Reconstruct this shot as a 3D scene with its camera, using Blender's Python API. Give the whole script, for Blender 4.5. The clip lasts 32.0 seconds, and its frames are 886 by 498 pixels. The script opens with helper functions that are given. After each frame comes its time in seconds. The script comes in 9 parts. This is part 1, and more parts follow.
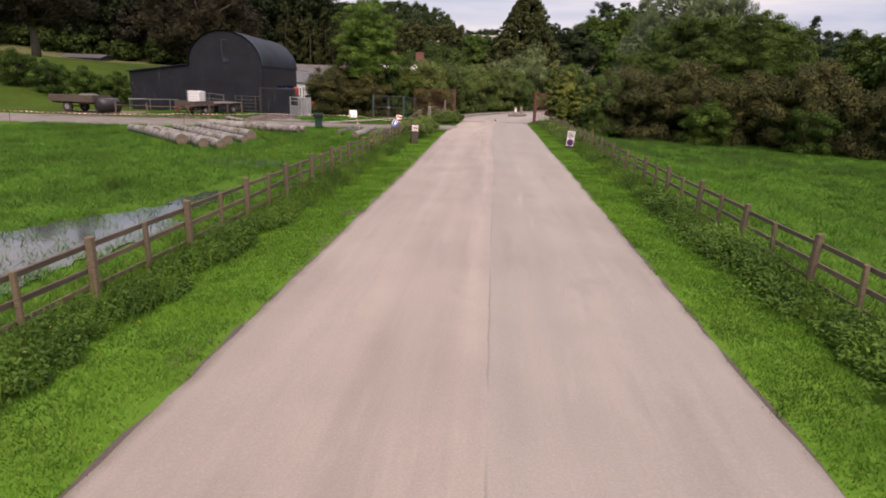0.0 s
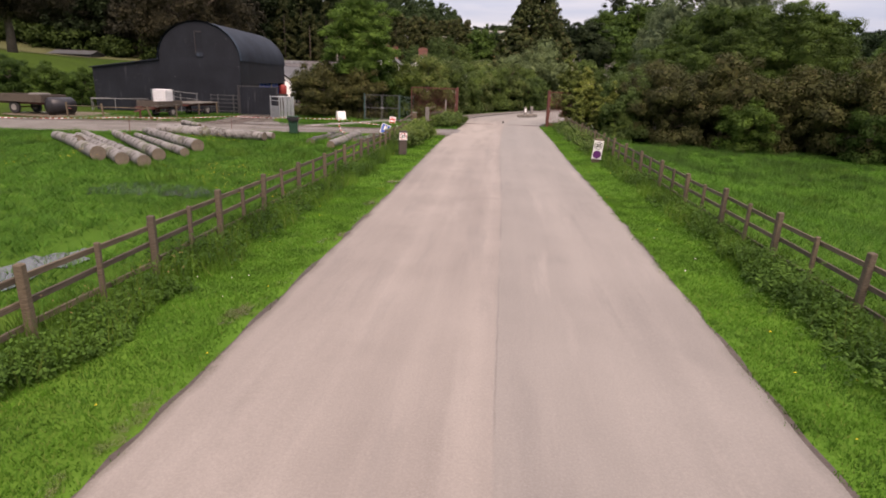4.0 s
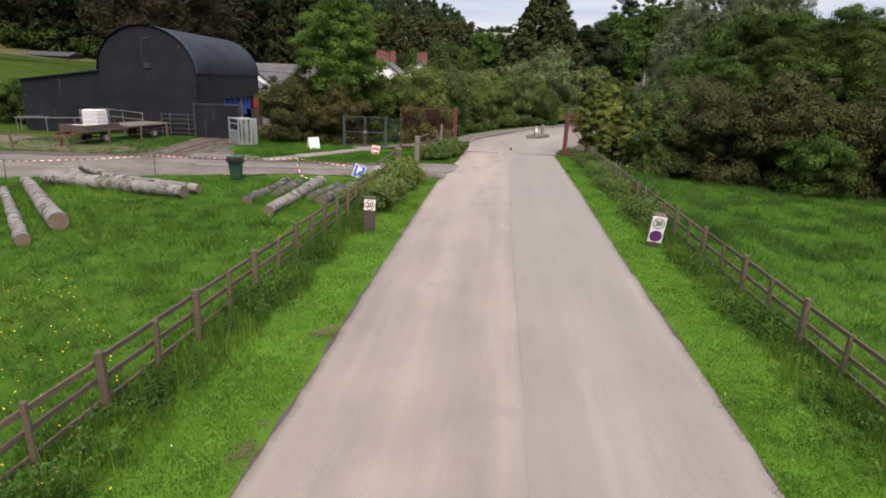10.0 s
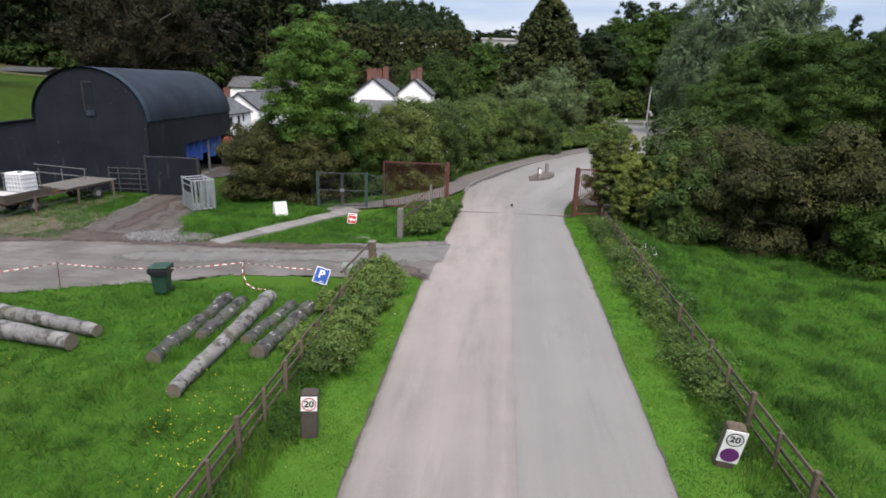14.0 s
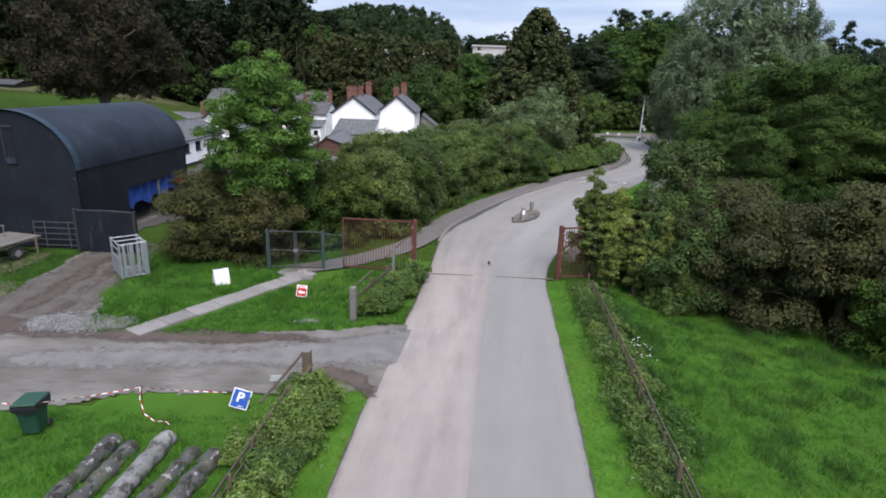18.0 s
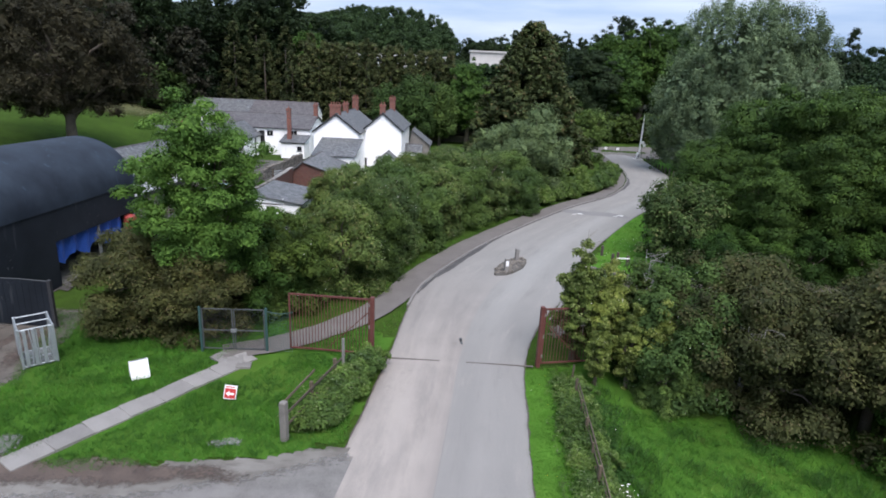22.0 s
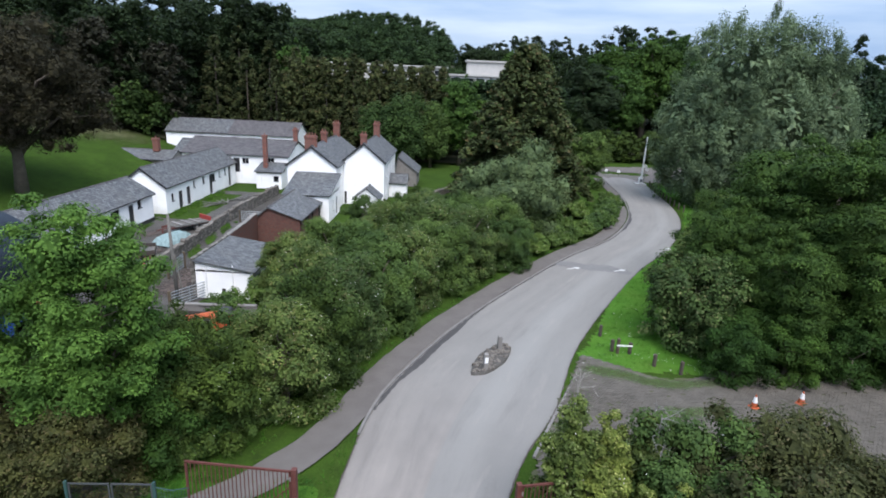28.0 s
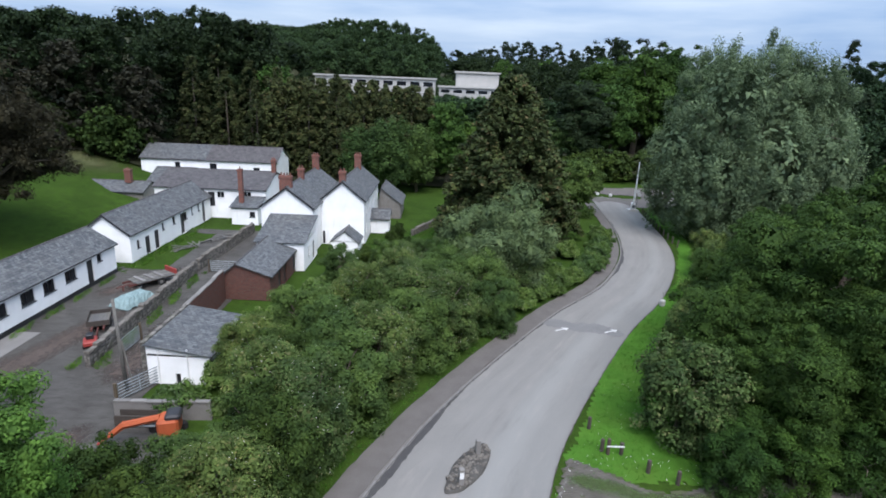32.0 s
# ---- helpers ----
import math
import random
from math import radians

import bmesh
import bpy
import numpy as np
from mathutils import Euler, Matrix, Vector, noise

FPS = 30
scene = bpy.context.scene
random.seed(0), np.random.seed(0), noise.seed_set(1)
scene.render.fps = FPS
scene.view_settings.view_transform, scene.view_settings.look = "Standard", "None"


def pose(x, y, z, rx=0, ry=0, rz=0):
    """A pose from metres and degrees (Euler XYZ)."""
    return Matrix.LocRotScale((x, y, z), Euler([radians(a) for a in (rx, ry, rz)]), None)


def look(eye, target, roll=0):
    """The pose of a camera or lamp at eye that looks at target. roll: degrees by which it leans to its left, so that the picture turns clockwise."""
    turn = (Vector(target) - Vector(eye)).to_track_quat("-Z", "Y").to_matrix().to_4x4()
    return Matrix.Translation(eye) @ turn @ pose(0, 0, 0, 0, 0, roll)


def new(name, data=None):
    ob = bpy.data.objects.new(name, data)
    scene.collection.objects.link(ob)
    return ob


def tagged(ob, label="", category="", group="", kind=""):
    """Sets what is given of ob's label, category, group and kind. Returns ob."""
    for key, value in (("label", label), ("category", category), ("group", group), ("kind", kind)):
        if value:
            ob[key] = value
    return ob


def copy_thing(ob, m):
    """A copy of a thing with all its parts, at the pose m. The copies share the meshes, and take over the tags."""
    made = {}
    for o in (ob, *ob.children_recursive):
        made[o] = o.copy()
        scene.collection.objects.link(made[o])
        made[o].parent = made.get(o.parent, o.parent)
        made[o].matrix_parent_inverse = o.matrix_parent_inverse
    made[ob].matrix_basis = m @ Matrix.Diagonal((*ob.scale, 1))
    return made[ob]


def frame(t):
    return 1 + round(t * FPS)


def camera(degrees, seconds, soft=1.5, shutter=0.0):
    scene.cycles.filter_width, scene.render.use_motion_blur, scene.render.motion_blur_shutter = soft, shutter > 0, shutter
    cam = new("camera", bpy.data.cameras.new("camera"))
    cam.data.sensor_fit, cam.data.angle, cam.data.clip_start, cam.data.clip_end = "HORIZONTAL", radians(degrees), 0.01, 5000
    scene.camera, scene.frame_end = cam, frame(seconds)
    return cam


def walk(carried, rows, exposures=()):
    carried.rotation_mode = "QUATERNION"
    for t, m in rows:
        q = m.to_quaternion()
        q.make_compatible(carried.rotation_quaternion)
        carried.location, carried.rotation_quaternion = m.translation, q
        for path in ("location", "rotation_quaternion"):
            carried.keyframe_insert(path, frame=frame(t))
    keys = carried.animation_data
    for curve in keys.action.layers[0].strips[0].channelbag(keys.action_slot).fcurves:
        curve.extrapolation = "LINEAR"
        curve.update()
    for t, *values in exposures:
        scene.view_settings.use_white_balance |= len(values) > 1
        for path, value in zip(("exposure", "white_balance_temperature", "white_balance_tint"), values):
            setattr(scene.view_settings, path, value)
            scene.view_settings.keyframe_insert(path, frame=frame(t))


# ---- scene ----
cam = camera(76.4, 32.0, 1.8)
PATH = [
    (0, (-0.14, -9.183, 3.006), (-0.133, -7.261, 2.453), 2.0),
    (0.5, (-0.206, -8.377, 3.03), (-0.206, -6.456, 2.475), 2.1),
    (1, (-0.261, -7.568, 3.056), (-0.264, -5.648, 2.497), 2.1),
    (1.5, (-0.271, -6.752, 3.053), (-0.274, -4.833, 2.492), 2.1),
    (2, (-0.162, -5.992, 2.989), (-0.17, -4.072, 2.429), 1.9),
    (2.5, (-0.038, -5.164, 2.917), (-0.046, -3.244, 2.358), 2.0),
    (3, (0.147, -4.376, 2.888), (0.136, -2.456, 2.331), 2.0),
    (3.5, (0.358, -3.568, 2.953), (0.339, -1.648, 2.392), 2.0),
    (5.5, (0.374, -0.877, 3.264), (0.369, 1.042, 2.701), 2.0),
    (6, (0.492, -0.056, 3.204), (0.485, 1.864, 2.645), 2.3),
    (6.5, (0.538, 0.634, 3.259), (0.536, 2.554, 2.7), 2.3),
    (7, (0.637, 1.396, 3.449), (0.633, 3.314, 2.88), 2.3),
    (7.5, (0.746, 2.201, 3.555), (0.735, 4.117, 2.982), 2.3),
    (8, (0.704, 2.939, 3.586), (0.695, 4.856, 3.018), 2.4),
    (8.5, (0.725, 3.559, 3.585), (0.713, 5.478, 3.024), 2.4),
    (9, (0.764, 4.244, 3.701), (0.745, 6.165, 3.145), 2.6),
    (9.5, (0.706, 5.055, 4.009), (0.685, 6.975, 3.448), 2.4),
    (10, (0.688, 5.78, 4.363), (0.662, 7.699, 3.8), 2.4),
    (10.5, (0.627, 6.465, 4.748), (0.599, 8.384, 4.186), 2.3),
    (11, (0.607, 7.257, 5.139), (0.578, 9.176, 4.578), 2.2),
    (11.5, (0.613, 8.025, 5.562), (0.581, 9.944, 4.997), 2.1),
    (12, (0.601, 8.754, 5.884), (0.571, 10.673, 5.321), 2.0),
    (12.5, (0.668, 9.56, 6.19), (0.636, 11.479, 5.628), 1.9),
    (13, (0.752, 10.408, 6.484), (0.722, 12.328, 5.925), 2.0),
    (13.5, (0.806, 11.278, 6.863), (0.782, 13.197, 6.3), 2.1),
    (14, (1.005, 12.177, 7.216), (0.977, 14.095, 6.649), 2.0),
    (14.5, (1.115, 12.994, 7.523), (1.092, 14.912, 6.957), 2.1),
    (16.5, (1.972, 15.507, 8.633), (1.941, 17.426, 8.071), 1.8),
    (17, (1.958, 15.925, 8.973), (1.941, 17.843, 8.408), 1.9),
    (17.5, (2.139, 16.394, 9.196), (2.124, 18.313, 8.634), 2.0),
    (18, (2.225, 16.762, 9.483), (2.217, 18.681, 8.92), 2.1),
    (18.5, (2.324, 17.272, 9.778), (2.324, 19.191, 9.215), 2.3),
    (19, (2.46, 17.743, 10.078), (2.464, 19.662, 9.515), 2.4),
    (19.5, (2.66, 18.322, 10.399), (2.664, 20.241, 9.836), 2.5),
    (20, (2.884, 18.986, 10.723), (2.887, 20.905, 10.16), 2.5),
    (20.5, (3.064, 19.722, 11.007), (3.067, 21.641, 10.444), 2.6),
    (21, (3.288, 20.355, 11.341), (3.289, 22.274, 10.776), 2.6),
    (21.5, (3.474, 21.082, 11.602), (3.472, 23.0, 11.037), 2.7),
    (22, (3.68, 21.708, 11.904), (3.674, 23.626, 11.337), 2.7),
    (22.5, (3.808, 22.352, 12.167), (3.8, 24.27, 11.599), 2.7),
    (23, (3.924, 23.001, 12.431), (3.912, 24.918, 11.862), 2.7),
    (23.5, (4.051, 23.641, 12.678), (4.035, 25.558, 12.11), 2.7),
    (24, (4.161, 24.229, 12.996), (4.143, 26.146, 12.427), 2.7),
    (24.5, (4.244, 24.834, 13.253), (4.226, 26.751, 12.684), 2.6),
    (25, (4.38, 25.424, 13.523), (4.36, 27.341, 12.954), 2.5),
    (25.5, (4.52, 25.913, 13.848), (4.502, 27.83, 13.279), 2.5),
    (27.5, (5.131, 28.254, 14.905), (5.119, 30.172, 14.338), 2.7),
    (28, (5.285, 28.891, 15.216), (5.275, 30.809, 14.65), 2.7),
    (28.5, (5.345, 29.445, 15.703), (5.338, 31.362, 15.135), 2.7),
    (29, (5.454, 30.079, 16.163), (5.447, 31.996, 15.593), 2.6),
    (29.5, (5.533, 30.648, 16.688), (5.53, 32.565, 16.117), 2.6),
    (30, (5.575, 31.225, 17.198), (5.575, 33.142, 16.627), 2.5),
    (30.5, (5.65, 31.772, 17.704), (5.654, 33.689, 17.133), 2.5),
    (31, (5.85, 32.384, 18.237), (5.855, 34.301, 17.666), 2.4),
    (31.5, (6.052, 32.964, 18.767), (6.061, 34.881, 18.196), 2.4),
    (32, (6.287, 33.485, 19.247), (6.298, 35.402, 18.678), 2.4),
]

walk(cam, [(t, look(eye, target, roll)) for t, eye, target, roll in PATH],
     exposures=[(0, 0.82, 8150, 35), (7, 0.86, 8050, 32), (9, 0.87, 7850, 28), (13, 0.8, 6950, 21), (18, 0.77, 6350, 22), (25, 0.88, 6150, 18), (32, 0.71, 6000, 17)])

# ---- sky and sun ----
world = bpy.data.worlds.new("overcast_sky")
scene.world = world
world.use_nodes = True
wn, wl = world.node_tree.nodes, world.node_tree.links
sky = wn.new("ShaderNodeTexSky")
sky.sky_type, sky.sun_disc = "NISHITA", False
sky.sun_elevation, sky.sun_rotation = radians(58), radians(163)
sky.air_density, sky.dust_density, sky.ozone_density = 1.2, 2.5, 1.5
wco = wn.new("ShaderNodeTexCoord")
wmap = wn.new("ShaderNodeMapping")
wmap.inputs["Scale"].default_value = (1.0, 1.0, 7.0)
wl.new(wco.outputs["Generated"], wmap.inputs["Vector"])
cloud = wn.new("ShaderNodeTexNoise")
cloud.inputs["Scale"].default_value, cloud.inputs["Detail"].default_value = 2.6, 6.0
wl.new(wmap.outputs["Vector"], cloud.inputs["Vector"])
cramp = wn.new("ShaderNodeMapRange")
cramp.inputs["From Min"].default_value, cramp.inputs["From Max"].default_value = 0.32, 0.68
wl.new(cloud.outputs["Fac"], cramp.inputs["Value"])
ccol = wn.new("ShaderNodeMix")
ccol.data_type = "RGBA"
ccol.inputs["A"].default_value = (2.9, 4.4, 6.4, 1)
ccol.inputs["B"].default_value = (6.6, 7.7, 8.3, 1)
wl.new(cramp.outputs["Result"], ccol.inputs["Factor"])
wmix = wn.new("ShaderNodeMix")
wmix.data_type = "RGBA"
wmix.inputs["Factor"].default_value = 0.88
wl.new(sky.outputs["Color"], wmix.inputs["A"])
wl.new(ccol.outputs["Result"], wmix.inputs["B"])
# an overcast sky is brighter overhead than at the horizon
wsep = wn.new("ShaderNodeSeparateXYZ")
wl.new(wco.outputs["Generated"], wsep.inputs["Vector"])
wup = wn.new("ShaderNodeMapRange")
for key, val in (("From Min", 0.0), ("From Max", 1.0), ("To Min", 0.78), ("To Max", 1.5)):
    wup.inputs[key].default_value = val
wl.new(wsep.outputs["Z"], wup.inputs["Value"])
wsc = wn.new("ShaderNodeVectorMath")
wsc.operation = "SCALE"
wl.new(wmix.outputs["Result"], wsc.inputs["Vector"])
wl.new(wup.outputs["Result"], wsc.inputs["Scale"])
wl.new(wsc.outputs["Vector"], wn["Background"].inputs["Color"])
wn["Background"].inputs["Strength"].default_value = 0.088
sun = new("sun", bpy.data.lights.new("sun", "SUN"))
sun.data.energy, sun.data.angle, sun.data.color = 2.75, radians(42), (1.0, 0.96, 0.9)
sun.matrix_world = look((13, -42, 70), (0, 0, 0))

# ---- materials ----


class Mat:
    """Short node-building helper for one material."""

    def __init__(self, name, rough=0.8, metal=0.0):
        self.m = bpy.data.materials.new(name)
        self.m.use_nodes = True
        self.n, self.l = self.m.node_tree.nodes, self.m.node_tree.links
        self.b = self.n["Principled BSDF"]
        self.b.inputs["Roughness"].default_value = rough
        self.b.inputs["Metallic"].default_value = metal
        self.b.inputs["Specular IOR Level"].default_value = 0.3
        self.co = self.n.new("ShaderNodeTexCoord")

    def noise(self, scale, detail=4.0, stretch=(1, 1, 1), space="Object", rough=0.55):
        mp = self.n.new("ShaderNodeMapping")
        mp.inputs["Scale"].default_value = stretch
        self.l.new(self.co.outputs[space], mp.inputs["Vector"])
        t = self.n.new("ShaderNodeTexNoise")
        t.inputs["Scale"].default_value, t.inputs["Detail"].default_value = scale, detail
        t.inputs["Roughness"].default_value = rough
        self.l.new(mp.outputs["Vector"], t.inputs["Vector"])
        return t.outputs["Fac"]

    def span(self, v, a, b, lo=0.0, hi=1.0):
        r = self.n.new("ShaderNodeMapRange")
        for k, x in (("From Min", a), ("From Max", b), ("To Min", lo), ("To Max", hi)):
            r.inputs[k].default_value = x
        self.l.new(v, r.inputs["Value"])
        return r.outputs["Result"]

    def mix(self, fac, a, b, how="MIX"):
        x = self.n.new("ShaderNodeMix")
        x.data_type, x.blend_type = "RGBA", how
        for k, v in (("Factor", fac), ("A", a), ("B", b)):
            if isinstance(v, (int, float)):
                x.inputs[k].default_value = v
            elif isinstance(v, tuple):
                x.inputs[k].default_value = (*v, 1)
            else:
                self.l.new(v, x.inputs[k])
        return x.outputs["Result"]

    def math(self, op, a, b=0.0):
        x = self.n.new("ShaderNodeMath")
        x.operation = op
        for i, v in enumerate((a, b)):
            if isinstance(v, (int, float)):
                x.inputs[i].default_value = v
            else:
                self.l.new(v, x.inputs[i])
        return x.outputs["Value"]

    def bump(self, v, strength=0.4, dist=0.02):
        x = self.n.new("ShaderNodeBump")
        x.inputs["Strength"].default_value, x.inputs["Distance"].default_value = strength, dist
        self.l.new(v, x.inputs["Height"])
        self.l.new(x.outputs["Normal"], self.b.inputs["Normal"])
        return self

    def rand(self):
        return self.n.new("ShaderNodeObjectInfo").outputs["Random"]

    def island(self):
        return self.n.new("ShaderNodeNewGeometry").outputs["Random Per Island"]

    def col(self, c):
        if isinstance(c, tuple):
            self.b.inputs["Base Color"].default_value = (*c, 1)
        else:
            self.l.new(c, self.b.inputs["Base Color"])
        return self


def mottled(name, a, b, scale=3.0, fine=40.0, rough=0.8, metal=0.0, bump=0.3, dist=0.01, vary=0.0, stretch=(1, 1, 1), space="Object"):
    """Two tones in patches and in grain."""
    k = Mat(name, rough, metal)
    big = k.span(k.noise(scale, 4, stretch, space), 0.35, 0.65)
    small = k.noise(fine, 3, stretch, space)
    c = k.mix(big, a, b)
    c = k.mix(0.55, c, k.mix(small, tuple(x * 0.55 for x in a), tuple(min(1, x * 1.35) for x in b)))
    if vary:
        r = k.rand()
        c = k.mix(1.0, c, k.mix(r, (1 - vary,) * 3, (1 + vary * 0.4,) * 3), "MULTIPLY")
    k.col(c)
    return k.bump(small, bump, dist).m


def leafy(name, dark, light, tip=None, glow=0.35, patch=0.35):
    """Leaves: every leaf its own tone, with broad patches that paint in lit and shaded clumps, and some light coming
    through.
    """
    k = Mat(name, 0.7)
    k.b.inputs["Specular IOR Level"].default_value = 0.12
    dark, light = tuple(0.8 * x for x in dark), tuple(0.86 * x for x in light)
    c = k.mix(k.span(k.island(), 0, 1, 0.22, 0.9), dark, light)
    if tip:
        c = k.mix(k.span(k.island(), 0.9, 0.94, 0, 0.8), c, tip)
    # clump-sized noise: lit tops and shaded gaps imitated in the leaf colour
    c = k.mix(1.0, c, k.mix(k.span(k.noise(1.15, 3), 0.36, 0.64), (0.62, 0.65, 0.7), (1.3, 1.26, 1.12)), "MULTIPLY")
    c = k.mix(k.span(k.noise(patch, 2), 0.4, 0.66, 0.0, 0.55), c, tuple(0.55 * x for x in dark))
    r = k.rand()
    c = k.mix(1.0, c, k.mix(r, (0.72, 0.78, 0.78), (1.27, 1.2, 1.02)), "MULTIPLY")
    k.col(c)
    tr = k.n.new("ShaderNodeBsdfTranslucent")
    k.l.new(c, tr.inputs["Color"])
    ms = k.n.new("ShaderNodeMixShader")
    ms.inputs["Fac"].default_value = 0.65 * glow
    k.l.new(k.b.outputs["BSDF"], ms.inputs[1])
    k.l.new(tr.outputs["BSDF"], ms.inputs[2])
    k.l.new(ms.outputs["Shader"], k.n["Material Output"].inputs["Surface"])
    return k.m


def road_material():
    k = Mat("worn_asphalt", 0.82)
    uv = k.n.new("ShaderNodeUVMap")
    sep = k.n.new("ShaderNodeSeparateXYZ")
    k.l.new(uv.outputs["UV"], sep.inputs["Vector"])
    u, v = sep.outputs["X"], sep.outputs["Y"]
    grain = k.noise(55, 4)
    chips = k.noise(260, 2)
    broad = k.noise(0.35, 4)
    streak = k.noise(1.0, 5, (6.0, 0.1, 1), "UV")
    c = k.mix(k.span(broad, 0.35, 0.65), (0.1577, 0.1413, 0.1264), (0.2052, 0.1855, 0.1663))
    c = k.mix(k.span(streak, 0.42, 0.72, 0, 0.6), c, (0.2489, 0.2249, 0.2007))
    # polished wheel tracks
    for at, w in ((-0.52, 0.16), (0.48, 0.16), (-0.04, 0.09)):
        d = k.math("ABSOLUTE", k.math("SUBTRACT", u, at))
        c = k.mix(k.math("MULTIPLY", k.span(d, 0.0, w, 0.5, 0.0), k.span(broad, 0.3, 0.6, 0.3, 1.0)), c, (0.2726, 0.2461, 0.2194))
    # dark worn patches along the middle
    spots = k.span(k.noise(0.55, 3, (1.2, 0.8, 1)), 0.62, 0.74, 0, 0.45)
    c = k.mix(spots, c, (0.1149, 0.1048, 0.0957))
    # the joint between two laid strips
    wob = k.math("MULTIPLY", k.math("SUBTRACT", k.noise(1.6, 3), 0.5), 0.016)
    d = k.math("ABSOLUTE", k.math("SUBTRACT", k.math("ADD", u, wob), 0.045))
    seam = k.math("MULTIPLY", k.span(d, 0.002, 0.006, 0.7, 0.0), k.span(k.noise(0.3, 3), 0.42, 0.55))
    c = k.mix(seam, c, (0.0855, 0.0817, 0.0753))
    # dirt and moss at the edges
    e = k.math("ADD", k.math("ABSOLUTE", u), k.math("MULTIPLY", k.math("SUBTRACT", k.noise(2.5, 5), 0.5), 0.07))
    c = k.mix(k.span(e, 0.955, 1.0, 0, 0.85), c, (0.0808, 0.0730, 0.0566))
    c = k.mix(k.span(chips, 0.3, 0.75, 0.0, 0.42), c, k.mix(grain, (0.0960, 0.0855, 0.0753), (0.3249, 0.2950, 0.2668)))
    # the strip on one side of the joint is bluer and darker, the more so towards the bend
    along = k.n.new("ShaderNodeSeparateXYZ")
    k.l.new(k.co.outputs["Object"], along.inputs["Vector"])
    far = along.outputs["Y"]
    side = k.span(u, 0.035, 0.05)
    c = k.mix(k.math("MULTIPLY", side, k.math("MULTIPLY", k.span(far, 8, 30, 0.3, 0.62), k.span(far, 46, 62, 1.0, 0.35))), c, (0.1730, 0.1735, 0.1630))
    # pale dust dragged out of the farm track
    dust = k.math("MULTIPLY", k.span(far, 22, 34), k.span(far, 52, 42))
    dust = k.math("MULTIPLY", dust, k.span(u, 0.06, -0.25))
    c = k.mix(k.math("MULTIPLY", dust, k.span(k.noise(0.7, 5, (1.6, 0.5, 1), rough=0.65), 0.34, 0.62, 0.1, 0.75)), c, (0.2850, 0.2560, 0.2250))
    # past the gates the surface is one even blue-grey, with a pale sweep past the island
    c = k.mix(k.span(far, 44, 58, 0, 0.6), c, (0.1760, 0.1770, 0.1650))
    sweep = k.math("MULTIPLY", k.span(k.math("ABSOLUTE", k.math("SUBTRACT", u, 0.3)), 0.05, 0.3, 0.4, 0.0), k.span(far, 45, 54))
    c = k.mix(sweep, c, (0.2530, 0.2500, 0.2320))
    # long smears and patched places
    smear = k.noise(1.0, 5, (4.5, 0.16, 1), "UV", 0.65)
    c = k.mix(k.span(smear, 0.55, 0.7, 0, 0.4), c, (0.1250, 0.1170, 0.1090))
    c = k.mix(k.span(smear, 0.42, 0.3, 0, 0.35), c, (0.2700, 0.2480, 0.2230))
    # loose grit in the worn top
    grit = k.noise(38, 3, rough=0.75)
    c = k.mix(k.span(grit, 0.5, 0.8, 0, 0.28), c, (0.1140, 0.0961, 0.0836))
    c = k.mix(k.span(grit, 0.5, 0.2, 0, 0.24), c, (0.3610, 0.3269, 0.2882))
    k.col(c)
    return k.bump(k.mix(0.5, grain, grit), 0.6, 0.015).m


def ground_material():
    k = Mat("pasture_soil_and_grass", 1.0)
    k.b.inputs["Specular IOR Level"].default_value = 0.05
    c = k.mix(k.span(k.noise(0.22, 5), 0.35, 0.65), (0.0234, 0.0484, 0.0070), (0.0374, 0.0741, 0.0101))
    c = k.mix(k.span(k.noise(1.3, 5), 0.4, 0.7, 0, 0.6), c, (0.0218, 0.0359, 0.0086))
    c = k.mix(k.span(k.noise(9, 5), 0.45, 0.75, 0, 0.55), c, (0.0507, 0.0858, 0.0140))
    k.col(c)
    return k.bump(k.noise(14, 5), 0.7, 0.08).m


def turf_material(name="short_turf", f=1.0):
    k = Mat(name, 1.0)
    k.b.inputs["Specular IOR Level"].default_value = 0.05
    c = k.mix(k.span(k.noise(0.7, 5), 0.35, 0.65), (0.04 * f, 0.105 * f, 0.012 * f), (0.06 * f, 0.15 * f, 0.018 * f))
    c = k.mix(k.span(k.noise(28, 4), 0.45, 0.75, 0, 0.6), c, (0.084 * f, 0.18 * f, 0.026 * f))
    c = k.mix(k.span(k.noise(2.4, 5), 0.58, 0.72, 0, 0.5), c, (0.055 * f, 0.09 * f, 0.016 * f))
    c = k.mix(k.span(k.noise(0.16, 4), 0.5, 0.68, 0, 0.6), c, (0.075 * f, 0.13 * f, 0.02 * f))
    k.col(c)
    return k.bump(k.noise(40, 5), 0.8, 0.03).m


def track_material(name="muddy_gravel_track", f=1.0):
    k = Mat(name, 0.8)
    c = k.mix(k.span(k.noise(0.5, 5), 0.35, 0.65), (0.12 * f, 0.109 * f, 0.093 * f), (0.21 * f, 0.197 * f, 0.174 * f))
    c = k.mix(k.span(k.noise(1.6, 6, (0.5, 1.6, 1), rough=0.7), 0.46, 0.66, 0, 0.75), c, (0.07 * f, 0.056 * f, 0.045 * f))
    c = k.mix(k.span(k.noise(60, 3), 0.4, 0.8, 0, 0.5), c, (0.29 * f, 0.277 * f, 0.25 * f))
    k.col(c)
    return k.bump(k.noise(18, 6), 0.6, 0.03).m


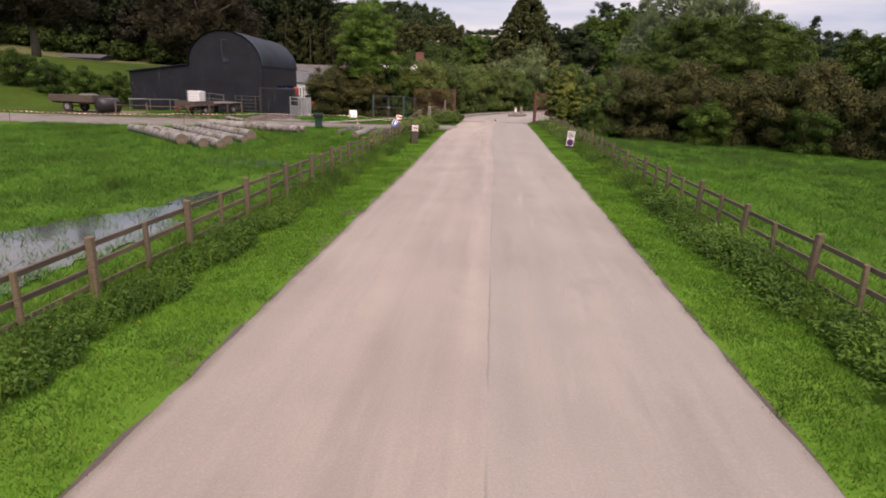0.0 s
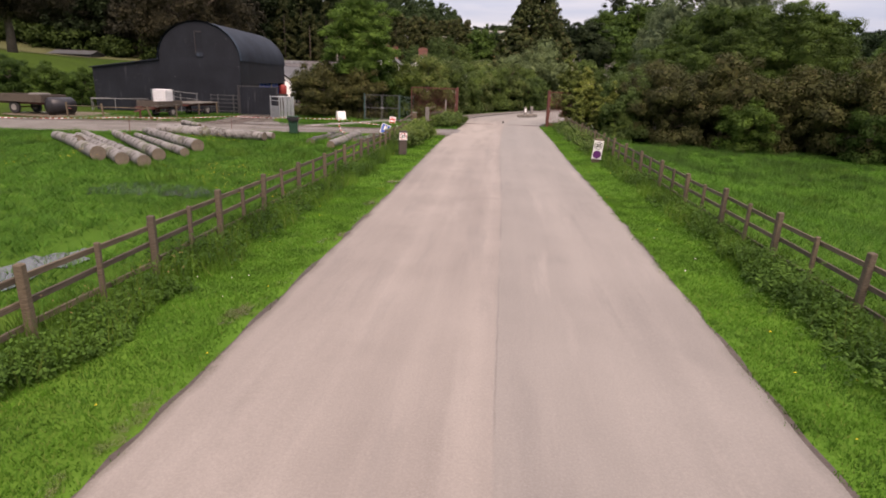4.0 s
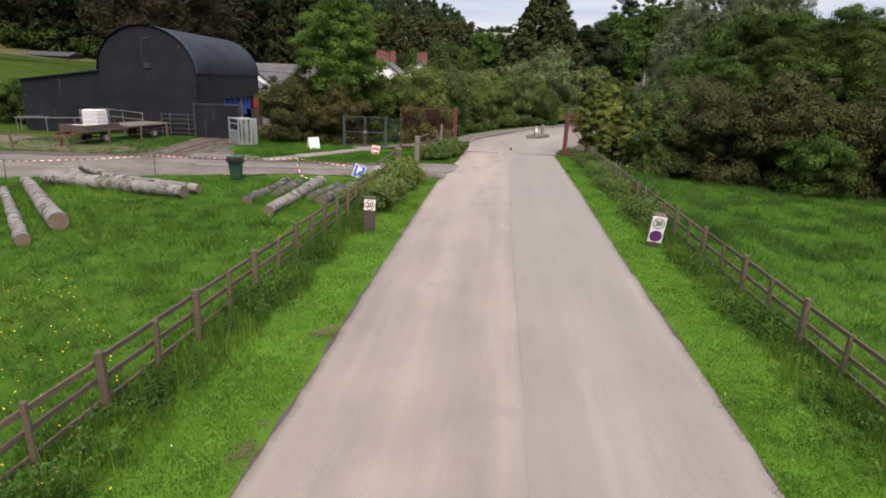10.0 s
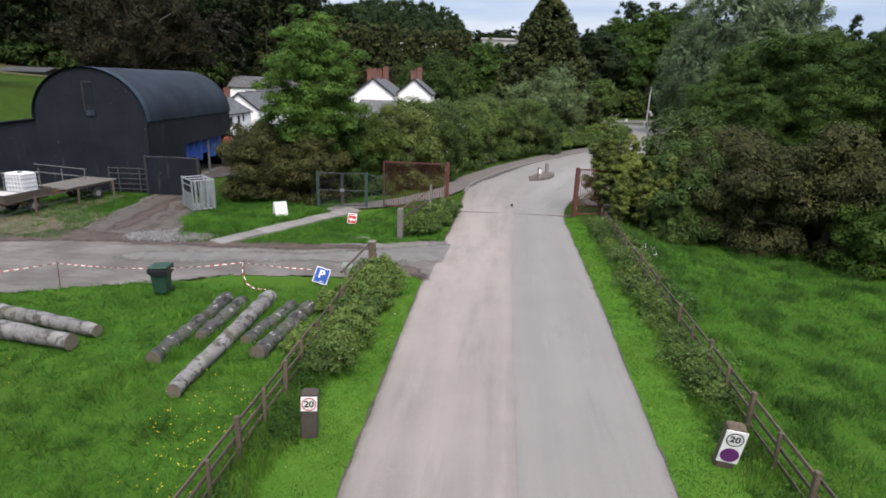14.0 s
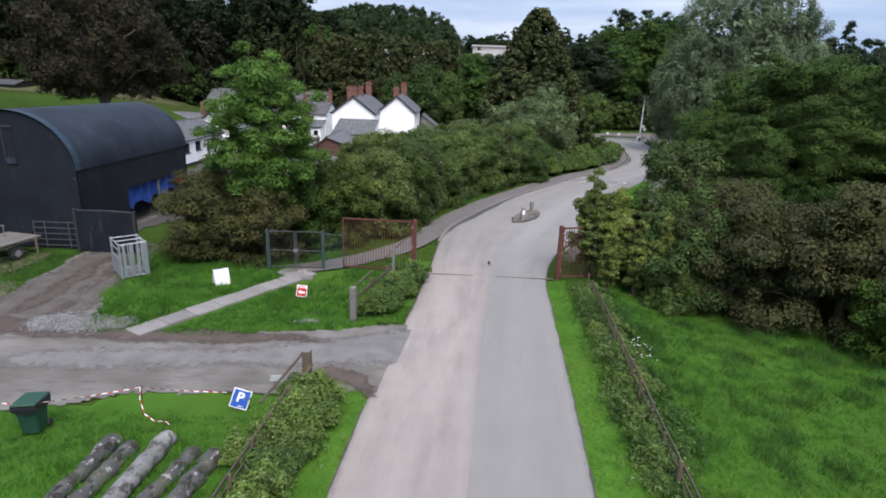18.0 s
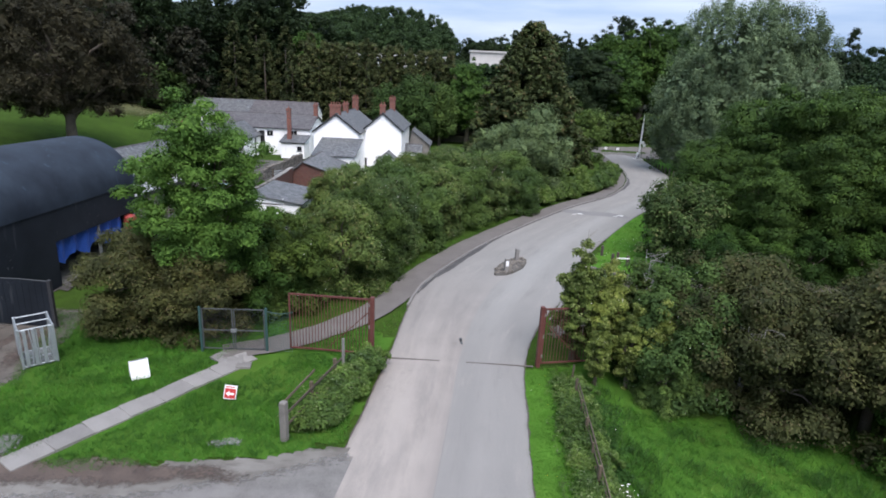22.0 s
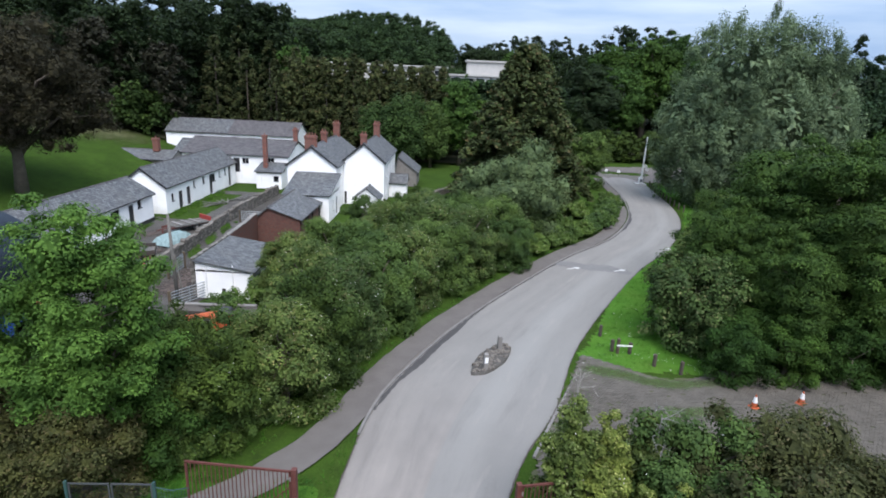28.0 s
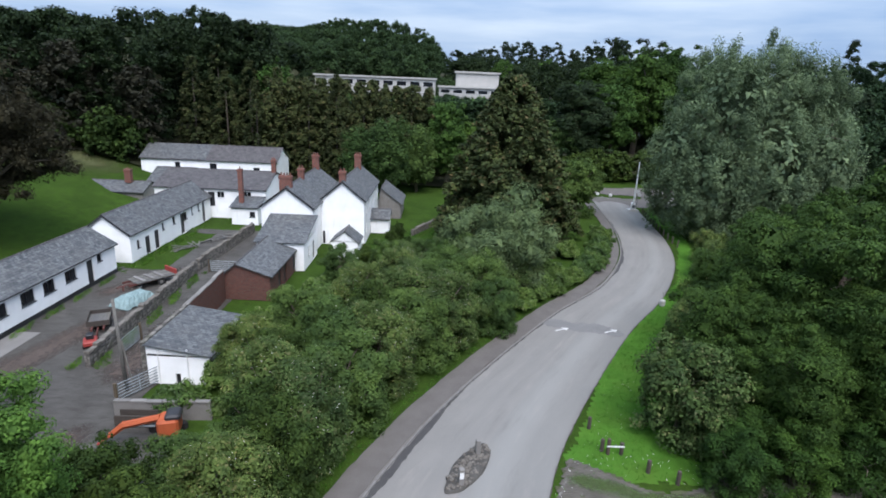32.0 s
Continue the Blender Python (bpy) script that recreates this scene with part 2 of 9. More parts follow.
def slate_material(name="grey_slate", a=(0.05, 0.054, 0.058), b=(0.135, 0.14, 0.142), moss=0.6):
    k = Mat(name, 0.6)
    t = k.n.new("ShaderNodeTexBrick")
    uv = k.n.new("ShaderNodeUVMap")
    k.l.new(uv.outputs["UV"], t.inputs["Vector"])
    for key, val in (("Scale", 1.0), ("Mortar Size", 0.014), ("Brick Width", 0.36), ("Row Height", 0.26)):
        t.inputs[key].default_value = val
    t.inputs["Color1"].default_value, t.inputs["Color2"].default_value = (*a, 1), (*b, 1)
    t.inputs["Mortar"].default_value = (*(0.45 * x for x in a), 1)
    c = k.mix(k.span(k.noise(0.5, 4), 0.4, 0.7, 0, 0.5), t.outputs["Color"], (0.086, 0.083, 0.079))
    c = k.mix(k.span(k.noise(2.6, 6, rough=0.7), 0.52, 0.7, 0, moss), c, (0.2, 0.2, 0.185))
    c = k.mix(k.span(k.noise(6, 5, rough=0.7), 0.5, 0.75, 0, 0.5), c, (0.045, 0.047, 0.05))
    k.col(c)
    return k.bump(t.outputs["Fac"], -0.4, 0.02).m


def brick_material(name="red_brick", f=1.0):
    k = Mat(name, 0.85)
    t = k.n.new("ShaderNodeTexBrick")
    uv = k.n.new("ShaderNodeUVMap")
    k.l.new(uv.outputs["UV"], t.inputs["Vector"])
    for key, val in (("Scale", 1.0), ("Mortar Size", 0.01), ("Brick Width", 0.225), ("Row Height", 0.075)):
        t.inputs[key].default_value = val
    t.inputs["Color1"].default_value = (0.065 * f, 0.024 * f, 0.018 * f, 1)
    t.inputs["Color2"].default_value = (0.105 * f, 0.04 * f, 0.029 * f, 1)
    t.inputs["Mortar"].default_value = (0.09, 0.07, 0.06, 1)
    c = k.mix(k.span(k.noise(1.1, 4), 0.45, 0.75, 0, 0.5), t.outputs["Color"], (0.07 * f, 0.038 * f, 0.03 * f))
    k.col(c)
    return k.bump(t.outputs["Fac"], -0.4, 0.01).m


def barn_material(name, a, b, streak=(0.23, 0.23, 0.22), flakes=0.0):
    k = Mat(name, 0.62)
    k.b.inputs["Specular IOR Level"].default_value = 0.2
    c = k.mix(k.span(k.noise(0.6, 4), 0.35, 0.7), a, b)
    c = k.mix(k.span(k.noise(1.0, 5, (2.5, 2.5, 0.35)), 0.63, 0.72, 0, 0.5), c, streak)
    if flakes:
        # paint flaked off in small pale spots, in a few places
        spot = k.math("MULTIPLY", k.span(k.noise(7, 5, (1, 1, 0.6), rough=0.7), 0.63, 0.67), k.span(k.noise(0.45, 3), 0.52, 0.62, 0, flakes))
        c = k.mix(spot, c, (0.2, 0.21, 0.21))
    k.col(c)
    return k.bump(k.noise(6, 3), 0.15, 0.01).m


def render_material():
    """Lime-washed render with run marks and patches."""
    k = Mat("white_render", 0.85)
    c = k.mix(k.span(k.noise(0.7, 5), 0.35, 0.65), (0.8, 0.8, 0.785), (0.88, 0.88, 0.865))
    c = k.mix(k.span(k.noise(1.0, 5, (2.2, 2.2, 0.22), rough=0.65), 0.6, 0.76, 0, 0.45), c, (0.56, 0.55, 0.51))
    c = k.mix(k.span(k.noise(9, 5), 0.6, 0.8, 0, 0.3), c, (0.62, 0.61, 0.58))
    k.col(c)
    return k.bump(k.noise(18, 4), 0.2, 0.01).m


def water_material():
    k = Mat("shallow_flood_water", 0.06)
    k.b.inputs["Specular IOR Level"].default_value = 0.5
    k.col(k.mix(k.span(k.noise(0.8, 4), 0.4, 0.65), (0.03, 0.04, 0.042), (0.055, 0.066, 0.066)))
    return k.bump(k.noise(5, 3), 0.04, 0.01).m


def wood_material(name, a, b, stretch):
    k = Mat(name, 0.85)
    grain = k.noise(14, 5, stretch)
    c = k.mix(k.span(grain, 0.3, 0.7), a, b)
    c = k.mix(k.span(k.noise(2.2, 4), 0.5, 0.75, 0, 0.5), c, tuple(0.5 * x for x in a))
    r = k.rand()
    c = k.mix(1.0, c, k.mix(r, (0.75, 0.75, 0.78), (1.15, 1.12, 1.05)), "MULTIPLY")
    k.col(c)
    return k.bump(grain, 0.5, 0.008).m


def log_material(name="weathered_log_bark", f=1.0, moss=0.5, dark=0.7, peel=0.0):
    k = Mat(name, 0.85)
    c = k.mix(k.span(k.noise(1.4, 5), 0.35, 0.65), (0.15 * f, 0.148 * f, 0.14 * f), (0.25 * f, 0.247 * f, 0.236 * f))
    c = k.mix(k.span(k.noise(3, 6, rough=0.72), 0.49, 0.58, 0, 0.9 * dark), c, (0.055 * f, 0.05 * f, 0.042 * f))
    c = k.mix(k.span(k.noise(9 - 40 * peel, 5, rough=0.7), 0.62 - 0.4 * peel, 0.68 - 0.4 * peel, 0, 0.7 + peel), c, (0.36, 0.35, 0.33))
    c = k.mix(k.span(k.noise(1.1, 4), 0.55, 0.7, 0, moss), c, (0.090, 0.100, 0.050))
    k.col(c)
    return k.bump(k.noise(11, 5), 0.7, 0.03).m


M_ROAD, M_GROUND, M_TRACK, M_SLATE, M_BRICK = road_material(), ground_material(), track_material("muddy_gravel_track", 0.72), slate_material(), brick_material("red_brick", 1.35)


def thin_edged(name, base, a, b, rough=0.7):
    """A stain that breaks up towards its edges."""
    k = Mat(name, rough)
    c = k.mix(k.span(k.noise(1.4, 4), 0.35, 0.65), a, b)
    c = k.mix(k.span(k.noise(30, 3), 0.4, 0.8, 0, 0.5), c, tuple(1.7 * x for x in b))
    k.col(c)
    k.bump(k.noise(22, 4), 0.5, 0.02)
    at = k.n.new("ShaderNodeAttribute")
    at.attribute_name = "cover"
    f = k.math("ADD", at.outputs["Fac"], k.math("MULTIPLY", k.math("SUBTRACT", k.noise(3.5, 6, rough=0.7), 0.5), 1.3))
    tr = k.n.new("ShaderNodeBsdfTransparent")
    ms = k.n.new("ShaderNodeMixShader")
    k.l.new(k.span(f, 0.42, 0.85, 0, base), ms.inputs["Fac"])
    k.l.new(tr.outputs["BSDF"], ms.inputs[1])
    k.l.new(k.b.outputs["BSDF"], ms.inputs[2])
    k.l.new(ms.outputs["Shader"], k.n["Material Output"].inputs["Surface"])
    return k.m


def rubble_material():
    """Uneven stones bedded in dark mortar."""
    k = Mat("rubble_walling", 0.9)
    t = k.n.new("ShaderNodeTexVoronoi")
    mp = k.n.new("ShaderNodeMapping")
    mp.inputs["Scale"].default_value = (3.0, 3.0, 5.5)
    k.l.new(k.co.outputs["Object"], mp.inputs["Vector"])
    k.l.new(mp.outputs["Vector"], t.inputs["Vector"])
    t.inputs["Scale"].default_value = 1.0
    sep = k.n.new("ShaderNodeSeparateColor")
    k.l.new(t.outputs["Color"], sep.inputs["Color"])
    c = k.mix(sep.outputs["Red"], (0.085, 0.078, 0.068), (0.23, 0.215, 0.19))
    c = k.mix(k.span(t.outputs["Distance"], 0.45, 0.75, 0, 0.8), c, (0.05, 0.045, 0.04))
    c = k.mix(k.span(k.noise(1.2, 5), 0.52, 0.7, 0, 0.5), c, (0.075, 0.085, 0.045))
    k.col(c)
    return k.bump(k.math("MULTIPLY", t.outputs["Distance"], -1.0), 0.8, 0.05).m


M_RUBBLEWALL = rubble_material()
M_MUDSOFT = thin_edged("trodden_mud", 0.95, (0.045, 0.033, 0.027), (0.082, 0.062, 0.05))
M_DIRT = thin_edged("trodden_earth", 0.92, (0.065, 0.052, 0.036), (0.12, 0.098, 0.066))
M_VERGEDIRT = thin_edged("torn_verge_earth", 0.85, (0.05, 0.04, 0.024), (0.095, 0.08, 0.042))
M_ROUGHSOFT = thin_edged("rough_brown_grass", 1.0, (0.04, 0.046, 0.016), (0.07, 0.075, 0.026), 1.0)
M_STAIN = thin_edged("dark_silt", 0.85, (0.035, 0.033, 0.031), (0.065, 0.06, 0.056))
M_STAINFAINT = thin_edged("faint_oil_stain", 0.5, (0.06, 0.055, 0.05), (0.1, 0.092, 0.085))
M_TRACKPALE = thin_edged("packed_pale_gravel", 0.9, (0.104, 0.098, 0.09), (0.158, 0.15, 0.139))
M_GRAVELSOFT = thin_edged("spread_gravel", 1.0, (0.085, 0.083, 0.08), (0.16, 0.157, 0.152))
M_CHIMNEY = brick_material("chimney_brick", 2.3)
M_TURF = turf_material("short_turf", 1.0)
M_PTURF = turf_material("pasture_turf", 0.78)
M_YARD = track_material("dark_yard_gravel", 0.37)
M_MUD = mottled("wet_brown_mud", (0.042, 0.032, 0.027), (0.075, 0.06, 0.051), 1.4, 22, 0.6, bump=0.6, dist=0.03)
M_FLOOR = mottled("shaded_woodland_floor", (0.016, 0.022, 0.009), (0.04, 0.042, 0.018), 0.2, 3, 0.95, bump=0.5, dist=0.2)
M_SLATE_BROWN = slate_material("brown_slate", (0.045, 0.04, 0.041), (0.105, 0.094, 0.094), 0.4)
M_PATH = mottled("footway_asphalt", (0.09, 0.081, 0.073), (0.132, 0.12, 0.109), 0.8, 60, 0.85)
M_KERB = mottled("kerb_concrete", (0.12, 0.114, 0.105), (0.19, 0.18, 0.168), 2.0, 40, 0.85)
M_DARKPATCH = mottled("dark_asphalt_patch", (0.042, 0.040, 0.040), (0.066, 0.063, 0.060), 1.0, 70, 0.75)
M_SLAB = mottled("concrete_slab", (0.156, 0.148, 0.135), (0.219, 0.208, 0.193), 1.2, 30, 0.85, vary=0.25)
M_GRAVEL = mottled("pale_gravel", (0.1, 0.098, 0.094), (0.18, 0.175, 0.168), 6, 50, 0.85)
M_WATER = water_material()
M_FENCE = wood_material("weathered_fence_wood", (0.062, 0.048, 0.033), (0.135, 0.11, 0.078), (1, 1, 6))
M_RAIL = wood_material("weathered_rail_wood", (0.054, 0.043, 0.03), (0.128, 0.106, 0.078), (6, 0.6, 6))
M_PALEPOST = wood_material("pale_weathered_post", (0.15, 0.14, 0.12), (0.25, 0.235, 0.205), (2, 2, 8))
M_DECK = wood_material("grey_deck_boards", (0.085, 0.082, 0.075), (0.18, 0.174, 0.16), (5, 0.6, 1))
M_DARKWOOD = wood_material("dark_tarred_wood", (0.043, 0.036, 0.031), (0.085, 0.072, 0.060), (2, 2, 8))
M_LOG = log_material("weathered_log_bark", 0.86, 0.5, 1.05)
M_LOGMOSS = log_material("mossy_log_bark", 0.28, 0.4, 1.1, 0.1)
M_LOGEND = mottled("cut_log_end", (0.085, 0.07, 0.054), (0.165, 0.138, 0.106), 4, 30, 0.85)
M_BARK = mottled("tree_bark", (0.075, 0.06, 0.047), (0.15, 0.125, 0.1), 2.5, 16, 0.9, bump=0.8, dist=0.04)
M_DEADTWIG = mottled("grey_dead_twigs", (0.13, 0.12, 0.11), (0.22, 0.21, 0.2), 3, 20, 0.9)
M_PALEBARK = mottled("dead_pale_wood", (0.2, 0.19, 0.17), (0.32, 0.3, 0.27), 3, 20, 0.85)
M_BARN = barn_material("black_painted_sheet", (0.0068, 0.0088, 0.0125), (0.0125, 0.016, 0.0215), (0.05, 0.055, 0.06), 0.55)
M_BARNROOF = barn_material("blue_black_roof_sheet", (0.010, 0.014, 0.021), (0.022, 0.031, 0.043), (0.043, 0.072, 0.102))
M_FADEDBLUE = barn_material("faded_blue_sheet", (0.016, 0.03, 0.045), (0.035, 0.06, 0.085), (0.09, 0.13, 0.16))
M_WHITE = render_material()
M_TRIM = mottled("black_trim_paint", (0.02, 0.02, 0.022), (0.035, 0.035, 0.037), 3, 30, 0.5)
M_FRAME = mottled("white_gloss_paint", (0.7, 0.7, 0.68), (0.8, 0.8, 0.78), 2, 30, 0.5, bump=0.05)
M_GLASS = Mat("dark_window_glass", 0.08).col((0.012, 0.014, 0.017)).m
M_RUST = mottled("rusty_red_paint", (0.07, 0.022, 0.018), (0.122, 0.045, 0.036), 2.5, 25, 0.65, bump=0.3)
M_GREENSTEEL = mottled("green_painted_steel", (0.02, 0.052, 0.048), (0.038, 0.08, 0.073), 2, 25, 0.5)
M_GREYSTEEL = mottled("grey_painted_steel", (0.1, 0.11, 0.11), (0.17, 0.18, 0.18), 2, 25, 0.5)
M_DARKSTEEL = mottled("dark_weathered_steel", (0.04, 0.045, 0.046), (0.075, 0.08, 0.08), 2, 25, 0.5)
M_STRIP = mottled("worn_brown_steel", (0.06, 0.05, 0.045), (0.11, 0.095, 0.085), 2, 25, 0.6)
M_GALV = mottled("galvanised_steel", (0.26, 0.29, 0.3), (0.38, 0.41, 0.42), 3, 30, 0.45, 0.6, bump=0.1)
M_TYRE = mottled("tyre_rubber", (0.018, 0.018, 0.019), (0.035, 0.034, 0.033), 5, 40, 0.8)
M_BLACK = mottled("black_plastic", (0.012, 0.012, 0.014), (0.022, 0.022, 0.025), 2, 20, 0.4, bump=0.05)
M_BINGREEN = mottled("green_bin_plastic", (0.012, 0.045, 0.028), (0.02, 0.062, 0.04), 1.5, 20, 0.5, bump=0.05)
M_BLUE = mottled("blue_tarpaulin", (0.015, 0.05, 0.22), (0.03, 0.085, 0.33), 1.6, 8, 0.45, bump=0.6, dist=0.05)
M_PALEBLUE = mottled("pale_blue_sheet", (0.14, 0.21, 0.21), (0.23, 0.31, 0.305), 1.2, 8, 0.8, bump=0.4)
M_RED = mottled("red_paint", (0.22, 0.03, 0.025), (0.32, 0.055, 0.045), 2, 20, 0.5, bump=0.05)
M_ORANGE = mottled("orange_machine_paint", (0.3, 0.062, 0.022), (0.42, 0.1, 0.035), 2, 20, 0.65, bump=0.05)
M_SIGNWHITE = mottled("sign_white", (0.72, 0.72, 0.7), (0.82, 0.82, 0.8), 2, 30, 0.45, bump=0.03)
M_SIGNBLUE = mottled("sign_blue", (0.02, 0.08, 0.33), (0.03, 0.1, 0.4), 2, 30, 0.4, bump=0.03)
M_SIGNBLACK = mottled("sign_black", (0.02, 0.02, 0.02), (0.03, 0.03, 0.03), 2, 30, 0.5, bump=0.03)
M_SIGNRED = mottled("sign_red", (0.36, 0.025, 0.024), (0.45, 0.038, 0.034), 2, 30, 0.45, bump=0.03)
M_PURPLE = mottled("sign_purple", (0.095, 0.018, 0.11), (0.13, 0.03, 0.15), 2, 30, 0.45, bump=0.03)
M_PLASTICPALE = mottled("grey_green_plastic", (0.3, 0.35, 0.33), (0.4, 0.45, 0.43), 1.5, 20, 0.5, bump=0.05)
M_PLASTICWHITE = mottled("translucent_white_plastic", (0.66, 0.68, 0.68), (0.78, 0.79, 0.78), 1.5, 20, 0.4, bump=0.05)
M_STONE = mottled("rubble_stone", (0.15, 0.14, 0.125), (0.27, 0.255, 0.235), 2.5, 20, 0.85, bump=0.6, vary=0.3)
M_RUBBLE = mottled("dark_rubble", (0.09, 0.08, 0.068), (0.19, 0.172, 0.148), 2.5, 20, 0.9, bump=0.6, vary=0.3)
M_BLOCK = mottled("paving_block", (0.056, 0.05, 0.041), (0.112, 0.101, 0.084), 1.5, 30, 0.85, vary=0.3)
M_JOINT = mottled("mossy_joint_soil", (0.04, 0.043, 0.022), (0.075, 0.078, 0.04), 1.2, 30, 0.95)
M_MOSS = thin_edged("moss_and_grass_in_joints", 0.6, (0.034, 0.062, 0.012), (0.06, 0.1, 0.02), 0.95)
M_DRIVE = thin_edged("trodden_barn_drive", 0.85, (0.058, 0.05, 0.041), (0.1, 0.089, 0.075))
M_DOCK = mottled("brown_dock_seed", (0.13, 0.075, 0.03), (0.22, 0.15, 0.06), 6, 40, 0.9)
M_RAMP = mottled("ramp_asphalt", (0.135, 0.131, 0.126), (0.172, 0.167, 0.16), 1.0, 60, 0.85)
M_CONC = mottled("pale_concrete", (0.36, 0.355, 0.335), (0.47, 0.46, 0.435), 0.5, 14, 0.8)
M_PAINTLINE = mottled("worn_road_paint", (0.3, 0.295, 0.28), (0.62, 0.61, 0.58), 9, 50, 0.7)
M_VERGE = leafy("mown_verge_grass", (0.038, 0.134, 0.013), (0.088, 0.244, 0.03), (0.145, 0.2, 0.055), 0.35, 0.6)
M_PASTURE = leafy("pasture_grass", (0.04, 0.14, 0.017), (0.094, 0.262, 0.034), (0.135, 0.21, 0.05), 0.35, 0.3)
M_TALLGRASS = leafy("tall_fence_grass", (0.042, 0.115, 0.015), (0.1, 0.22, 0.034), (0.15, 0.17, 0.06), 0.35, 0.5)
M_WEED = leafy("nettle_leaves", (0.028, 0.08, 0.015), (0.072, 0.16, 0.03), None, 0.3, 0.8)
M_BRAMBLE = leafy("bramble_leaves", (0.052, 0.104, 0.024), (0.135, 0.215, 0.056), (0.22, 0.26, 0.15), 0.3, 0.8)
M_HAW = leafy("hawthorn_leaves", (0.043, 0.08, 0.022), (0.155, 0.222, 0.07), (0.2, 0.19, 0.09), 0.3, 0.4)
M_BROWNHAW = leafy("olive_brown_leaves", (0.036, 0.044, 0.017), (0.104, 0.114, 0.042), (0.125, 0.106, 0.06), 0.3, 0.4)
M_LIME = leafy("yellow_green_ivy_leaves", (0.04, 0.068, 0.014), (0.225, 0.285, 0.072), (0.34, 0.37, 0.16), 0.3, 0.5)
M_ASH = leafy("ash_leaves", (0.056, 0.13, 0.024), (0.15, 0.28, 0.058), None, 0.4, 0.4)
M_OAK = leafy("dark_broad_leaves", (0.024, 0.058, 0.012), (0.062, 0.125, 0.024), None, 0.3, 0.25)
M_MID = leafy("mid_green_leaves", (0.038, 0.078, 0.021), (0.112, 0.182, 0.054), None, 0.3, 0.2)
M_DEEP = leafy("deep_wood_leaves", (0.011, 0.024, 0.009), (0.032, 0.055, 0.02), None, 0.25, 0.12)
M_COPPER = leafy("bare_brown_twigs", (0.026, 0.025, 0.016), (0.052, 0.049, 0.031), None, 0.2, 0.3)
M_CONIFER = leafy("cypress_needles", (0.03, 0.048, 0.02), (0.088, 0.106, 0.043), (0.1, 0.076, 0.045), 0.2, 0.4)
M_CYPRESS = leafy("brown_green_cypress_sprays", (0.032, 0.054, 0.021), (0.094, 0.118, 0.045), (0.125, 0.095, 0.052), 0.2, 0.4)
M_RANK = leafy("rank_meadow_grass", (0.038, 0.112, 0.02), (0.09, 0.21, 0.042), (0.13, 0.16, 0.055), 0.3, 0.3)
M_PINE = leafy("pine_needles", (0.014, 0.03, 0.013), (0.038, 0.062, 0.026), None, 0.2, 0.2)
M_WILLOW = leafy("silver_willow_leaves", (0.115, 0.17, 0.09), (0.24, 0.32, 0.185), None, 0.35, 0.12)
M_LOCUST = leafy("locust_leaves", (0.024, 0.056, 0.014), (0.076, 0.138, 0.03), None, 0.3, 0.25)
M_SALLOW = leafy("sallow_leaves", (0.085, 0.135, 0.058), (0.2, 0.27, 0.13), None, 0.3, 0.3)
M_HEDGEDARK = leafy("dark_hedge_leaves", (0.026, 0.052, 0.012), (0.075, 0.12, 0.026), None, 0.3, 0.4)
M_BRIGHT = leafy("bright_tree_leaves", (0.05, 0.11, 0.022), (0.11, 0.2, 0.045), None, 0.35, 0.2)
M_HILL = leafy("hilltop_wood_leaves", (0.02, 0.044, 0.018), (0.05, 0.09, 0.036), None, 0.3, 0.12)
M_FLOWERY = Mat("buttercup_yellow", 0.6).col((0.6, 0.45, 0.02)).m
M_FLOWERW = Mat("white_blossom", 0.7).col((0.6, 0.59, 0.53)).m

# ---- building blocks ----


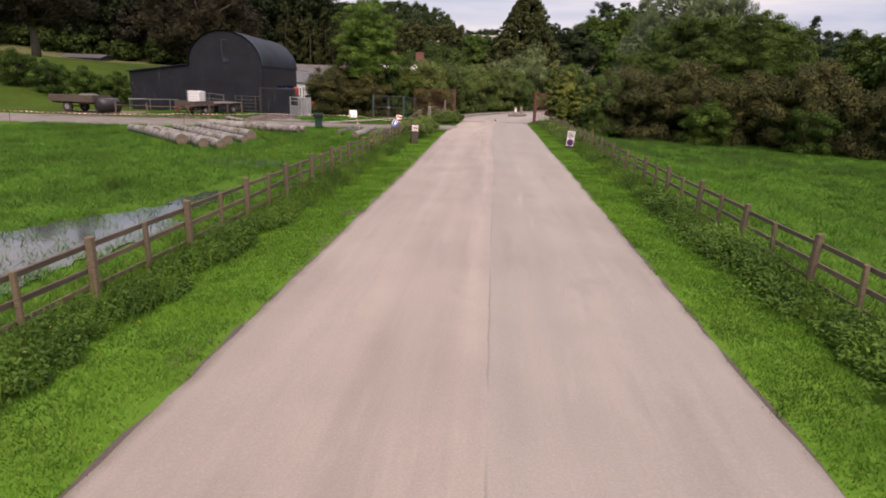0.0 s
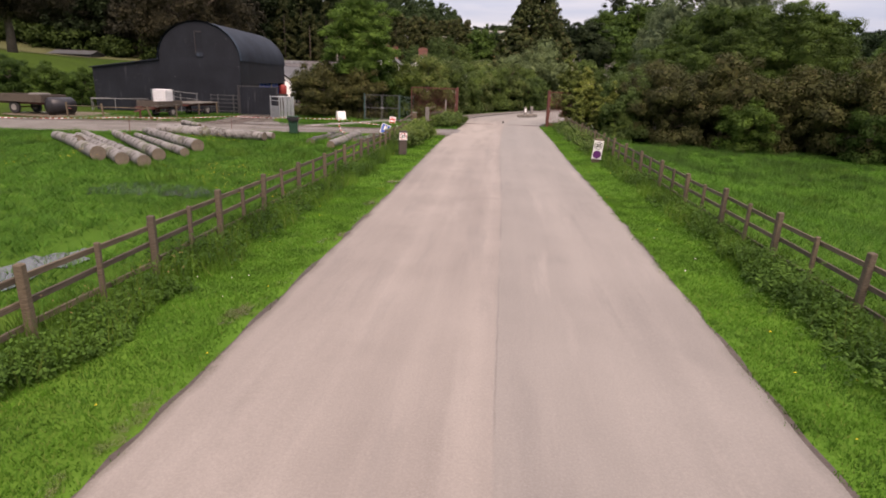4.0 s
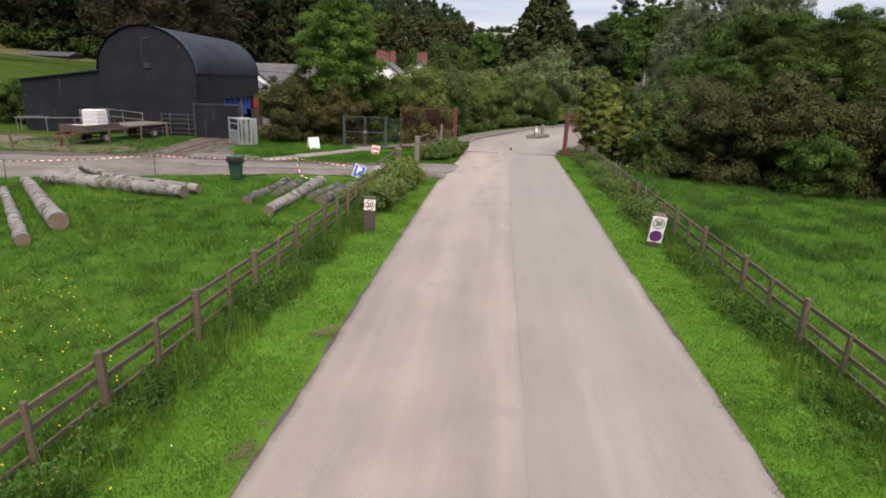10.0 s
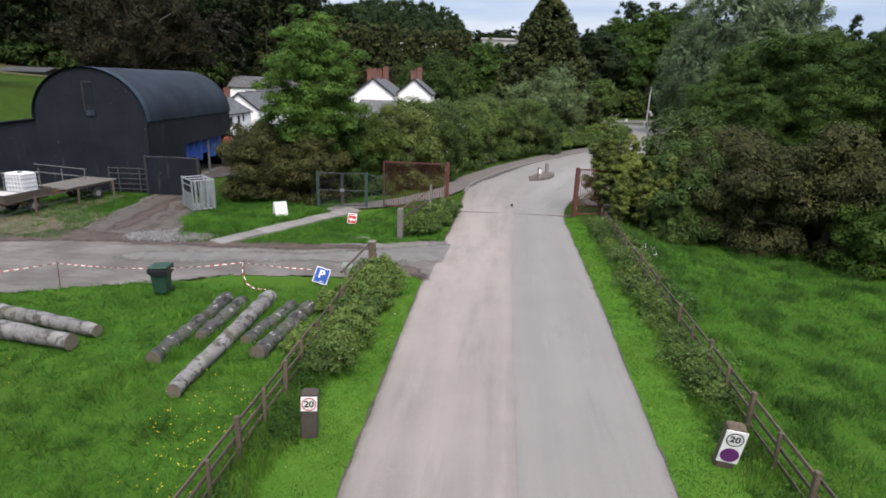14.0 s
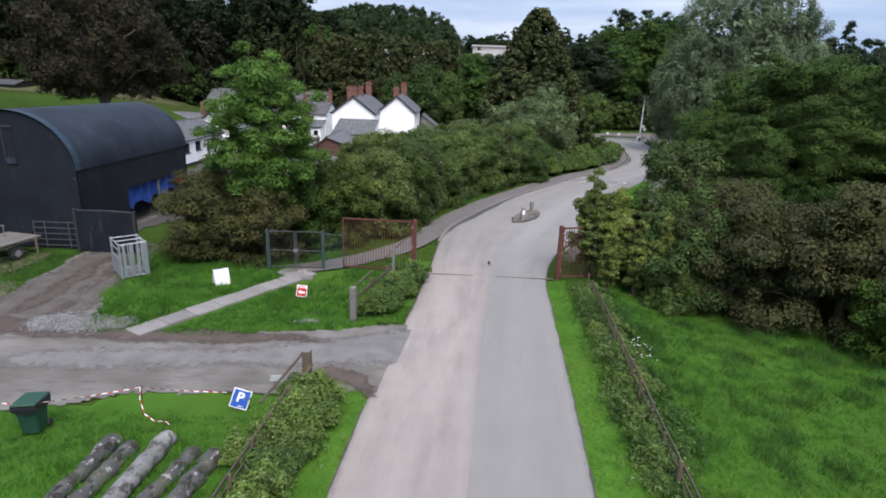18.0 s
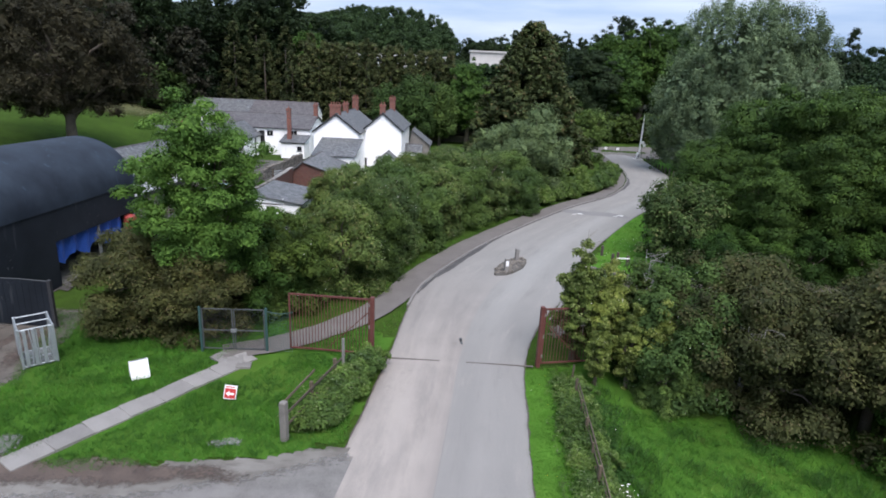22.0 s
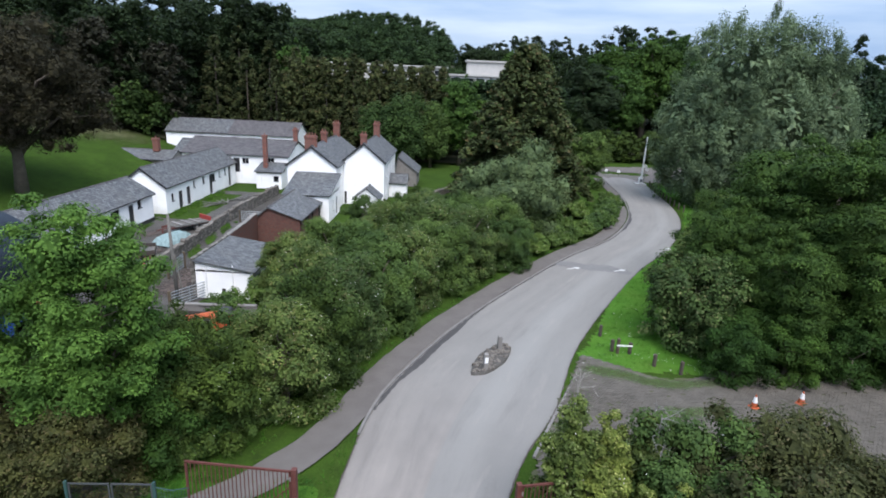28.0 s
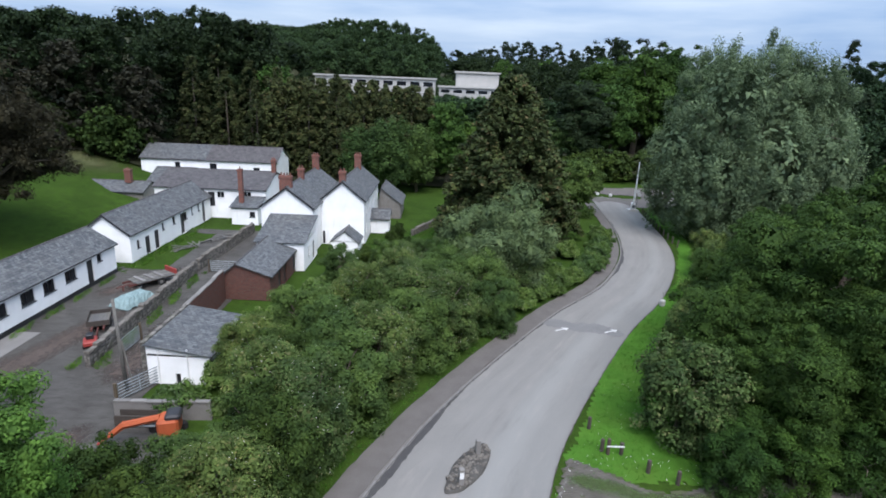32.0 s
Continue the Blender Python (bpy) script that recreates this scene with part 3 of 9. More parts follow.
class Geo:
    """Collects vertices and faces, with UVs in metres along the face."""

    def __init__(self):
        self.v, self.f = [], []

    def face(self, *pts):
        k = len(self.v)
        self.v += [tuple(p) for p in pts]
        self.f.append(tuple(range(k, k + len(pts))))
        return self

    def box(self, x0, x1, y0, y1, z0, z1, m=None, ch=0.0):
        """An upright box; ch chamfers its upright and top edges."""
        if ch > 0:
            lo = [(x0 + ch, y0), (x1 - ch, y0), (x1, y0 + ch), (x1, y1 - ch), (x1 - ch, y1), (x0 + ch, y1), (x0, y1 - ch), (x0, y0 + ch)]
            cx, cy = (x0 + x1) / 2, (y0 + y1) / 2
            kx, ky = 1 - 2 * ch / max(x1 - x0, 1e-6), 1 - 2 * ch / max(y1 - y0, 1e-6)
            hi = [(cx + (x - cx) * kx, cy + (y - cy) * ky) for x, y in lo]
            pts = [(x, y, z0) for x, y in lo] + [(x, y, z1 - ch) for x, y in lo] + [(x, y, z1) for x, y in hi]
            fs = [tuple(range(7, -1, -1)), tuple(range(16, 24))]
            fs += [(r * 8 + i, r * 8 + (i + 1) % 8, r * 8 + 8 + (i + 1) % 8, r * 8 + 8 + i) for r in (0, 1) for i in range(8)]
        else:
            pts = [(x, y, z) for z in (z0, z1) for x, y in ((x0, y0), (x1, y0), (x1, y1), (x0, y1))]
            fs = [(3, 2, 1, 0), (4, 5, 6, 7), (0, 1, 5, 4), (1, 2, 6, 5), (2, 3, 7, 6), (3, 0, 4, 7)]
        if m is not None:
            pts = [tuple(m @ Vector(p)) for p in pts]
        k = len(self.v)
        self.v += pts
        self.f += [tuple(k + i for i in f) for f in fs]
        return self

    def tube(self, path, radii, n=8, caps=True):
        """A tapered tube along points."""
        path = [Vector(p) for p in path]
        if not isinstance(radii, (list, tuple)):
            radii = [radii] * len(path)
        k = len(self.v)
        for i, p in enumerate(path):
            d = (path[min(i + 1, len(path) - 1)] - path[max(i - 1, 0)]).normalized()
            a = d.cross(Vector((0, 0, 1)) if abs(d.z) < 0.95 else Vector((1, 0, 0))).normalized()
            b = d.cross(a)
            for j in range(n):
                w = 2 * math.pi * j / n
                self.v.append(tuple(p + radii[i] * (math.cos(w) * a + math.sin(w) * b)))
        for i in range(len(path) - 1):
            for j in range(n):
                q = k + i * n
                self.f.append((q + j, q + n + j, q + n + (j + 1) % n, q + (j + 1) % n))
        if caps:
            self.f.append(tuple(k + j for j in range(n)))
            q = k + (len(path) - 1) * n
            self.f.append(tuple(q + j for j in reversed(range(n))))
        return self

    def mesh(self, name, mat, smooth=False):
        me = bpy.data.meshes.new(name)
        me.from_pydata(self.v, [], self.f)
        uv = me.uv_layers.new(name="UVMap")
        for p in me.polygons:
            nrm = p.normal
            if abs(nrm.z) > 0.97:
                a, b = Vector((1, 0, 0)), Vector((0, 1, 0))
            else:
                a = Vector((-nrm.y, nrm.x, 0)).normalized()
                b = nrm.cross(a)
            for li in p.loop_indices:
                co = me.vertices[me.loops[li].vertex_index].co
                uv.data[li].uv = (co.dot(a), co.dot(b))
            p.use_smooth = smooth
        me.materials.append(mat)
        return me


def part(name, geo, mat, parent=None, label="", smooth=False):
    """Links a Geo, or a ready mesh, as one object under a thing or a part."""
    ob = new(name, geo.mesh(name, mat, smooth) if isinstance(geo, Geo) else geo)
    if parent is not None:
        ob.parent = parent
    return tagged(ob, label)


def thing(name, label, category, x=0, y=0, z=0, rz=0, group=""):
    ob = new(name)
    ob.matrix_basis = pose(x, y, z, 0, 0, rz)
    ob.empty_display_size = 0.2
    return tagged(ob, label, category, group)


def raw_mesh(name, verts, faces_n, mat):
    """A mesh from an array of vertices whose faces are consecutive runs of faces_n corners."""
    me = bpy.data.meshes.new(name)
    nv = len(verts)
    nf = nv // faces_n
    me.vertices.add(nv)
    me.vertices.foreach_set("co", np.ascontiguousarray(verts, np.float32).ravel())
    me.loops.add(nv)
    me.loops.foreach_set("vertex_index", np.arange(nv, dtype=np.int32))
    me.polygons.add(nf)
    me.polygons.foreach_set("loop_start", np.arange(0, nv, faces_n, dtype=np.int32))
    me.polygons.foreach_set("loop_total", np.full(nf, faces_n, np.int32))
    me.update(calc_edges=True)
    me.materials.append(mat)
    return me


def smoothstep(a, b, x):
    t = np.clip((np.asarray(x, float) - a) / (b - a), 0, 1)
    return t * t * (3 - 2 * t)


def terrain(x, y):
    """Height of the ground."""
    x, y = np.asarray(x, float), np.asarray(y, float)
    z = 5.2 * smoothstep(-30, -58, x) * smoothstep(38, 62, y) + 0.03 * np.maximum(-58 - x, 0) * smoothstep(38, 62, y)
    z = z - 1.0 * smoothstep(8.5, 15, x) * smoothstep(50, 42, y)
    far = smoothstep(138, 300 - 75 * smoothstep(-42, -75, x), y + 0.25 * np.abs(x))
    z = z + 13 * np.exp(-(((x + 45) / 55) ** 2) - ((y - 315) / 62) ** 2) + 4 * smoothstep(-45, -80, x) * smoothstep(140, 215, y)
    z = z + far * (17 - 6 * smoothstep(0, 90, x)) + 6 * smoothstep(-70, -190, x) + 9 * smoothstep(90, 260, x)
    z = z + 5 * smoothstep(300, 900, y) * (0.6 + 0.4 * np.sin(x / 160.0))
    return z


# ---- ground ----
def axis(lo, fine_lo, fine_hi, hi, step):
    mid = np.arange(fine_lo, fine_hi + step, step)
    left = fine_lo - np.cumsum(step * 1.12 ** np.arange(1, 60))
    right = mid[-1] + np.cumsum(step * 1.12 ** np.arange(1, 60))
    return np.concatenate([left[left > lo][::-1], mid, right[right < hi]])


gx, gy = axis(-1500, -60, 70, 1500, 1.2), axis(-700, -18, 150, 2500, 1.2)
GX, GY = np.meshgrid(gx, gy)
GZ = terrain(GX, GY) - 0.052 + 0.02 * np.sin(GX * 1.7 + 0.6 * GY) * np.cos(GY * 1.3 - 0.4 * GX)
gm = bpy.data.meshes.new("ground")
nx, ny = len(gx), len(gy)
idx = np.arange(nx * ny).reshape(ny, nx)
gm.from_pydata(np.stack([GX, GY, GZ], -1).reshape(-1, 3).tolist(), [],
               np.stack([idx[:-1, :-1], idx[:-1, 1:], idx[1:, 1:], idx[1:, :-1]], -1).reshape(-1, 4).tolist())
gm.materials.append(M_GROUND)
gm.polygons.foreach_set("use_smooth", [True] * len(gm.polygons))
tagged(new("ground", gm), "green pasture ground rising to wooded hills", "ground", kind="structure")


def spline(rows, step=1.0):
    """Points along a smooth curve through rows of numbers."""
    p = np.array(rows, float)
    p = np.vstack([2 * p[0] - p[1], p, 2 * p[-1] - p[-2]])
    out = []
    for i in range(1, len(p) - 2):
        n = max(2, int(np.linalg.norm(p[i + 1][:2] - p[i][:2]) / step))
        for t in np.arange(n) / n:
            a, b, c, d = p[i - 1], p[i], p[i + 1], p[i + 2]
            out.append(0.5 * (2 * b + (c - a) * t + (2 * a - 5 * b + 4 * c - d) * t**2 + (3 * b - a - 3 * c + d) * t**3))
    out.append(p[-2])
    return np.array(out)


def ribbon(name, rows, mat, z, cols=9, ragged=0.06, camber=0.03, step=0.6, seed=0):
    """A strip of surface along rows of x, y, half width. Its UVs run -1..1 across and in metres along."""
    c = spline(rows, step)
    d = np.gradient(c[:, :2], axis=0)
    d /= np.linalg.norm(d, axis=1)[:, None]
    nrm = np.stack([d[:, 1], -d[:, 0]], 1)
    r = np.random.RandomState(seed)
    u = np.linspace(-1, 1, cols)
    verts, uvs = [], []
    run = np.concatenate([[0], np.cumsum(np.linalg.norm(np.diff(c[:, :2], axis=0), axis=1))])
    for i in range(len(c)):
        jl, jr = r.uniform(-ragged, ragged, 2)
        for k in u:
            h = c[i, 2] + (jl if k == -1 else jr if k == 1 else 0)
            x, y = c[i, :2] + nrm[i] * k * h
            verts.append((x, y, z + camber * (1 - k * k) - (0.004 if abs(k) == 1 else 0)))
            uvs.append((k, run[i]))
    faces = [(i * cols + j, i * cols + j + 1, (i + 1) * cols + j + 1, (i + 1) * cols + j) for i in range(len(c) - 1) for j in range(cols - 1)]
    me = bpy.data.meshes.new(name)
    me.from_pydata(verts, [], faces)
    uv = me.uv_layers.new(name="UVMap")
    for li, l in enumerate(me.loops):
        uv.data[li].uv = uvs[l.vertex_index]
    me.polygons.foreach_set("use_smooth", [True] * len(me.polygons))
    me.materials.append(mat)
    return new(name, me)


ROAD = [(-1.85, -34, 2.95), (-0.52, -14, 2.95), (0.75, 2, 3.0), (1.62, 12, 3.06), (2.36, 22, 3.12), (3.2, 32, 3.2), (4.0, 40, 3.05),
        (4.5, 45, 3.05), (5.4, 50, 3.6), (6.9, 54.9, 4.4), (9.85, 61.7, 3.95), (13.9, 69.05, 3.65), (19.6, 78.2, 3.3), (25.7, 86.6, 3.05),
        (30.6, 96.5, 3.05), (33.3, 105.7, 3.0), (34.8, 116, 3.0), (36, 128, 3.2), (37.5, 142, 3.4)]
tagged(ribbon("road_edge", [(a, b, c + 0.055) for a, b, c in ROAD], M_MUD, -0.012, 31, 0.04, 0.0, 0.45, 4), "dark crumbling dirt along road edges", "road edge", kind="structure")
tagged(ribbon("road", ROAD, M_ROAD, 0.0, 13, 0.022, 0.03, 0.35), "worn pinkish grey asphalt farm road with a centre joint", "road", kind="structure")
PATHWAY = [(-5.9, 44.15, 0.7), (-4.6, 44.75, 0.75), (-2.9, 45.9, 0.8), (-0.4, 48.9, 0.85), (1.15, 52.4, 0.85), (2.2, 56.2, 0.8), (5.4, 63.2, 0.8), (9.9, 71.0, 0.8), (15.9, 80.0, 0.8),
           (22.2, 88.2, 0.75), (26.6, 97.2, 0.75), (28.9, 105.6, 0.75), (30.8, 116, 0.7), (31.8, 130, 0.7)]
tagged(ribbon("footpath", PATHWAY, M_PATH, 0.07, 5, 0.05, 0.01), "narrow grey asphalt footpath with a kerb", "pavement", kind="structure")

KERBLINE = [(1.8, 50.6, 0.07), (2.1, 52.6, 0.07), (2.95, 55.6, 0.07), (6.2, 62.8, 0.07), (10.75, 70.6, 0.07), (16.7, 79.6, 0.07), (23.1, 87.7, 0.07),
            (27.5, 96.9, 0.07), (29.9, 105.4, 0.07), (31.6, 116, 0.07), (32.6, 130, 0.07)]


def kerb():
    c = spline(KERBLINE, 0.9)
    top = thing("kerb", "low weathered concrete kerb beside a footpath", "kerb")
    top["kind"] = "structure"
    for i in range(len(c) - 1):
        a, b = c[i], c[i + 1]
        L = float(np.linalg.norm(b[:2] - a[:2]))
        ob = part("kerb_stone", KERBMESH, M_KERB, top)
        ob.matrix_basis = pose(a[0], a[1], 0, 0, 0, math.degrees(math.atan2(b[1] - a[1], b[0] - a[0]))) @ Matrix.Diagonal((L / 0.9, 1, 1, 1))


KERBMESH = Geo().box(0.006, 0.894, -0.07, 0.07, -0.1, 0.105, ch=0.015).mesh("kerb_stone", M_KERB)
kerb()


def left_edge(y):
    return -2.5 + 0.079 * y + 0.02 * np.maximum(y - 37, 0)


def right_edge(y):
    return 3.62 + 0.084 * y


def fence_left(y):
    return -4.74 + 0.0827 * y


def fence_right(y):
    return 5.93 + 0.078 * y


def patch(name, inside, box, mat, z, label, category, cell=0.3, kind="structure", follow=True):
    """A flat ragged surface over all cells where inside(x, y) holds."""
    xs, ys = np.arange(box[0], box[1], cell), np.arange(box[2], box[3], cell)
    X, Y = np.meshgrid(xs, ys)
    wob = 0.35 * np.sin(X * 1.9 + 1.3 * np.sin(Y * 0.8)) + 0.3 * np.sin(Y * 2.3 + X * 0.7) + 0.2 * np.sin(5.1 * X + 3.7 * Y) + 0.16 * np.sin(11.3 * X - 7.9 * Y + 2 * np.sin(4 * Y)) + 0.1 * np.sin(19 * Y + 13 * X)
    keep = inside(X + cell / 2 + 0.3 * wob, Y + cell / 2 + 0.3 * wob)
    jx, jy = keep.nonzero()
    used = {}
    verts, faces = [], []
    r = np.random.RandomState(5)
    for a, b in zip(jx, jy):
        f = []
        for da, db in ((0, 0), (0, 1), (1, 1), (1, 0)):
            key = (a + da, b + db)
            if key not in used:
                used[key] = len(verts)
                px, py = box[0] + key[1] * cell + r.uniform(-0.3, 0.3) * cell, box[2] + key[0] * cell + r.uniform(-0.3, 0.3) * cell
                verts.append((px, py, z + (float(terrain(px, py)) if follow else 0)))
            f.append(used[key])
        faces.append(f)
    me = bpy.data.meshes.new(name)
    me.from_pydata(verts, [], faces)
    me.polygons.foreach_set("use_smooth", [True] * len(me.polygons))
    # how far inside the patch each corner lies, for ragged thin edges
    pad = np.pad(keep.astype(float), 6)
    cov = sum(pad[6 + a:6 + a + keep.shape[0] + 1, 6 + b:6 + b + keep.shape[1] + 1] for a in range(-5, 5, 2) for b in range(-5, 5, 2)) / 25
    att = me.attributes.new("cover", "FLOAT", "POINT")
    att.data.foreach_set("value", [float(cov[key]) for key in used])
    me.materials.append(mat)
    return tagged(new(name, me), label, category, kind=kind)


def seg(X, Y, x0, y0, x1, y1, w0, w1):
    """True within a tapering band between two points."""
    dx, dy = x1 - x0, y1 - y0
    t = np.clip(((X - x0) * dx + (Y - y0) * dy) / (dx * dx + dy * dy), 0, 1)
    return np.hypot(X - x0 - t * dx, Y - y0 - t * dy) < w0 + (w1 - w0) * t


def on_track(X, Y):
    return (seg(X, Y, 1.0, 35.3, -8, 34.0, 2.6, 1.9) | seg(X, Y, -8, 34.0, -20, 31.5, 2.2, 4.2) | seg(X, Y, -20, 31.5, -48, 30, 4.2, 3.5)
            | seg(X, Y, -13.5, 34, -16.2, 45.8, 2.8, 1.3))


def on_yard(X, Y):
    return (((X > -25.6) & (X < -12.0) & (Y > 61) & (Y < 103)) | seg(X, Y, -17, 64, -20, 52, 5.5, 3.0) | seg(X, Y, -14, 60, -9, 57.5, 3.0, 2.5)) & ~(
        (X > -25.5) & (X < -21.5) & (Y > 87) & (Y < 101))


patch("farm_track", on_track, (-52, 2, 24, 48), M_TRACK, 0.0, "muddy gravel farm track leading to the barn", "track", 0.16)
patch("packed_gravel", lambda X, Y: seg(X, Y, 0.9, 36.0, -4, 34.7, 1.5, 0.85) | seg(X, Y, -4, 34.7, -12, 33.8, 0.85, 0.8), (-14, 2, 31, 39), M_TRACKPALE, 0.006, "pale packed gravel along a farm track", "gravel", 0.12)
patch("track_mud", lambda X, Y: seg(X, Y, -17, 36.6, -10, 36.0, 0.9, 0.75) | seg(X, Y, -10, 36.0, -2.2, 36.2, 0.75, 0.35) | seg(X, Y, -30, 33.6, -17, 36.0, 0.6, 0.9) | seg(X, Y, -15.0, 38, -15.6, 45.5, 0.5, 0.4) | seg(X, Y, -13.6, 37.5, -14.6, 45.5, 0.3, 0.35), (-32, -1, 32, 47), M_MUDSOFT, 0.012, "dark brown mud along the edge of a track", "mud", 0.1)
patch("barn_drive", lambda X, Y: seg(X, Y, -14.6, 38.4, -15.6, 46.5, 2.3, 1.9), (-19, -11, 35, 48), M_DRIVE, 0.008, "brown trodden drive up to a barn gate", "earth", 0.14)
patch("lane_mud", lambda X, Y: seg(X, Y, -14.6, 66, -14.2, 86, 1.5, 1.2), (-18, -11, 63, 89), M_MUDSOFT, 0.012, "brown muddy lane between two walls", "mud", 0.35)
patch("trodden_ground", lambda X, Y: seg(X, Y, -29, 39.5, -19.5, 38.6, 3.4, 3.0) | seg(X, Y, -21, 41, -19.6, 44.6, 2.2, 1.3), (-34, -14, 33, 48), M_DIRT, 0.0, "trodden brown earth and straw round trailers", "earth", 0.14)
patch("farmyard", on_yard, (-27, -6, 48, 104), M_YARD, 0.0, "brown gravel farmyard between low white buildings", "yard", 0.5)
patch("parking_area", lambda X, Y: seg(X, Y, 40, 136, 62, 138, 8, 9) & ~seg(X, Y, 35.5, 137.0, 42, 136.3, 1.6, 1.2), (30, 72, 126, 150), M_PATH, 0.012,
      "open grey asphalt parking area", "car park", 0.6)
patch("gravel_heap", lambda X, Y: seg(X, Y, -3.8, 37.7, -2.8, 37.85, 0.22, 0.18), (-5, -2, 36.8, 38.8), M_GRAVELSOFT, 0.03, "small pale gravel patch in grass", "gravel", 0.06)
patch("gravel_heap", lambda X, Y: seg(X, Y, -13.2, 36.8, -10.6, 36.9, 1.0, 0.7), (-15.5, -8, 34.5, 39), M_GRAVELSOFT, 0.02, "spread pale gravel beside a track", "gravel", 0.08)
patch("flood_pool", lambda X, Y: seg(X, Y, -8.6, -2.5, -6.9, 2.2, 1.9, 1.3) | seg(X, Y, -6.9, 2.2, -6.3, 6.0, 0.6, 0.45), (-12, -4.5, -5, 12), M_WATER, 0.0,
      "shallow flood pool with grass standing in it", "water", 0.25, follow=False)
patch("flood_pool", lambda X, Y: seg(X, Y, -8.6, 12.6, -6.2, 12.0, 0.9, 0.45), (-11, -5, 10, 15), M_WATER, 0.0, "small flood puddle with grass standing in it", "water", 0.2, follow=False)
patch("worn_verge", lambda X, Y: (np.abs(X - left_edge(Y) + 0.2 + 0.05 * np.sin(1.1 * Y)) < 0.03 + 0.05 * np.sin(0.9 * Y + 1) * np.sin(2.6 * Y)) | ((np.abs(X - left_edge(Y) + 0.02) < 0.07)), (-5, 2, -13, 16), M_VERGEDIRT, 0.016, "torn brown earth along a grass verge", "earth", 0.05)
patch("dark_mud", lambda X, Y: seg(X, Y, -1.6, 33.6, -0.5, 33.4, 0.6, 0.6) | seg(X, Y, -0.5, 33.4, 0.0, 32.4, 0.6, 0.4), (-3, 1.2, 31.2, 36), M_MUDSOFT, 0.02, "brown trodden mud at a track mouth", "mud", 0.07)
# dark gutter strip: silt, with the kerb's shadow painted into the same colour
gut = spline([(x, y, 0.13) for x, y, _ in KERBLINE[1:-1]], 0.5)
gd = np.gradient(gut[:, :2], axis=0)
gd /= np.linalg.norm(gd, axis=1)[:, None]
gw = 0.025 + 0.2 * np.clip(np.sin(np.arange(len(gut)) * 0.11) * np.sin(np.arange(len(gut)) * 0.043 + 1) + 0.12 * np.sin(np.arange(len(gut)) * 0.71), 0, 1)
tagged(ribbon("gutter_silt", [(p[0] + d[1] * (0.08 + w), p[1] - d[0] * (0.08 + w), w) for p, d, w in zip(gut, gd, gw)], M_DARKPATCH, 0.02, 3, 0.05, 0.0, 0.5, 8), "dark silt along a road gutter", "stain", kind="structure")
for tx, ty, ta, tb, w in ((1.8, 42.9, 2.35, 43.25, 0.26), (2.5, 43.4, 2.75, 43.55, 0.12), (1.45, 41.6, 1.85, 42.0, 0.2), (4.6, 47.0, 4.75, 48.2, 0.14), (6.2, 43.0, 6.6, 43.5, 0.2)):
    patch("road_stain", lambda X, Y: seg(X, Y, tx, ty, ta, tb, w, w * 0.7), (tx - 2, ta + 2, ty - 2, tb + 2), M_STAINFAINT, 0.034, "faint dark stain on worn asphalt", "stain", 0.09)
for tx, ty, ta, tb, w in ((-22, 66, -20, 76, 1.6), (-23.5, 80, -20, 88, 1.3), (-16, 56, -13, 60, 1.5)):
    patch("yard_mud", lambda X, Y: seg(X, Y, tx, ty, ta, tb, w, w * 0.7), (tx - 3, ta + 3, ty - 3, tb + 3), M_MUDSOFT, 0.014, "wet brown mud in a farmyard", "mud", 0.3)
patch("road_joint", lambda X, Y: seg(X, Y, 1.3, 41.1, 4.0, 41.2, 0.035, 0.03) | seg(X, Y, 4.4, 41.5, 4.75, 45.9, 0.035, 0.04), (1, 5.2, 40.6, 46.4), M_STAIN, 0.034, "thin dark open joint in worn asphalt", "road joint", 0.05)
patch("cross_trench", lambda X, Y: seg(X, Y, 16.2, 77.4, 20.9, 76.2, 0.95, 0.9), (13, 24, 73, 80), M_RAMP, 0.036, "dark asphalt strip across a speed ramp", "road patch", 0.12)

# ---- foliage ----


def leaf_quads(c, n, long, wide, rng, spin=None):
    """Pointed four-cornered leaves at centres c with normals n."""
    t = rng.normal(size=c.shape) if spin is None else spin
    t = t - n * (t * n).sum(1, keepdims=True)
    t /= np.linalg.norm(t, axis=1, keepdims=True) + 1e-9
    b = np.cross(n, t)
    L = long * rng.uniform(0.65, 1.35, (len(c), 1))
    W = wide * rng.uniform(0.7, 1.3, (len(c), 1))
    dip = n * L * 0.18
    return np.stack([c - t * L - dip, c + b * W + t * L * 0.1, c + t * L - dip, c - b * W + t * L * 0.1], 1).reshape(-1, 3)


def leaf_tris(c, n, long, wide, rng):
    """Small pointed leaves of one face each."""
    t = rng.normal(size=c.shape)
    t -= n * (t * n).sum(1, keepdims=True)
    t /= np.linalg.norm(t, axis=1, keepdims=True) + 1e-9
    b = np.cross(n, t)
    L = long * rng.uniform(0.6, 1.4, (len(c), 1))
    W = wide * rng.uniform(0.8, 1.4, (len(c), 1))
    return np.stack([c - t * L * 0.8 - b * W, c - t * L * 0.8 + b * W, c + t * L - n * L * 0.2], 1).reshape(-1, 3)


def unit(rng, n):
    v = rng.normal(size=(n, 3))
    return v / np.linalg.norm(v, axis=1, keepdims=True)


FINE = 1.75


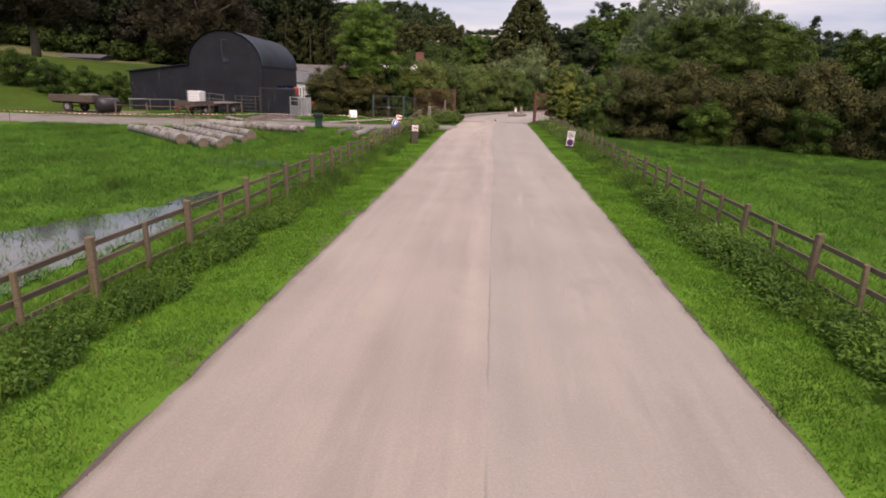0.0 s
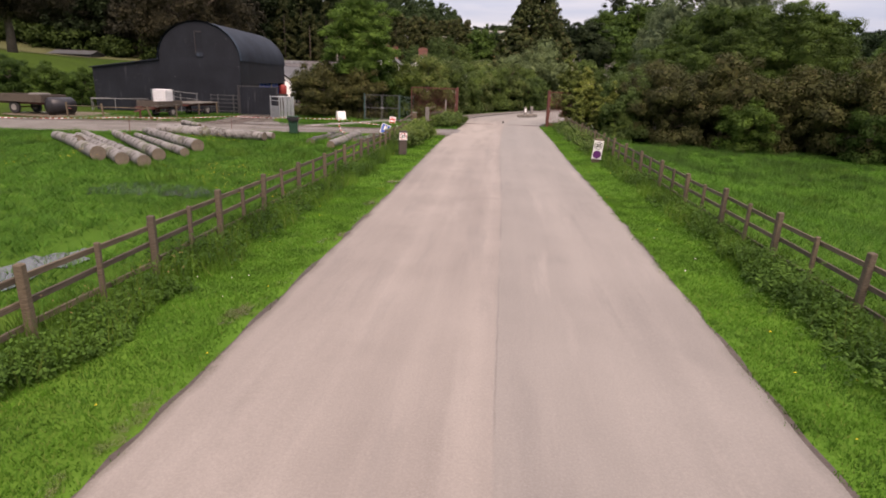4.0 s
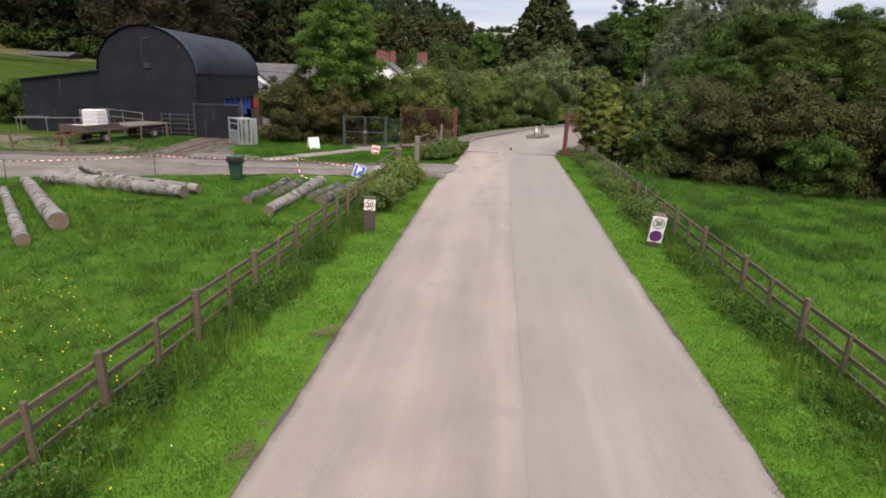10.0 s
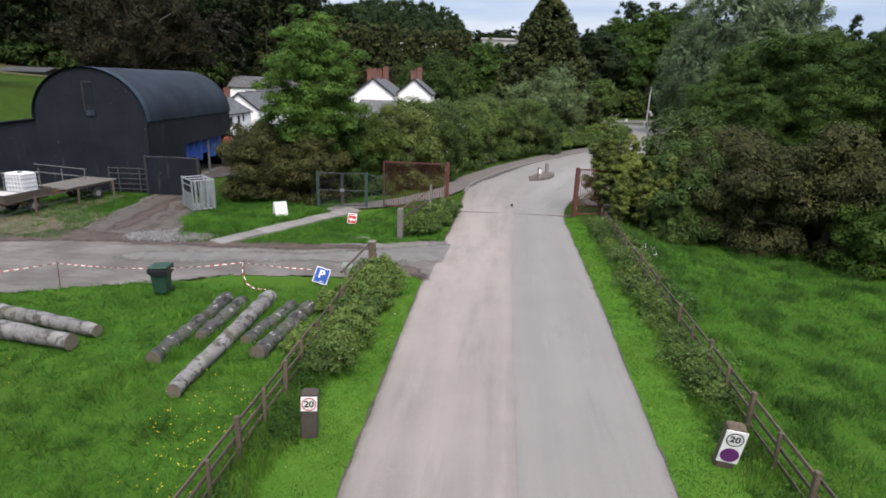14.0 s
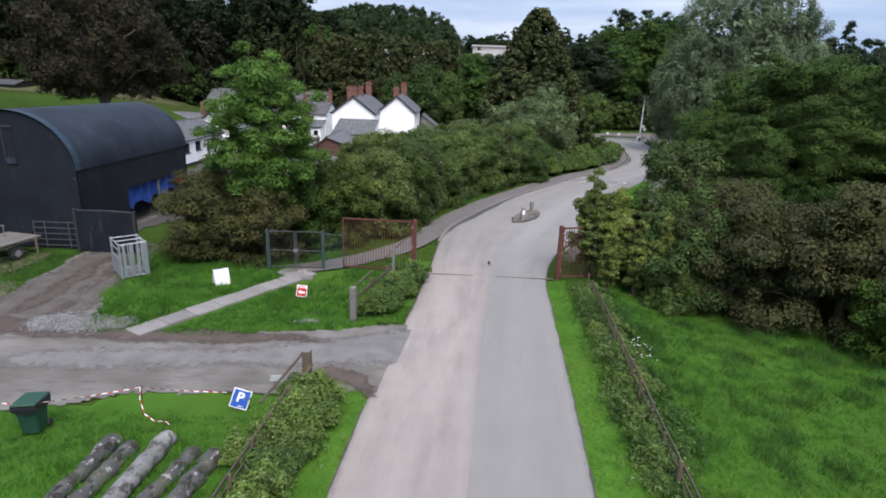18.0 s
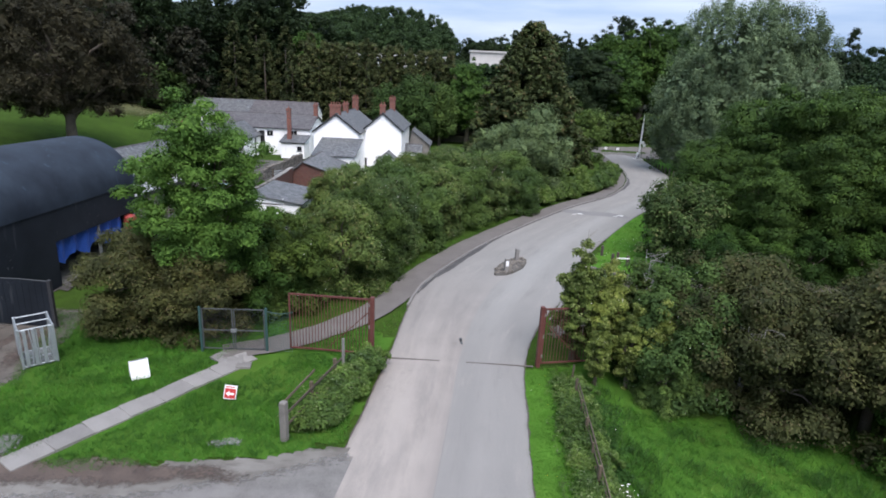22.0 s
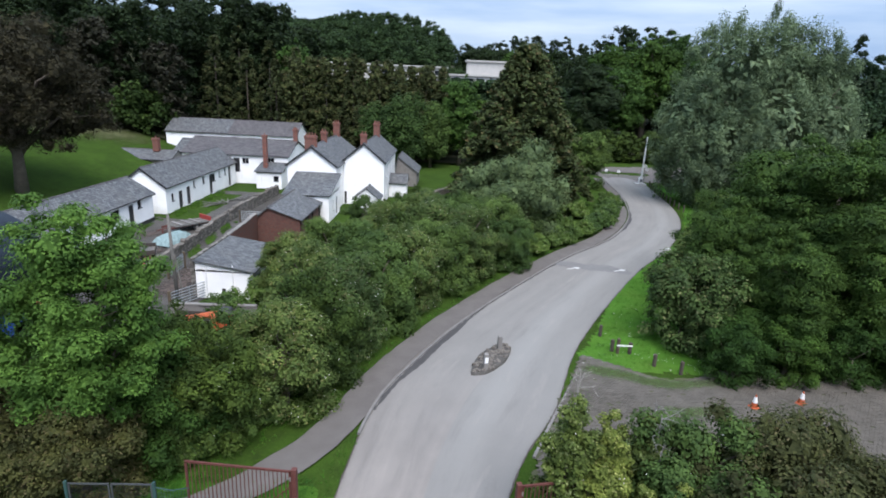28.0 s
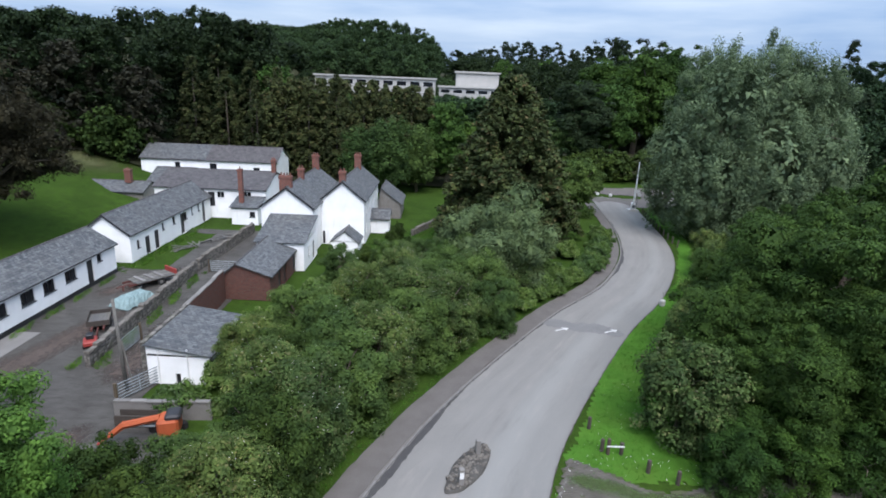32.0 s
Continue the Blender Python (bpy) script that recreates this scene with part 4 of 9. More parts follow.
def blob_leaves(blobs, count, long, wide, rng, out=0.7, low=-0.75, filled=True):
    """Leaves on the shells of ellipsoid blobs (x, y, z, r, flatness)."""
    count, long, wide = int(count * FINE), long * 0.72, wide * 0.8
    bl = np.array(blobs, float)
    w = bl[:, 3] ** 2
    pick = rng.choice(len(bl), count, p=w / w.sum())
    d = unit(rng, count)
    d[:, 2] = np.where(d[:, 2] < low, -d[:, 2], d[:, 2])
    rad = bl[pick, 3] * rng.uniform(0.6, 1.05, count) ** 0.7
    p = d * rad[:, None]
    p[:, 2] *= bl[pick, 4]
    nrm = d * out + unit(rng, count) * (1 - out) + np.array([0, 0, 0.35])
    nrm /= np.linalg.norm(nrm, axis=1, keepdims=True)
    shell = leaf_tris(bl[pick, :3] + p, nrm, long, wide, rng)
    if not filled:
        return shell
    # inner sprays close each clump, so that its underside lies in shade
    k = 26
    bi = np.repeat(bl, k, 0)
    d = unit(rng, len(bi))
    p = d * (bi[:, 3] * rng.uniform(0.3, 0.62, len(bi)))[:, None]
    p[:, 2] *= bi[:, 4]
    nrm = d + 0.5 * unit(rng, len(bi))
    nrm /= np.linalg.norm(nrm, axis=1, keepdims=True)
    inner = leaf_tris(bi[:, :3] + p, nrm, bi[:, 3:4] * 0.27, bi[:, 3:4] * 0.19, rng)
    return np.concatenate([shell, inner])


def crown_blobs(rng, rx, rz, cz, n, r0, r1, flat=0.8, bottom=-0.8, power=0.5):
    """Sub-crowns spread through an uneven ellipsoid."""
    d = unit(rng, n)
    d[:, 2] = np.clip(d[:, 2], bottom, 1)
    k = rng.uniform(0.25, 1.0, n) ** power
    lump = 1 + 0.16 * np.sin(3 * np.arctan2(d[:, 1], d[:, 0]) + rng.uniform(0, 6)) + 0.1 * rng.normal(size=n)
    return [(dx * rx * q * u, dy * rx * q * u, cz + dz * rz * q * u, rng.uniform(r0, r1), flat) for (dx, dy, dz), q, u in zip(d, k, lump)]


def limbs(trunk_h, r, tops, rng, lean=0.0):
    g = Geo()
    base = [(0, 0, -0.3), (0.02 * trunk_h, 0, trunk_h * 0.35), (lean * trunk_h * 0.5, 0.02 * trunk_h, trunk_h * 0.7), (lean * trunk_h, 0, trunk_h)]
    g.tube(base, [r * 1.35, r, r * 0.8, r * 0.5], 9)
    for tx, ty, tz in tops:
        s = rng.uniform(0.35, 0.95)
        a = Vector((lean * trunk_h * s, 0.01 * trunk_h, trunk_h * s))
        b = Vector((tx, ty, tz))
        m = a.lerp(b, 0.5) + Vector((0, 0, 0.12 * (b - a).length)) + Vector(rng.normal(size=3)) * 0.06 * (b - a).length
        g.tube([a, m, b], [r * 0.42, r * 0.26, r * 0.08], 6, False)
    return g


def broadleaf(name, label, category, mat, rx, rz, cz, blobs, leaves, leaf, trunk_r, seed, r0=0.2, r1=0.34, flower=0, bottom=-0.75, bark=None, flat=0.8, skirt=0, core=0.25):
    """A tree or bush: trunk with limbs, crown of leaves grouped in sub-crowns."""
    rng = np.random.RandomState(seed)
    ob = thing(name, label, category)
    bl = crown_blobs(rng, rx * 0.86, rz * 0.86, cz, blobs, rx * r0, rx * r1, flat, bottom)
    bl += crown_blobs(rng, rx * 0.72, rz * 0.74, cz, max(4, int(blobs * core)), rx * 0.26, rx * 0.4, max(flat, 0.75), bottom)
    for a in np.linspace(0, 6.283, skirt, False) if skirt else ():
        q = rx * rng.uniform(0.45, 0.85)
        bl.append((q * math.cos(a), q * math.sin(a), rng.uniform(0.35, 0.9), rx * rng.uniform(0.18, 0.3), 0.9))
    part("trunk", limbs(cz + 0.15 * rz, trunk_r, [b[:3] for b in bl[:14]], rng), bark or M_BARK, ob, smooth=True)
    part("crown", raw_mesh("crown", blob_leaves(bl, leaves, leaf, leaf * 0.52, rng), 3, mat), mat, ob)
    if flower:
        part("blossom", raw_mesh("blossom", blob_leaves(bl, flower, leaf * 0.34, leaf * 0.3, rng, 0.8, -0.2, False), 3, M_FLOWERW), M_FLOWERW, ob, "white blossom clusters")
    return ob


def put(ob, x, y, s=1.0, rz=0.0, sz=None, label="", z=None):
    """A scaled copy of a thing on the ground."""
    zz = float(terrain(x, y)) - 0.05 if z is None else z
    o = copy_thing(ob, pose(x, y, zz, 0, 0, rz) @ Matrix.Diagonal((s, s, sz or s, 1)))
    if label:
        o["label"] = label
    return o


def home(ob, x, y, s=1.0, rz=0.0, sz=None):
    """Sets the first of a kind on the ground."""
    ob.matrix_basis = pose(x, y, float(terrain(x, y)) - 0.05, 0, 0, rz) @ Matrix.Diagonal((s, s, sz or s, 1))
    return ob


def plant(ob, rows):
    """The first row places the thing itself, the others copies."""
    first = rows[0]
    for r in rows[1:]:
        o = copy_thing(ob, pose(r[0], r[1], float(terrain(r[0], r[1])) - 0.05, 0, 0, r[3]))
        o.matrix_basis = o.matrix_basis @ Matrix.Diagonal((r[2], r[2], r[2] * (r[4] if len(r) > 4 else 1), 1))
    ob.matrix_basis = pose(first[0], first[1], float(terrain(first[0], first[1])) - 0.05, 0, 0, first[3]) @ Matrix.Diagonal(
        (first[2], first[2], first[2] * (first[4] if len(first) > 4 else 1), 1))


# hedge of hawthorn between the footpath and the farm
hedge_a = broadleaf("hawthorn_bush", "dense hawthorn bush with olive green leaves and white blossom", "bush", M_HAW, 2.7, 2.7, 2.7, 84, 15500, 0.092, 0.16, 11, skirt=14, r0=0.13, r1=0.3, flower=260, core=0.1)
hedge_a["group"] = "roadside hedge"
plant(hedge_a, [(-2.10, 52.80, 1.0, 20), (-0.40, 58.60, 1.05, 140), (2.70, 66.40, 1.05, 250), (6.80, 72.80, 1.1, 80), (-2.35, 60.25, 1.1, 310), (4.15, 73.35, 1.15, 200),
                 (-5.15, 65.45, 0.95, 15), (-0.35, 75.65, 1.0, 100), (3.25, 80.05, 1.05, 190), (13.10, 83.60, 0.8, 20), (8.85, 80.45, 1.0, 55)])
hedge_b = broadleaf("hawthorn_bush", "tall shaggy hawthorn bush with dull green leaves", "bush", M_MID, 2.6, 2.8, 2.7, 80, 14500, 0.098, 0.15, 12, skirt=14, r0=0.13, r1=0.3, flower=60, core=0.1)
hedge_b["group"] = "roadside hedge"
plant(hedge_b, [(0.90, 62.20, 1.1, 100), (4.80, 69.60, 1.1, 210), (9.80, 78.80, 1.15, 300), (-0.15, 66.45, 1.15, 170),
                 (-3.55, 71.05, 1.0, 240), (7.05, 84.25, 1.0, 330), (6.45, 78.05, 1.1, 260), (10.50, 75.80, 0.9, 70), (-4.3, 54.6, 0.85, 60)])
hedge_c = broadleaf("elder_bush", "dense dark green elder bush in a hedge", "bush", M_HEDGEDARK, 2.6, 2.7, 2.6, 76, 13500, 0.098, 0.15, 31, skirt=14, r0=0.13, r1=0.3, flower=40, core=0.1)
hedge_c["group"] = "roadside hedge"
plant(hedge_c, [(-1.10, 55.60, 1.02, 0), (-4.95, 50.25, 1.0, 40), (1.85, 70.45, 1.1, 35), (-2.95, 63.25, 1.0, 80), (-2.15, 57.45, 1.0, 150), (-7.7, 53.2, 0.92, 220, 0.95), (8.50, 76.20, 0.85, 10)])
for gx_, gy_, gs_, gr_ in ((1.0, 88.0, 0.72, 30), (-3.4, 85.4, 0.7, 140), (4.8, 90.4, 0.66, 250), (8.4, 94.0, 0.62, 60)):
    put(hedge_b, gx_, gy_, gs_, gr_)
for gx_, gy_, gs_, gr_ in ((-1.6, 91.0, 0.45, 10), (2.6, 96.0, 0.4, 100), (0.4, 99.5, 0.36, 200), (0.9, 102.6, 0.4, 300)):
    put(hedge_c, gx_, gy_, gs_, gr_, label="small dark garden shrub beside a lawn")
dome = broadleaf("sallow_tree", "broad rounded grey-green sallow tree above a hedge", "tree", M_SALLOW, 5.4, 4.2, 4.0, 150, 26000, 0.12, 0.25, 13, skirt=14, r0=0.11, r1=0.21, core=0.1)
home(dome, 12.6, 86.8, 1.14, 0)
low = broadleaf("bramble_bush", "low tangled bramble bush with mid green leaves", "bush", M_BRAMBLE, 1.6, 0.85, 0.75, 60, 3000, 0.125, 0.05, 14, bottom=-0.2, r0=0.1, r1=0.24)
low["group"] = "bramble bushes"
plant(low, [(16.8, 84.6, 1.1, 0), (19.8, 88.2, 1.1, 70), (22.6, 92.0, 1.15, 150), (24.6, 96.2, 1.1, 210), (26.3, 101.0, 1.1, 290), (27.6, 106.5, 1.1, 30), (13.6, 80.8, 1.2, 90),
            (17.2, 89.6, 1.4, 20), (21.0, 97.0, 1.3, 110), (-7.2, 70.8, 1.2, 10), (-6.0, 75.5, 1.3, 120), (-8.6, 62.4, 1.1, 200), (-3.6, 78.8, 1.3, 310), (0.6, 82.6, 1.3, 45),
            (-6.6, 66.2, 1.4, 260), (18.2, 86.3, 1.0, 200), (21.2, 90.0, 1.0, 300), (23.7, 94.1, 1.05, 20), (25.5, 98.6, 1.05, 80), (27.0, 103.7, 1.05, 140), (-4.6, 81.0, 1.2, 0), (15.2, 82.8, 1.0, 170), (-4.9, 48.6, 0.75, 60), (-3.7, 49.9, 0.8, 250), (-2.7, 51.5, 0.75, 130), (-1.5, 54.1, 0.65, 20)])
# the yellow-green ivy mass and brown scrub beside the right gate
lime = broadleaf("ivy_bush", "upright yellow-green ivy-clad bush beside a steel gate", "bush", M_LIME, 0.95, 2.75, 2.7, 110, 9000, 0.085, 0.12, 15, r0=0.2, r1=0.36, flower=60, bottom=-0.95, flat=0.65)
lime["group"] = "ivy bushes"
plant(lime, [(9.75, 45.20, 1.1, 0), (10.85, 44.55, 0.95, 120), (12.70, 45.80, 0.95, 240), (11.50, 46.20, 0.92, 300), (10.35, 43.30, 0.6, 60), (12.90, 43.60, 0.84, 20), (11.85, 43.70, 0.74, 170)])
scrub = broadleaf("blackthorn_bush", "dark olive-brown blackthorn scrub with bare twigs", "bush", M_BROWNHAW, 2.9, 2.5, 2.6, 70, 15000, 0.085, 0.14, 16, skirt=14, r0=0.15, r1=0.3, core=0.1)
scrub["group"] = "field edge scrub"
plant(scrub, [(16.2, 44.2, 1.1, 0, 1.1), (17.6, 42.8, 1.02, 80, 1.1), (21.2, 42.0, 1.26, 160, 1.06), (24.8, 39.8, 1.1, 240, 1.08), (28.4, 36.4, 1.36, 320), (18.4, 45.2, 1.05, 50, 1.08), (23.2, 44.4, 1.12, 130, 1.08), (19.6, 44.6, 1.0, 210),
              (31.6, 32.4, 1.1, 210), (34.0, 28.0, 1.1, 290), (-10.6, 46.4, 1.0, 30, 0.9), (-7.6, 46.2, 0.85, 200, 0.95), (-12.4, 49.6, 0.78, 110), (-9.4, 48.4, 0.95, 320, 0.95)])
for gx_, gy_, gs_, gr_ in ((14.3, 45.6, 1.0, 40), (14.0, 43.9, 0.86, 200), (13.2, 42.9, 0.5, 100)):
    put(hedge_b, gx_, gy_, gs_, gr_, label="shaggy olive green hawthorn bush in field edge scrub")
green_scrub = broadleaf("hazel_bush", "spreading green hazel bush at the field edge", "bush", M_OAK, 2.7, 2.3, 2.5, 56, 9500, 0.1, 0.14, 17, skirt=14, r0=0.16, r1=0.3, core=0.1)
green_scrub["group"] = "field edge scrub"
plant(green_scrub, [(26.6, 43.0, 1.1, 0), (30.6, 39.6, 1.1, 90), (34.6, 34.6, 1.15, 180), (37.0, 29.0, 1.1, 270), (21.4, 38.6, 0.8, 20), (27.4, 34.4, 0.8, 120), (-10.0, 50.8, 1.1, 60),
                    (-6.0, 49.0, 0.95, 15), (32.0, 44.4, 1.2, 300),
                    (21.7, 57.5, 0.7, 40), (24.9, 58.0, 0.76, 130), (28.2, 58.3, 0.8, 220), (31.6, 58.1, 0.82, 310), (35.4, 57.8, 0.86, 70), (39.4, 57.4, 0.9, 150), (43.8, 57.0, 0.95, 20), (22.8, 60.0, 0.8, 100), (27.0, 60.6, 0.85, 260),
                    (-34.0, 50.4, 0.7, 0), (-37.6, 51.0, 0.72, 90), (-41.2, 51.6, 0.7, 180), (-45.0, 52.2, 0.75, 270), (-49.0, 52.8, 0.75, 30), (-53.5, 53.4, 0.8, 120)])
# the ash tree beside the footpath gate: airy, in layered sprays
ash = broadleaf("ash_tree", "young bright green ash tree standing in scrub", "tree", M_ASH, 3.0, 4.5, 6.4, 200, 30000, 0.085, 0.16, 18, r0=0.11, r1=0.25, flat=0.65, bottom=-0.95, core=0.04)
home(ash, -7.75, 47.4, 1.08, 0, 1.0)
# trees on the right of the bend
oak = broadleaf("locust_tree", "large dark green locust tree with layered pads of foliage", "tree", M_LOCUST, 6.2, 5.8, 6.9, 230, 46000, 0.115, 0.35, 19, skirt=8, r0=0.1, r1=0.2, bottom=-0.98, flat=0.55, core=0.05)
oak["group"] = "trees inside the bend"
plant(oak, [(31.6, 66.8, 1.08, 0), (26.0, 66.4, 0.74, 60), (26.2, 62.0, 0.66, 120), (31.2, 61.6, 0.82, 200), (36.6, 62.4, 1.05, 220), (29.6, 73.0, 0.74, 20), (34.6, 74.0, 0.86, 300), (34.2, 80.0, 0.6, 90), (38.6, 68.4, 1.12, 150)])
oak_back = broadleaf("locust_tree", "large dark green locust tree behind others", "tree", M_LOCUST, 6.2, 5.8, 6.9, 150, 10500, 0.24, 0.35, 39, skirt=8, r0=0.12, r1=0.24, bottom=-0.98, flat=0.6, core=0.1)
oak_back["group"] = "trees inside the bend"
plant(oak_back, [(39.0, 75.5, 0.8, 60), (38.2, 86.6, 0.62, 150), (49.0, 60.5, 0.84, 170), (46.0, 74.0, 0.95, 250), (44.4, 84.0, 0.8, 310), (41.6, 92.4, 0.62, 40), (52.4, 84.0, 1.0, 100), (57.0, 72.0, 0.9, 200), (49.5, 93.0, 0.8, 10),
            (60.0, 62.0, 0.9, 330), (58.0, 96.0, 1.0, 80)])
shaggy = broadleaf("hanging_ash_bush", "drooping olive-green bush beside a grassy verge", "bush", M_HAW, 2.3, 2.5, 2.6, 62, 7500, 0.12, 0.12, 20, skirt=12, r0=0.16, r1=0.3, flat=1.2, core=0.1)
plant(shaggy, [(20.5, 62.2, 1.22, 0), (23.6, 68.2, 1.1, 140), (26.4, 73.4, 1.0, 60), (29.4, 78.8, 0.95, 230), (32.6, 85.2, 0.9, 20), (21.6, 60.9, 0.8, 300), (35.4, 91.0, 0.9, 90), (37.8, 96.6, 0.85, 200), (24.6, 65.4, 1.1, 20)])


def willow():
    """Tall rounded lobes of fine hanging foliage round a few great limbs."""
    rng = np.random.RandomState(21)
    ob = thing("willow_tree", "huge silver-green willow tree with hanging foliage", "tree")
    lobes = [(-8.6, 0, 8.6, 4.6, 8.4), (-5.0, -3.2, 13.2, 5.2, 12.2), (0.6, -1.5, 13.8, 5.4, 11.6), (5.0, -0.5, 13.4, 5.2, 11.8), (8.8, 0.5, 11.4, 4.8, 10.6), (-4.8, 4.5, 13.2, 5.2, 11.8),
             (4.0, 5.0, 13.0, 5.4, 11.2), (-0.4, -6.0, 8.6, 5.0, 8.6), (6.0, -4.6, 8.4, 4.8, 8.4), (-6.0, -4.8, 7.0, 4.4, 7.0)]
    bl = []
    for x, y, z, rx, rz in lobes:
        d = unit(rng, 120)
        q = rng.uniform(0.74, 1.0, 120) + 0.05 * rng.normal(size=120)
        for (a, b, c), s in zip(d, q):
            bl.append((x + a * rx * s, y + b * rx * s, max(1.0, z + c * rz * s), rng.uniform(0.55, 1.15), 1.5))
    part("trunk", limbs(14, 0.75, [b[:3] for b in bl[::40]], rng), M_BARK, ob, smooth=True)
    arr = np.array(bl)
    n = 260000
    pick = rng.randint(0, len(arr), n)
    d = unit(rng, n)
    p = d * (arr[pick, 3] * rng.uniform(0.45, 1.1, n))[:, None] * np.array([1, 1, 1.5])
    p[:, 2] -= 0.35 * rng.uniform(0, 1, n) ** 2
    nrm = d * 0.7 + unit(rng, n) * 0.45 + np.array([0, 0, 0.35])
    nrm /= np.linalg.norm(nrm, axis=1, keepdims=True)
    fine = leaf_tris(arr[pick, :3] + p, nrm, 0.15, 0.065, rng)
    # inner sprays
    bi = np.array([(x, y, z, rx, rz) for x, y, z, rx, rz in lobes for _ in range(700)])
    d = unit(rng, len(bi))
    p = d * bi[:, [3, 3, 4]] * rng.uniform(0.6, 0.86, (len(bi), 1))
    inner = leaf_tris(bi[:, :3] + p, d, 0.42, 0.25, rng)
    part("crown", raw_mesh("crown", np.concatenate([fine, inner]), 3, M_WILLOW), M_WILLOW, ob)
    return ob


home(willow(), 48.0, 111.0, 1.05, 0)
round_tree = broadleaf("maple_tree", "small rounded green tree on a short trunk", "tree", M_MID, 3.9, 4.0, 5.0, 120, 11000, 0.18, 0.25, 22, r0=0.11, r1=0.22, skirt=6)
plant(round_tree, [(27.2, 120.5, 1.08, 0, 0.94), (31.0, 160.0, 1.3, 80), (18.0, 150.0, 1.4, 200)])


def cypress(name, label, h, r, seed, leaves, mat, group="", blobs=150):
    """A broad conifer whose sprays reach outwards and droop at their tips."""
    rng = np.random.RandomState(seed)
    ob = thing(name, label, "tree", group=group)
    bl = []
    for k in range(blobs):
        t = rng.uniform(0.02, 1.0)
        w = rng.uniform(0, 6.283)
        prof = r * (1.02 - t) ** 0.56 * (0.62 + 0.38 * min(1, t / 0.12)) * (1 + 0.1 * math.sin(5 * w + 9 * t))
        size = r * 0.1 * (1.2 - 0.6 * t)
        for j, q in enumerate((0.62, 0.8, 0.97)):
            q *= prof * rng.uniform(0.9, 1.06)
            bl.append((q * math.cos(w), q * math.sin(w), h * t - 0.05 * r * j * j * (1 - 0.5 * t), size * (1.1 - 0.22 * j), 0.75))
    part("trunk", Geo().tube([(0, 0, -0.3), (0, 0, h * 0.4), (0, 0, h * 0.8)], [r * 0.06, r * 0.035, 0.03], 8), M_DARKWOOD, ob, smooth=True)
    part("crown", raw_mesh("crown", blob_leaves(bl, leaves, 0.2 * max(r, 5.5) / 5, 0.085 * max(r, 5.5) / 5, rng, 0.55), 3, mat), mat, ob)
    return ob


con = cypress("cypress_tree", "tall broad dark cypress tree behind a hedge", 19.8, 9.2, 23, 36000, M_CYPRESS, blobs=420)
home(con, 14.7, 105.0, 1.1, 0, 1.02)
slim = cypress("leyland_cypress", "tall dark conifer standing behind farm buildings", 15, 3.4, 24, 6500, M_CONIFER, "conifers behind the farm", 150)
plant(slim, [(-14.1, 142.0, 1.05, 0, 1.25), (-19.4, 142.0, 1.1, 70, 1.06), (-9.0, 142.0, 1.05, 140, 1.02), (-24.0, 143.0, 1.15, 210), (-29.5, 143.0, 1.2, 280), (-35.5, 144.0, 1.25, 30), (-42.0, 145.0, 1.3, 95),
            (-4.6, 140.0, 1.05, 10, 1.0), (0.0, 142.0, 1.05, 60, 1.08), (-26.8, 148.0, 1.35, 120), (-32.5, 149.0, 1.4, 20), (-39.0, 150.0, 1.5, 250)])
weep = broadleaf("weeping_tree", "soft green weeping tree behind the farmhouse", "tree", M_MID, 4.4, 5.6, 6.6, 130, 9000, 0.25, 0.25, 25, bottom=-0.98, r0=0.1, r1=0.2, flat=1.3)
plant(weep, [(-3.0, 131.0, 1.05, 0), (-8.0, 133.0, 0.9, 110), (1.6, 134.0, 0.95, 200)])
light_tree = broadleaf("poplar_tree", "fresh mid green tree standing before dark woods", "tree", M_BRIGHT, 4.4, 7.6, 9.2, 150, 9000, 0.28, 0.3, 33, bottom=-0.98, r0=0.11, r1=0.22)
plant(light_tree, [(6.9, 138.5, 1.02, 0, 1.0), (-27.4, 151.0, 1.1, 80, 1.2), (10.6, 141.0, 0.8, 200, 1.0), (44.6, 166.0, 1.3, 30, 0.9)])
cedar = broadleaf("cedar_tree", "dark spreading cedar with flat layered branches", "tree", M_PINE, 7.0, 9.6, 11.0, 130, 20000, 0.3, 0.5, 34, bottom=-0.98, r0=0.13, r1=0.24, flat=0.35)
home(cedar, 36.2, 160.0, 1.0, 0)
big = broadleaf("lime_tree", "large mid green tree on a wooded slope", "tree", M_OAK, 9.0, 12.5, 15.0, 200, 12000, 0.5, 0.6, 35, bottom=-0.98, r0=0.09, r1=0.18, flat=0.7)
big["group"] = "large trees on the slope"
plant(big, [(54.0, 178.0, 1.0, 0, 0.96), (65.0, 183.0, 1.0, 100, 1.0), (47.0, 186.0, 0.95, 200, 0.9)])


